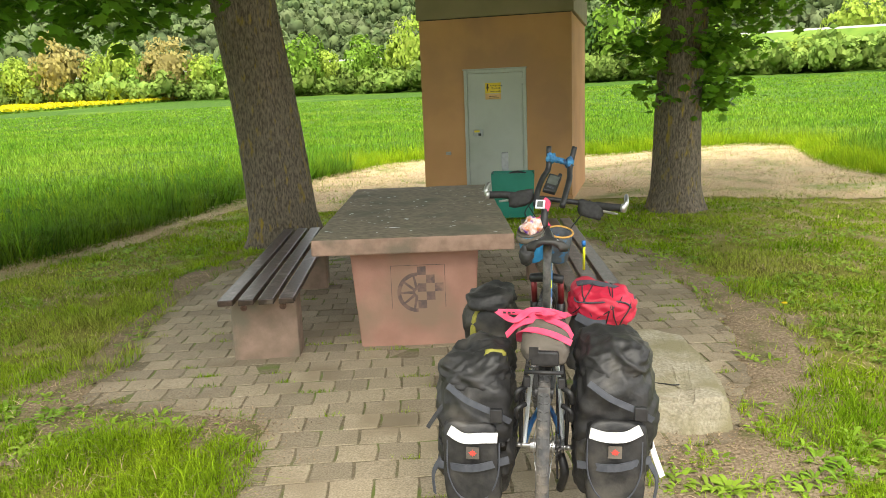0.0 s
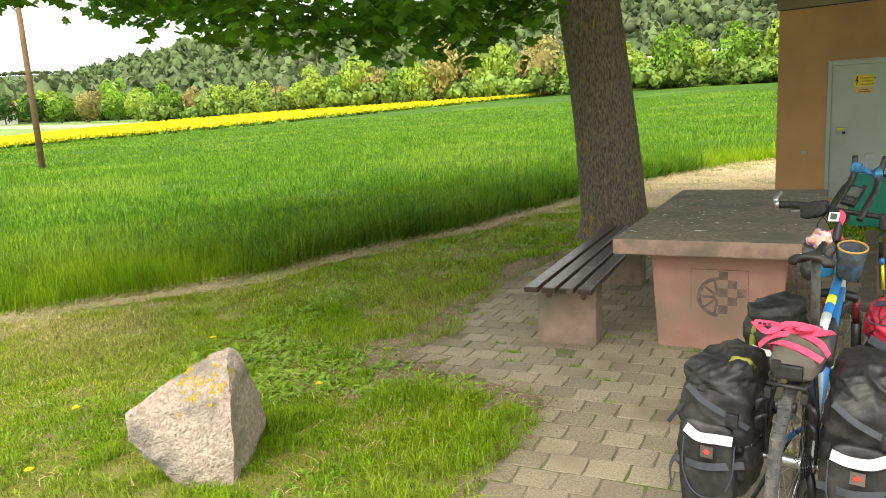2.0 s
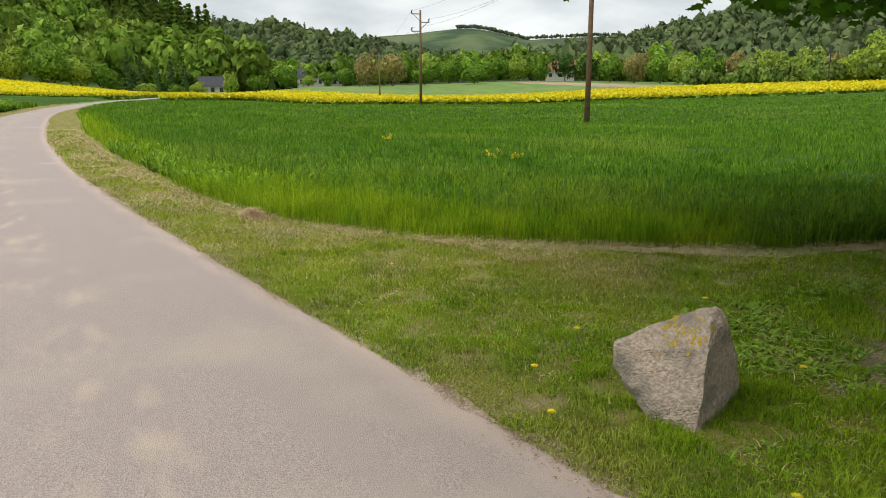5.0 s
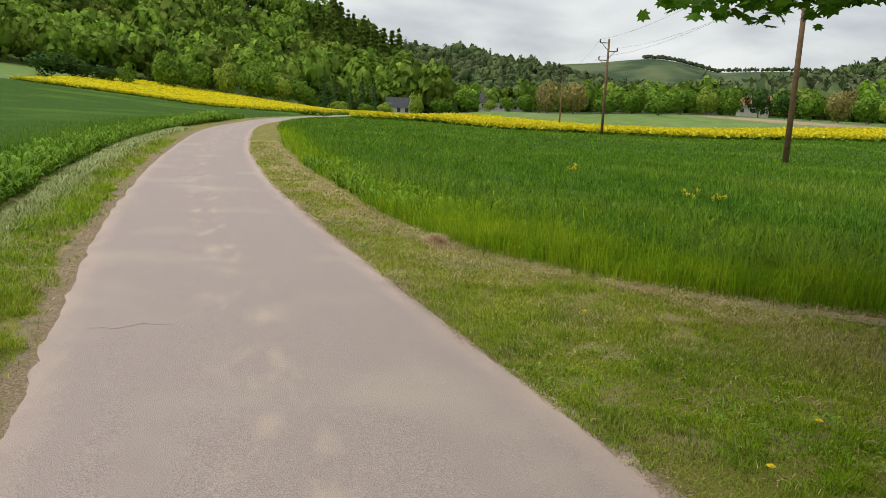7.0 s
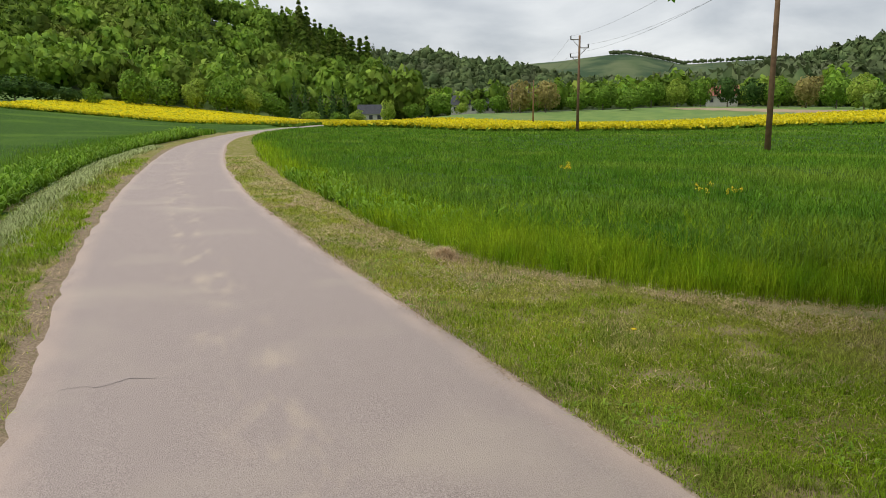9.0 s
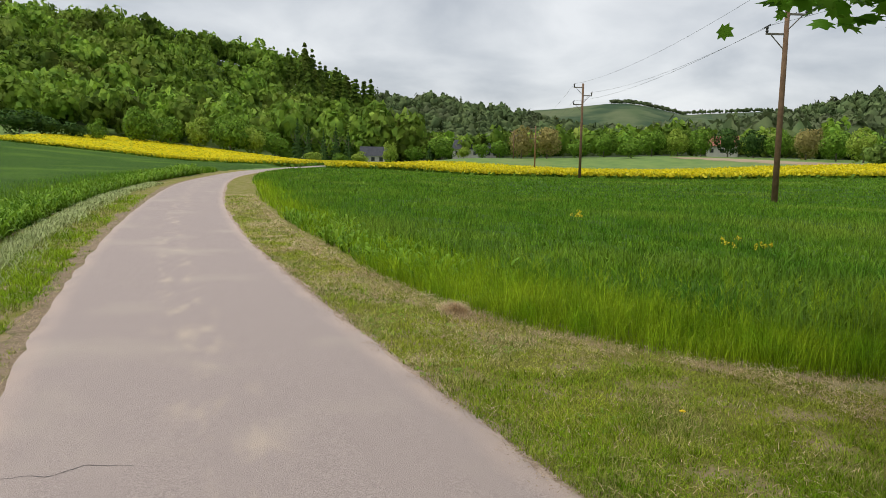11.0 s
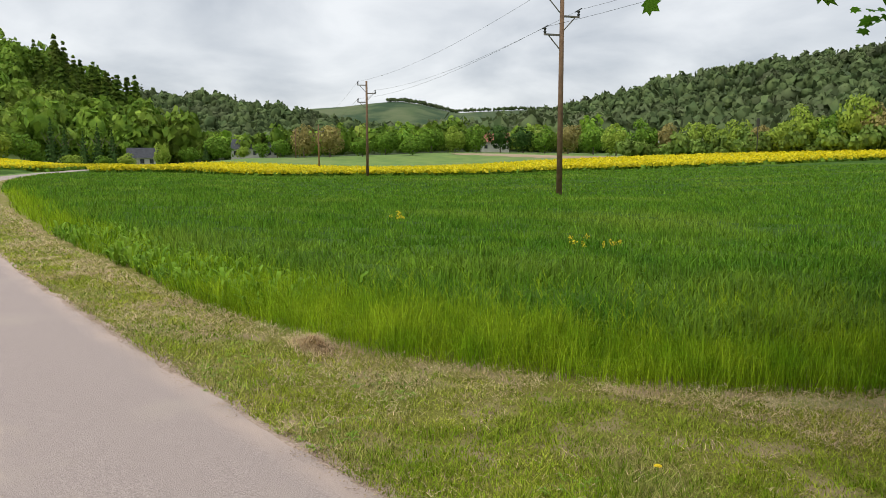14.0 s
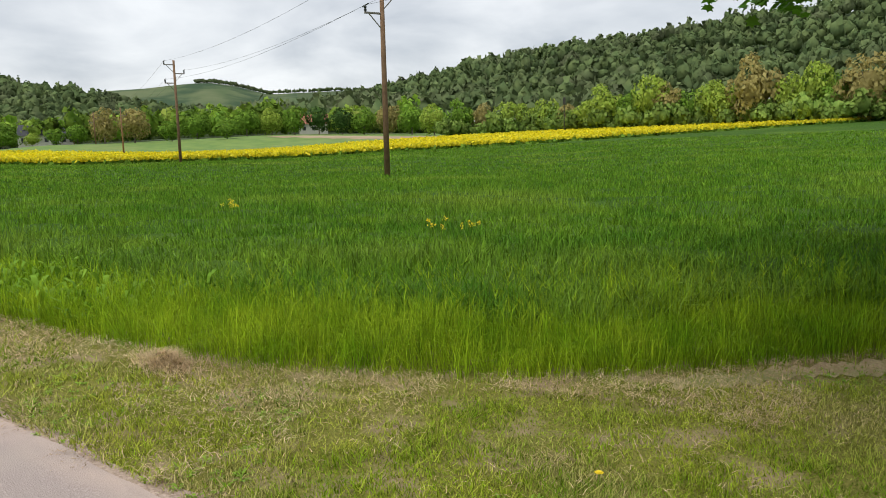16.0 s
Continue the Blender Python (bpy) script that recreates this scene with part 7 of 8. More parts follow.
def build_embankment():
    a, d, z = rail_line()
    rows = []
    for off, k in ((-11, 0.0), (-7, 0.45), (-2.6, 1.0), (-2.2, 1.03), (2.2, 1.03), (2.6, 1.0), (9, 0.3), (14, 0)):
        pts = []
        for ai, di, zi in zip(a, d, z):
            x, y = spot(ai, di + off)
            g = float(land(x, y)) - 0.3
            pts.append((x, y, g + (zi - 0.35 - g) * k))
        rows.append(pts)
    v = np.array(rows)
    n = v.shape[1]
    idx = np.arange(v.shape[0] * n).reshape(v.shape[0], n)
    f = np.stack([idx[:-1, :-1], idx[1:, :-1], idx[1:, 1:], idx[:-1, 1:]], -1).reshape(-1, 4)
    tagged(new("railway_embankment", mesh_np("railway_embankment", v.reshape(-1, 3), f, "bank", True)), "grassy railway embankment behind the hedges", "embankment", kind="structure")
    rows = []
    for off, dz in ((-1.9, -0.35), (-1.5, 0.12), (1.5, 0.12), (1.9, -0.35)):
        rows.append([(*spot(ai, di + off), zi + dz) for ai, di, zi in zip(a, d, z)])
    v = np.array(rows)
    idx = np.arange(v.shape[0] * n).reshape(v.shape[0], n)
    f = np.stack([idx[:-1, :-1], idx[1:, :-1], idx[1:, 1:], idx[:-1, 1:]], -1).reshape(-1, 4)
    tagged(new("railway_track", mesh_np("railway_track", v.reshape(-1, 3), f, "ballast")), "pale gravel railway track bed on an embankment", "railway track", kind="structure")
    rng = np.random.default_rng(5)
    places = []
    for _ in range(700):
        ai = rng.uniform(-36, 48)
        di = float(np.interp(-ai, -a, d)) - rng.uniform(3.2, 15)
        x, y = spot(ai, di)
        k = noise.noise((x / 14, y / 14, 1))
        places.append((x, y, rng.uniform(1.1, 2.3) * (1 + 0.35 * k), float(np.clip(0.45 + 0.6 * k + rng.normal() * 0.15, 0, 1)), False))
    woods("hedgerow", places, "hedge", "dense green hedgerow along the railway", 120, 0.15, seed=8)


build_embankment()

# single trees: bearing, distance, height, width, kind
HEDGE_TREES = [(46.5, 170, 7.0, 7, "tree_green"), (44.8, 172, 6.5, 6, "tree_brown"), (43.0, 168, 6.4, 6, "tree_bright"), (41.6, 166, 5.8, 5, "tree_bright"), (40.0, 163, 6.6, 6, "tree_bright"), (38.9, 160, 5.4, 5, "tree_brown"), (37.4, 156, 6.0, 6, "tree_bright"), (36.0, 152, 7.6, 8, "tree_bright"), (34.2, 150, 6.8, 6, "tree_green"),
               (32.9, 147, 9.0, 7, "tree_bright"), (31.6, 146, 7.6, 6, "tree_brown"), (30.2, 146, 6.4, 6, "tree_green"), (29.0, 143, 7.6, 6, "tree_bright"), (27.8, 142, 7.0, 6, "tree_bright"), (25.9, 140, 10.2, 8.5, "tree_brown"), (23.8, 139, 7.6, 6, "tree_bright"), (22.2, 138, 9.0, 6, "tree_bright"), (20.9, 137, 7.0, 6, "tree_green"),
               (19.2, 134, 9.6, 8.5, "tree_brown"), (17.2, 134, 7, 6, "tree_bright"), (15.2, 133, 7.2, 6, "tree_green"), (12.8, 131, 6.8, 6, "tree_bright"), (9.6, 128, 9.0, 8, "tree_green"), (8.0, 128, 6.6, 5, "tree_bright"), (5.2, 127, 8.4, 7, "tree_green"), (1.9, 125, 11.0, 7.5, "tree_bright"), (-1.5, 124, 9, 8, "tree_green"),
               (-6, 121, 9.5, 8, "tree_green"), (-10.5, 119, 10.5, 8, "tree_dark"), (-13.2, 117, 11, 9, "tree_green"), (-16.5, 116, 8.5, 7, "tree_bright"), (-19, 115, 7.8, 7, "tree_green"), (-22, 110, 5.0, 6, "tree_green"), (-25.5, 108, 4.2, 6, "tree_bright"), (-28.5, 125, 9.5, 8, "tree_bright"), (-32, 122, 8.5, 8, "tree_green")]
for i, (az, d, h, w, k) in enumerate(HEDGE_TREES):
    far_tree(az, d, h * 1.14, w * 1.06, k, i + 3)
VALLEY_TREES = [(71.3, 205, 8.8, 7.5, "tree_brown"), (69.4, 203, 8.4, 8, "tree_brown"), (67.0, 200, 5.0, 7, "tree_green"), (63.3, 196, 5.0, 6.5, "tree_green"), (65.2, 240, 7.5, 8, "tree_green"), (61.8, 236, 8.6, 8, "tree_green"), (60.0, 238, 8, 7, "tree_bright"), (58.4, 236, 8.8, 8, "tree_green"), (56.6, 236, 8.6, 8, "tree_dark"),
                (54.9, 234, 8.0, 8, "tree_dark"), (53.3, 232, 8.4, 8, "tree_green"), (51.6, 228, 8.8, 8, "tree_brown"), (49.8, 220, 8.4, 8, "tree_green"), (48.2, 205, 8, 8, "tree_bright"), (81.2, 190, 5.8, 4.5, "tree_bright"), (77.3, 215, 6.4, 8, "tree_green"), (79.3, 220, 4.5, 6, "tree_green"), (75.6, 225, 3.6, 5, "tree_bright"),
                (74.2, 230, 4.5, 5, "tree_green"), (72.9, 235, 6, 6, "tree_green"), (83.4, 205, 3.4, 5, "tree_bright"), (84.9, 207, 3.0, 5, "tree_green"), (86.8, 210, 3.2, 5, "tree_bright"), (88.9, 212, 3.0, 5, "tree_green"), (106.2, 188, 5.8, 10, "tree_dark"), (104.4, 190, 5.0, 7, "tree_dark"), (103.0, 191, 4.4, 6, "tree_dark"), (101.6, 192, 5.2, 4.5, "tree_green"),
                (98.9, 205, 9.5, 9, "tree_green"), (96.9, 207, 8.0, 8, "tree_green"), (95.0, 207, 8.5, 8, "tree_bright"), (92.8, 205, 9.5, 10, "tree_green"), (91.0, 208, 8.0, 8, "tree_bright"), (89.6, 212, 8, 8, "tree_green"), (80.2, 260, 9, 8, "tree_green"), (82.5, 235, 8.5, 8, "tree_bright")]
for i, (az, d, h, w, k) in enumerate(VALLEY_TREES):
    far_tree(az, d, h, w, k, i + 11)
for i, (az, d, h, w) in enumerate([(84.3, 216, 9.5, 3.6), (85.2, 218, 11.0, 4), (86.1, 217, 9.0, 3.6), (87.2, 220, 10, 4), (78.2, 212, 4.2, 2.5), (88.0, 224, 12, 4.5)]):
    far_tree(az, d, h, w, "tree_dark", i, True, "conifer")

places = []
rng6 = np.random.default_rng(61)
for _ in range(420):
    az = rng6.uniform(47, 84)
    x, y = spot(az, rng6.uniform(245, 420))
    places.append((x, y, rng6.uniform(3.2, 5.2), float(rng6.uniform(0, 1)), False))
woods("valley_wood", places, "leaf_wood", "mixed trees filling the valley floor", 90, 0.16, seed=9)
places = []
for _ in range(420):
    az = rng6.uniform(50, 64.6) if rng6.random() < 0.5 else rng6.uniform(59.3, 64.6)
    x, y = spot(az, rng6.uniform(2320, 2510))
    places.append((x, y, rng6.uniform(4.5, 6.5), 0.0, False))
for _ in range(420):
    az = rng6.uniform(52, 74)
    x, y = spot(az, rng6.uniform(1350, 1900))
    places.append((x, y, rng6.uniform(11, 17), float(rng6.uniform(0.1, 0.6)), False))
# same leaf colour with the haze painted in
woods("hilltop_wood", places, "leaf_far_hazed", "dark wood on a distant bald hill", 10, 0.3, seed=10, core=0.9)
tagged(grid_sheet("ploughed_field", [spot(44, 196), spot(44, 168), spot(52, 174), spot(61, 192), spot(61, 206), spot(52, 200)], 3.0, 0.02, "soil"), "strip of bare brown soil beyond the rape", "ploughed field", kind="structure")


def build_far_house(az, d, w, dp, h, roof, label, rz):
    x, y = spot(az, d)
    t = empty("house", (x, y, float(land(x, y))), rz)
    tagged(t, label, "house")
    part("wall", bmesh_box(-w / 2, w / 2, -dp / 2, dp / 2, -0.5, h, 0.02), "plaster", t)
    b = bmesh.new()
    e = 0.4
    ridge = h + dp * 0.42
    v = [b.verts.new(p) for p in ((-w / 2 - e, -dp / 2 - e, h - 0.2), (w / 2 + e, -dp / 2 - e, h - 0.2), (w / 2 + e, 0, ridge), (-w / 2 - e, 0, ridge), (-w / 2 - e, dp / 2 + e, h - 0.2), (w / 2 + e, dp / 2 + e, h - 0.2))]
    b.faces.new((v[0], v[1], v[2], v[3]))
    b.faces.new((v[3], v[2], v[5], v[4]))
    b.faces.new((v[0], v[3], v[4]))
    b.faces.new((v[1], v[5], v[2]))
    part("roof", b, roof, t)
    for k in range(3):
        xx = -w / 2 + w * (k + 0.5) / 3
        win = part("window", bmesh_box(xx - 0.5, xx + 0.5, -dp / 2 - 0.05, -dp / 2 + 0.02, h * 0.35, h * 0.35 + 1.2), "window_dark", t)
    return t


build_far_house(82.4, 222, 7, 6, 2.6, "roof_slate", "small house with a dark slate roof", 80)
build_far_house(75.2, 250, 9, 7, 3.2, "roof_slate", "grey farm building among garden shrubs", 60)
build_far_house(57.0, 252, 9, 7, 3.4, "roof_red", "house with a red roof among trees", 60)
build_far_house(73.7, 262, 6, 6, 3.0, "roof_slate", "grey farm building among garden shrubs", 75)


# rape heads along the near edges and over the sheet
def grow_rape():
    rng = np.random.default_rng(41)
    for poly, edge, n, label in ((rape_poly, RAPE_NEAR, 30000, "yellow rape flower heads"), (left_rape, [(-201, 22), (-182, 16.5), (-150, 7.2), (-127, 2.4), (-139, -12), (-147, -27), (-144, -48)], 19000, "yellow rape flower heads below the hill")):
        p = np.array(poly, float)
        x = rng.uniform(p[:, 0].min(), p[:, 0].max(), n * 3)
        y = rng.uniform(p[:, 1].min(), p[:, 1].max(), n * 3)
        ok = in_poly(x, y, p)
        x, y = x[ok][:n], y[ok][:n]
        e = dist_to(edge, x, y)
        m = len(x) // 2
        pe = np.array(smoothline([(*q, 0) for q in edge], 12))[:, :2]
        k = rng.integers(0, len(pe) - 1, m)
        t = rng.random(m)[:, None]
        q = pe[k] * (1 - t) + pe[k + 1] * t + rng.normal(size=(m, 2)) * 0.35
        x, y = np.concatenate([x, q[:, 0]]), np.concatenate([y, q[:, 1]])
        z = land(x, y)
        top = rng.random(len(x)) < 0.78
        h = np.where(top, rng.uniform(0.62, 0.96, len(x)), rng.uniform(0.12, 0.62, len(x)))
        s = np.where(top, 0.12, 0.2) * rng.uniform(0.7, 1.4, len(x))
        a = rng.uniform(0, math.pi, len(x))
        u = np.stack([np.cos(a), np.sin(a), 0 * a], 1) * s[:, None]
        w = np.stack([rng.normal(size=len(x)) * 0.4, rng.normal(size=len(x)) * 0.4, np.ones(len(x))], 1) * (s * 0.8)[:, None]
        c = np.stack([x, y, z + h], 1)
        v = np.stack([c - u - w, c + u - w, c + u * 0.8 + w, c - u * 0.8 + w], 1)
        for sel, mm, nm in ((top, "rape_flower", "rape_flowers"), (~top, "tree_green", "rape_stems")):
            q = v[sel].reshape(-1, 3)
            tagged(new(nm, mesh_np(nm, q, np.arange(len(q)).reshape(-1, 4), mm)), label if sel is top else "green rape stems below the flowers", "rape", kind="stuff")


grow_rape()


# ---- overhead line ----
ARMS = ((0.45, 1, 1.05), (1.35, -1, 1.05), (2.35, 1, 1.05))  # drop from the top, side, reach


def build_pole(x, y, h, rz, label, arms=True):
    t = empty("utility_pole", (x, y, float(land(x, y))), rz)
    tagged(t, label, "utility pole", "overhead line poles")
    bm = bmesh.new()
    tube(bm, [(0, 0, -0.6), (0, 0, h * 0.5), (0, 0, h)], [0.165, 0.14, 0.11], 14)
    part("shaft", bm, "pole", t, smooth=True)
    ends = []
    for drop, s, l in ARMS if arms else ():
        z = h - drop
        b = bmesh.new()
        box(b, min(0, s * l), max(0, s * l), -0.045, 0.045, z - 0.05, z + 0.05, 0.008)
        arm = part("crossarm", b, "metal_dark", t)
        b = bmesh.new()
        tube(b, [(s * 0.1, 0, z - 0.75), (s * l * 0.75, 0, z - 0.04)], 0.03, 6)
        part("brace", b, "metal_dark", arm)
        b = bmesh.new()
        tube(b, [(s * l * 0.95, 0, z + 0.04), (s * l * 0.95, 0, z + 0.14), (s * l * 0.95, 0, z + 0.2), (s * l * 0.95, 0, z + 0.3), (s * l * 0.95, 0, z + 0.36)], [0.05, 0.085, 0.05, 0.085, 0.04], 10)
        tube(b, [(s * l * 0.95, -0.35, z + 0.34), (s * l * 0.95, 0.35, z + 0.40)], 0.035, 6)
        part("insulator", b, "dark", arm)
        ends.append(t.matrix_world @ Vector((s * l * 0.95, 0, z + 0.38)))
    return ends


M["metal_dark"] = mat("weathered_arm_steel", (0.16, 0.14, 0.12), (0.24, 0.21, 0.18), 5, 0.7, 0)
line_rz = math.degrees(math.atan2(9.0, -46.2)) - 90.0
p0 = build_pole(10.4, 16.2, 10.6, line_rz + 180, "brown wooden power pole at the field edge")
p1 = build_pole(-35.8, 25.2, 11.2, line_rz + 180, "tall brown wooden power pole standing in wheat")
p2 = build_pole(-82, 34.2, 10.95, line_rz + 180, "brown wooden power pole before the rape field")
x3, y3 = spot(70.4, 150)
p3 = build_pole(x3, y3, 8.8, line_rz + 180, "wooden power pole by the brownish trees")
x4, y4 = spot(71.9, 200)
p4 = build_pole(x4, y4, 7.4, line_rz + 180, "wooden power pole beyond the rape field")
x5, y5 = spot(73.1, 255)
p5 = build_pole(x5, y5, 6.9, line_rz + 180, "distant wooden power pole")
for a, b_ in ((p0, p1), (p1, p2), (p2, p3), (p3, p4), (p4, p5)):
    for q0, q1 in zip(a, b_):
        bm = bmesh.new()
        line = [q0.lerp(q1, k / 16) - Vector((0, 0, 0.75 * 4 * (k / 16) * (1 - k / 16))) for k in range(17)]
        tube(bm, line, 0.008, 5)
        tagged(obj("power_line", bm, "dark"), "thin dark power line between wooden poles", "power line", "overhead wires")
sx, sy = spot(38.9, 150)
sig = empty("signal_mast", (sx, sy, float(land(sx, sy))))
tagged(sig, "dark railway signal mast above the hedge", "signal mast")
bm = bmesh.new()
tube(bm, [(0, 0, 0), (0, 0, 6.4)], 0.09, 8)
part("mast", bm, "dark", sig)
part("signal_head", bmesh_box(-0.28, 0.28, -0.1, 0.1, 5.6, 7.0, 0.05), "dark", sig)


# ---- small things ----
M["yellow_sign"] = mat("yellow_enamel", (0.80, 0.58, 0.03), (0.85, 0.64, 0.05), 8, 0.45, 0.0)
M["orange_sign"] = mat("faded_orange_label", (0.70, 0.42, 0.16), (0.75, 0.48, 0.22), 8, 0.6, 0.0)
M["ink"] = mat("black_print", (0.03, 0.03, 0.03), (0.05, 0.05, 0.05), 10, 0.6, 0.0)
M["bin_green"] = mat("green_bin_paint", (0.012, 0.20, 0.14), (0.02, 0.25, 0.18), 4, 0.4, 0.05, 60)
M["emblem"] = mat("dark_stencil", (0.13, 0.095, 0.085), (0.20, 0.13, 0.11), 30, 0.9, 0.1, 100, c=(0.30, 0.18, 0.14), c_scale=14, c_amount=0.35)
M["dropping"] = mat("white_dropping", (0.72, 0.72, 0.68), (0.80, 0.80, 0.76), 60, 0.8, 0.3, 100)
M["petal"] = mat("yellow_petal", (0.85, 0.62, 0.01), (0.90, 0.70, 0.02), 20, 0.7, 0.0)
M["lichen"] = mat("yellow_lichen", (0.42, 0.28, 0.02), (0.52, 0.37, 0.04), 40, 0.95, 0.5, 90)

house = bpy.data.objects["transformer_house"]
door = next(c for c in house.children if c.name.startswith("door") and "frame" not in c.name)


def hp(name, args, material, parent=None, label=""):
    return part(name, bmesh_box(*args), material, parent or house, label)


S0, S1 = -1.56, -0.645
# signs on the door
sg = hp("warning_sign", (-1.245, -1.015, -0.018, -0.0125, 1.60, 1.75, 0.001), "yellow_sign", door, "yellow high-voltage warning sign")
hp("label_plate", (-1.245, -1.015, -0.018, -0.0125, 1.515, 1.594, 0.001), "orange_sign", door, "faded orange label")
bm = bmesh.new()
bolt = [(-1.215, 1.735), (-1.195, 1.735), (-1.205, 1.69), (-1.188, 1.69), (-1.222, 1.615), (-1.212, 1.67), (-1.23, 1.67)]
f = bm.faces.new([bm.verts.new((x, -0.0195, z)) for x, z in bolt])
part("bolt_mark", bm, "ink", sg)


def words(text, x, z, size, parent):
    cu = bpy.data.curves.new("text", "FONT")
    cu.body, cu.size, cu.extrude = text, size, 0.0006
    tmp = new("tmp", cu)
    me = bpy.data.meshes.new_from_object(tmp.evaluated_get(bpy.context.evaluated_depsgraph_get()))
    bpy.data.objects.remove(tmp)
    me.materials.clear()
    me.materials.append(M["ink"])
    ob = new("lettering", me)
    ob.matrix_world = pose(x, -0.0195, z, 90, 0, 0)
    ob.parent = parent
    return ob


for k, w in enumerate(("Hochspannung", "Vorsicht", "Lebensgefahr")):
    words(w, -1.175 + (0.02 if k == 1 else 0), 1.70 - k * 0.04, 0.031 if k != 1 else 0.038, sg)
for k in range(2):
    hp("print_bar", (-1.19, -1.07 + 0.02 * k, -0.0195, -0.018, 1.555 - k * 0.025, 1.563 - k * 0.025, 0), "ink", sg)
lock = hp("lock_plate", (-1.44, -1.29, -0.03, -0.0125, 0.985, 1.085, 0.004), "metal", door, "steel lock plate")
hp("lock_flap", (-1.42, -1.34, -0.037, -0.03, 1.045, 1.075, 0.002), "yellow_sign", lock)
hp("lock_hole", (-1.36, -1.32, -0.036, -0.03, 0.995, 1.03, 0.002), "dark", lock)
for z in (0.30, 1.72):
    hp("hinge", (S1 - 0.075, S1 - 0.01, -0.05, -0.03, z, z + 0.085, 0.004), "door_grey", door)
hp("drip_edge", (S0 - 0.01, S1 + 0.01, -0.05, 0.0, 1.941, 1.956, 0.003), "door_grey", house)
hp("threshold", (S0 + 0.05, S1 - 0.05, -0.02, 0.05, 0.128, 0.155, 0.004), "metal", house)
hp("meter_flap", (-1.93, -1.73, -0.008, 0.0, 0.15, 0.42, 0.003), "render_wall", house, "small ochre flap in the wall")
vent = hp("cable_plate", (-1.87, -1.79, -0.02, 0.0, 0.72, 0.77, 0.006), "metal", house)
step = bmesh_box(-1.62, -0.45, -0.55, -0.02, -0.1, 0.07, 0.015)
part("step", step, "slab", house, "low concrete step before the door")
hp("plinth", (-2.22, 0.012, -0.012, 0.0, -0.1, 0.10, 0.004), "render_wall", house)


def build_bin():
    t = empty("litter_bin", (0.93, 9.55, 0), -8)
    tagged(t, "green metal litter bin before the transformer house", "litter bin")
    b = bmesh.new()
    outer = [(-0.27, -0.19), (0.27, -0.19), (0.27, 0.19), (-0.27, 0.19)]
    rings = []
    for z, k in ((0.04, 0.93), (0.60, 1.0), (0.60, 0.96), (0.08, 0.9)):
        rings.append([b.verts.new((x * k, y * k, z)) for x, y in outer])
    for r0, r1 in zip(rings, rings[1:]):
        for i in range(4):
            b.faces.new((r0[i], r0[(i + 1) % 4], r1[(i + 1) % 4], r1[i]))
    b.faces.new(rings[0][::-1])
    b.faces.new(rings[-1])
    bmesh.ops.bevel(b, geom=[e for e in b.edges if abs(e.verts[0].co.z - e.verts[1].co.z) > 0.3], offset=0.02, segments=2, affect="EDGES")
    part("container", b, "bin_green", t)
    lump("bin_bag", (0.1, 0.05, 0.022), (0.07, -0.13, 0.60), "black_cloth", "grey bag edge over the rim", 0.02, 14, 2.5, parent=t)
    part("post", bmesh_box(-0.15, -0.07, 0.2, 0.26, -0.05, 0.84, 0.008), "metal", t, "grey steel post")
    b = bmesh.new()
    box(b, -0.155, -0.065, 0.185, 0.2, 0.62, 0.83, 0.006)
    disc(b, 0.02, -0.01, 0.01, Matrix.Translation((-0.11, 0.18, 0.68)) @ Matrix.Rotation(radians(90), 4, "Z"))
    part("lock_box", b, "metal", t, "grey lock box")
    part("sticker", bmesh_box(0.20, 0.265, -0.192, -0.188, 0.24, 0.34, 0.0), "reflect", t)
    for k in (-1, 1):
        part("foot", bmesh_box(k * 0.2 - 0.03, k * 0.2 + 0.03, -0.15, 0.15, -0.02, 0.045, 0.004), "bin_green", t)
    return t


build_bin()


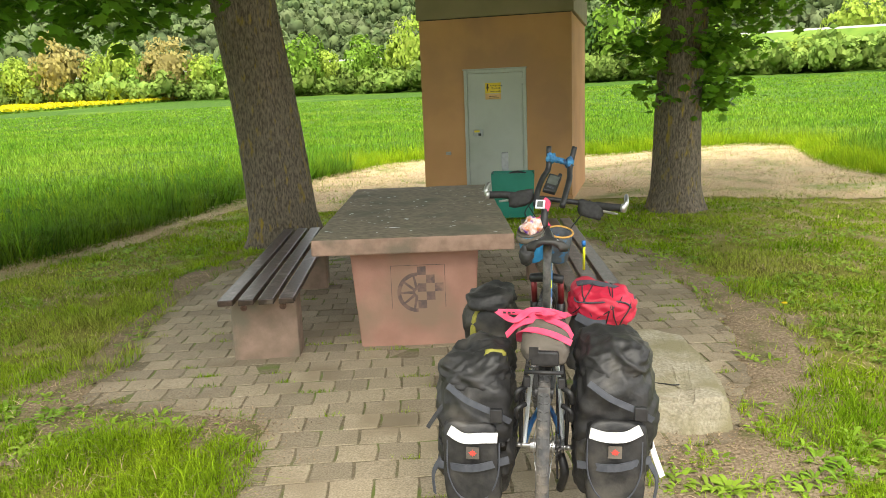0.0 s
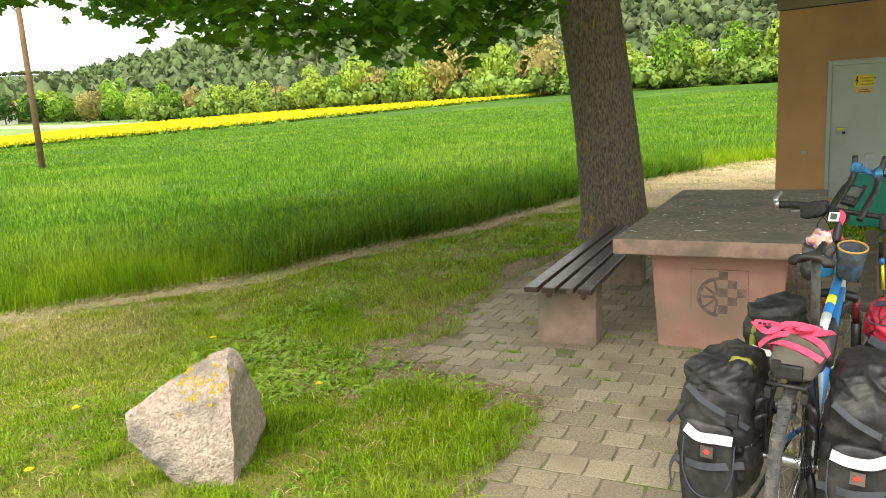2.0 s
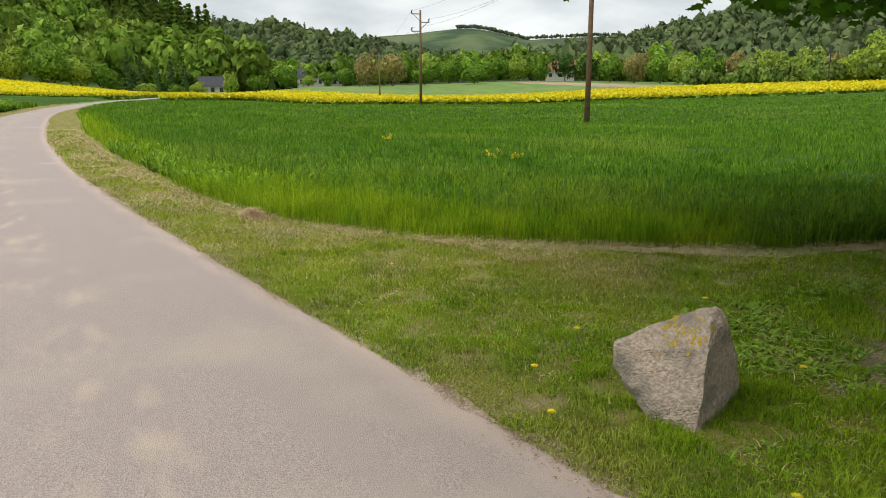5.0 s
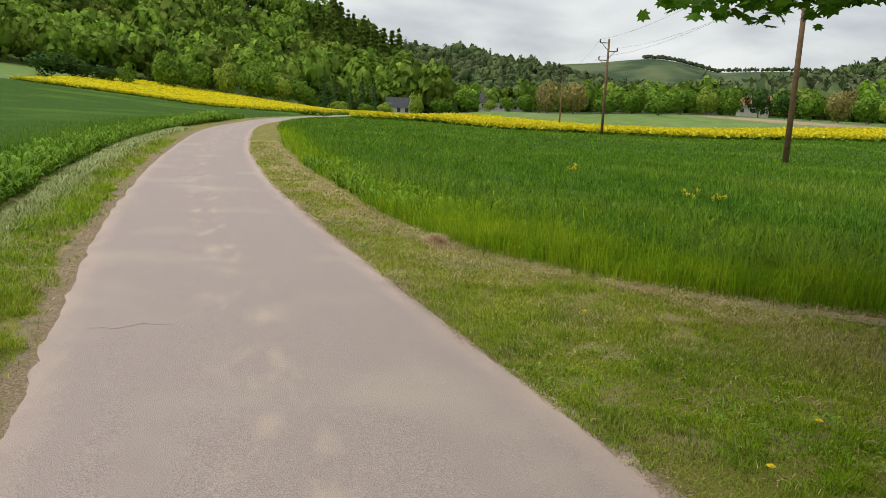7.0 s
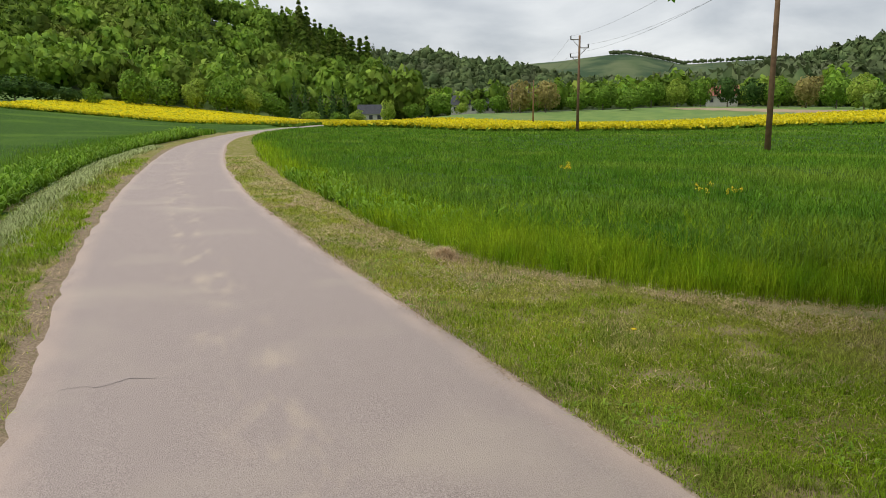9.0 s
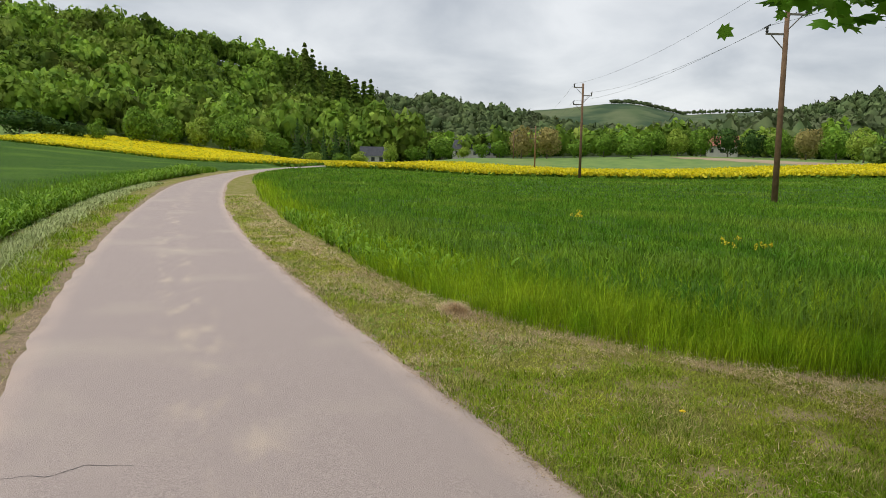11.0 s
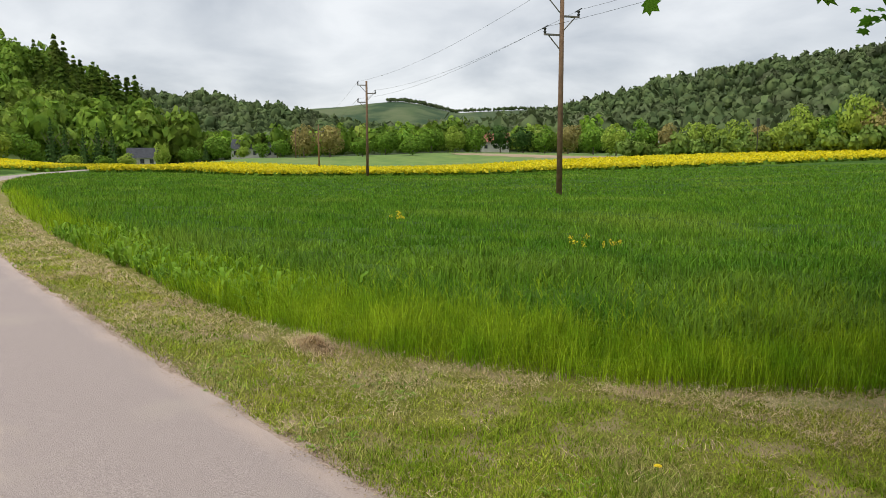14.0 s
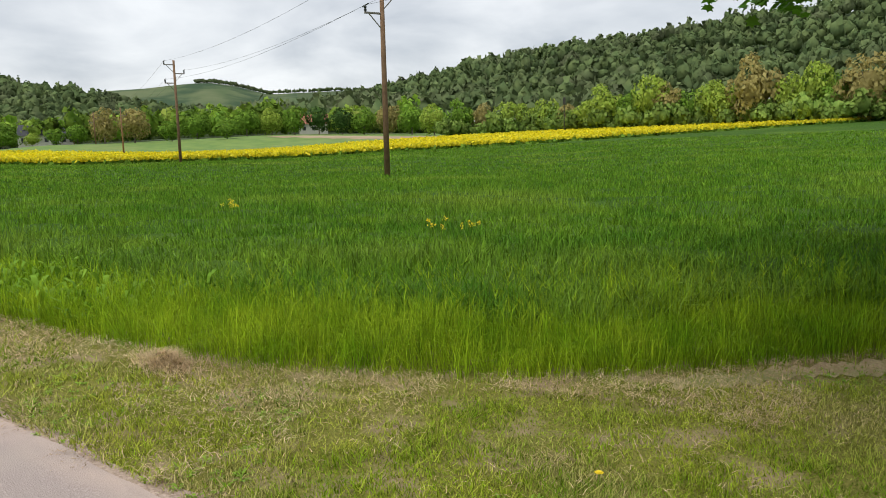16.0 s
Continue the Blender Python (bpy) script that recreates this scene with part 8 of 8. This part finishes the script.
# emblem on the table support
def build_emblem():
    t = bpy.data.objects["picnic_table"]
    sup = next(c for c in t.children if c.name == "support")
    cx, cz, r = 0.012, 0.36, 0.128
    y0 = -1.172

    def front(z):
        return y0 - 0.0022

    b = bmesh.new()
    n = 26
    for k in range(n):
        a0, a1 = radians(90 + 180 * k / n), radians(90 + 180 * (k + 1) / n)
        q = [(cx + rr * math.cos(a), front(0), cz + rr * math.sin(a)) for rr, a in ((r, a0), (r, a1), (r - 0.024, a1), (r - 0.024, a0))]
        b.faces.new([b.verts.new(p) for p in q])
    part("wheel_ring", b, "emblem", sup, "dark half wheel of a stencilled crest")
    for k in range(5):
        a = radians(102 + 39 * k)
        d = Vector((math.cos(a), 0, math.sin(a)))
        s = Vector((-d.z, 0, d.x)) * 0.009
        o = Vector((cx, front(0) - 0.0005, cz))
        b = bmesh.new()
        b.faces.new([b.verts.new(o + d * u + s * w) for u, w in ((0.028, -1), (r - 0.015, -0.7), (r - 0.015, 0.7), (0.028, 1))])
        part("wheel_spoke", b, "emblem", sup)
    b = bmesh.new()
    for k in range(10):
        a0, a1 = radians(90 + 18 * k), radians(108 + 18 * k)
        b.faces.new([b.verts.new((cx + rr * math.cos(a), front(0) - 0.001, cz + rr * math.sin(a))) for rr, a in ((0.034, a0), (0.034, a1), (0.016, a1), (0.016, a0))])
    part("wheel_hub", b, "emblem", sup)
    q = 0.054
    for i, j in ((0, 0), (0, 2), (1, 1.0), (1, 3), (2, 2), (0, 4)):
        x0, z0 = cx + i * q + 0.001, cz + 0.165 - (j + 1) * q
        b = bmesh.new()
        b.faces.new([b.verts.new((x, front(0), z)) for x, z in ((x0, z0), (x0 + q, z0), (x0 + q, z0 + q), (x0, z0 + q))])
        part("check", b, "emblem", sup)
    b = bmesh.new()
    for x0, x1, z0, z1 in ((cx - 0.165, cx + 0.175, cz + 0.172, cz + 0.176), (cx - 0.165, cx - 0.161, cz - 0.10, cz + 0.172), (cx + 0.171, cx + 0.175, cz - 0.10, cz + 0.172)):
        b.faces.new([b.verts.new((x, front(0), z)) for x, z in ((x0, z0), (x1, z0), (x1, z1), (x0, z1))])
    part("crest_outline", b, "emblem", sup)
    for x in (-0.03, 0.02, 0.07, 0.12):
        part("worn_lettering", bmesh_box(x, x + 0.03, y0 - 0.003, y0 - 0.001, 0.155, 0.185, 0.0), "concrete_red", sup)


build_emblem()


# droppings on the table top
rng7 = np.random.default_rng(70)


def splat(x, y, z, s, stretch=1.0, material="dropping", name="bird_dropping", label="dried white bird dropping on the table"):
    b = bmesh.new()
    c = b.verts.new((x, y, z + 0.0016))
    ring = []
    for k in range(11):
        a = 2 * math.pi * k / 11
        r = s * rng7.uniform(0.55, 1.25)
        ring.append(b.verts.new((x + r * math.cos(a) * stretch, y + r * math.sin(a), z + 0.0004)))
    for k in range(11):
        b.faces.new((c, ring[k], ring[(k + 1) % 11]))
    return tagged(obj(name, b, material), label, "dropping", "droppings on the table")


splat(-0.31, 4.76, 0.74, 0.018, 2.6)
for _ in range(95):
    splat(-0.18 + rng7.uniform(-0.58, 0.58), 5.72 + rng7.uniform(-1.28, 1.25), 0.74, rng7.uniform(0.004, 0.011), rng7.uniform(0.8, 1.8))


# dandelions and rape plants
def flower_heads(name, pts, label, category, group, stem, r, n):
    for x, y, h in pts:
        z = float(land(x, y))
        t = empty(name, (x, y, z))
        tagged(t, label, category, group)
        b = bmesh.new()
        tube(b, smoothline([(0, 0, -0.01), (0.01, 0, h * 0.5), (0.005, 0.01, h)], 3), stem, 5)
        part("stem", b, "weed", t)
        b = bmesh.new()
        for k in range(n):
            a = 2 * math.pi * k / n
            for rr, zz in ((r, 0.004), (r * 0.65, 0.010)):
                d, s = Vector((math.cos(a), math.sin(a), 0)), Vector((-math.sin(a), math.cos(a), 0))
                o = Vector((0.005, 0.01, h))
                v = [o, o + d * rr * 0.6 - s * rr * 0.22 + Vector((0, 0, zz)), o + d * rr + Vector((0, 0, zz * 0.7)), o + d * rr * 0.6 + s * rr * 0.22 + Vector((0, 0, zz))]
                b.faces.new([b.verts.new(p) for p in v])
        part("flower", b, "petal", t)


flower_heads("dandelion", [(-2.28, 1.48, 0.07), (-2.82, 1.71, 0.08), (-3.24, 2.28, 0.1), (-1.25, 1.95, 0.05), (-2.2, 3.1, 0.07), (-3.5, 3.6, 0.08), (-2.9, 2.9, 0.06), (2.35, 5.0, 0.06), (-5.6, 1.9, 0.06)], "yellow dandelion in the verge grass", "dandelion", "dandelions", 0.0025, 0.024, 16)


def build_rape_plant(x, y, h, label, seed):
    rng = np.random.default_rng(seed)
    t = empty("rape_plant", (x, y, float(land(x, y))))
    tagged(t, label, "rape plant", "stray rape plants in the wheat")
    b = bmesh.new()
    tips = []
    for k in range(4):
        a = rng.uniform(0, 2 * math.pi)
        e = Vector((math.cos(a), math.sin(a), 0)) * rng.uniform(0.03, 0.16)
        tip = e + Vector((0, 0, h * rng.uniform(0.86, 1.05)))
        tube(b, smoothline([(0, 0, 0), e * 0.3 + Vector((0, 0, h * 0.5)), tip], 4), [0.006] * 5 + [0.003] * 4, 5)
        tips.append(tip)
    part("stem", b, "weed", t)
    for tip in tips:
        b = bmesh.new()
        for k in range(15):
            o = tip + Vector(rng.normal(size=3) * (0.016, 0.016, 0.02))
            u = Vector(rng.normal(size=3)).normalized() * 0.008
            w = u.cross(Vector(rng.normal(size=3))).normalized() * 0.008
            b.faces.new([b.verts.new(p) for p in (o - u - w, o + u - w, o + u + w, o - u + w)])
        tagged(part("flower_head", b, "petal", t), kind="stuff")


for k, (x, y, h) in enumerate([(-10.75, 5.7, 0.60), (-10.45, 6.0, 0.57), (-17.6, 6.3, 0.52), (-16.8, 6.0, 0.5), (12.5, 19.5, 0.8)]):
    build_rape_plant(x, y, h, "stray yellow rape plant in the wheat", k)


# lichen on the boulder, in two ragged patches
def build_lichen():
    rock = bpy.data.objects["boulder"]
    rng = np.random.default_rng(9)
    me = rock.data
    for cx, cz, w in ((-2.17, 0.405, 0.06), (-2.06, 0.425, 0.06)):
        b = bmesh.new()
        for p in me.polygons:
            c, n = p.center, p.normal
            u = (c.x * 0.71 + c.y * 0.70) - (cx * 0.71 + (2.12 if cx < -2.1 else 2.14) * 0.70)
            if n.y - n.x * 0.2 > 0.3 or c.z < 0.3:
                continue
            if math.hypot(u, c.z - cz) - w + 0.10 * noise.noise(c * 26) + 0.07 * noise.noise(c * 70) < -0.022 and rng.random() < 0.55:
                q = n.orthogonal().normalized()
                o = c + n * 0.002
                t = n.cross(q)
                s = 0.006 + 0.005 * rng.random()
                b.faces.new([b.verts.new(o + (q * math.cos(k) + t * math.sin(k)) * s * rng.uniform(0.5, 1.2)) for k in np.linspace(0, 2 * math.pi, 7)[:-1]])
        ob = part("lichen", b, "lichen", rock, "patch of yellow lichen")
        tagged(ob, kind="stuff")


build_lichen()

# straw heap on the verge
def build_heap():
    rng = np.random.default_rng(12)
    n = 1400
    a, r = rng.uniform(0, 2 * math.pi, n), np.abs(rng.normal(size=n))
    x, y = -8.95 + np.cos(a) * r * 0.22, 1.28 + np.sin(a) * r * 0.10
    z = land(x, y) + np.maximum(0, 0.10 * (1 - r * 0.6)) * rng.random(n)
    v, f = blades(x, y, z, rng.uniform(0.05, 0.1, n), np.full(n, 0.005), rng.uniform(1.2, 2.0, n), rng)
    tagged(new("hay_clump", mesh_np("hay_clump", v, f, "straw")), "small clump of dry raked hay on the verge", "hay", kind="stuff")


build_heap()


# crack in the asphalt
def build_crack():
    b = bmesh.new()
    line = smoothline([(-5.34, -1.96, 0), (-5.39, -1.80, 0), (-5.37, -1.66, 0), (-5.46, -1.52, 0), (-5.43, -1.4, 0), (-5.42, -1.28, 0)], 8)
    rows = []
    for i, p in enumerate(line):
        w = 0.0022 * (1 - abs(2 * i / len(line) - 1)) + 0.0008 + 0.0008 * noise.noise(p * 30)
        q = p + Vector((noise.noise(p * 20) * 0.015, 0, 0))
        u = 2 * (q.y + 2.13) / 2.85 - 1
        z = float(land(q.x, q.y)) + 0.014 + 0.02 * (1 - u * u)
        rows.append([b.verts.new((q.x - w, q.y, z)), b.verts.new((q.x + w, q.y, z))])
    for a, c in zip(rows, rows[1:]):
        b.faces.new((a[0], a[1], c[1], c[0]))
    tagged(obj("road_crack", b, "dark"), "fine dark crack across the asphalt", "crack")


build_crack()
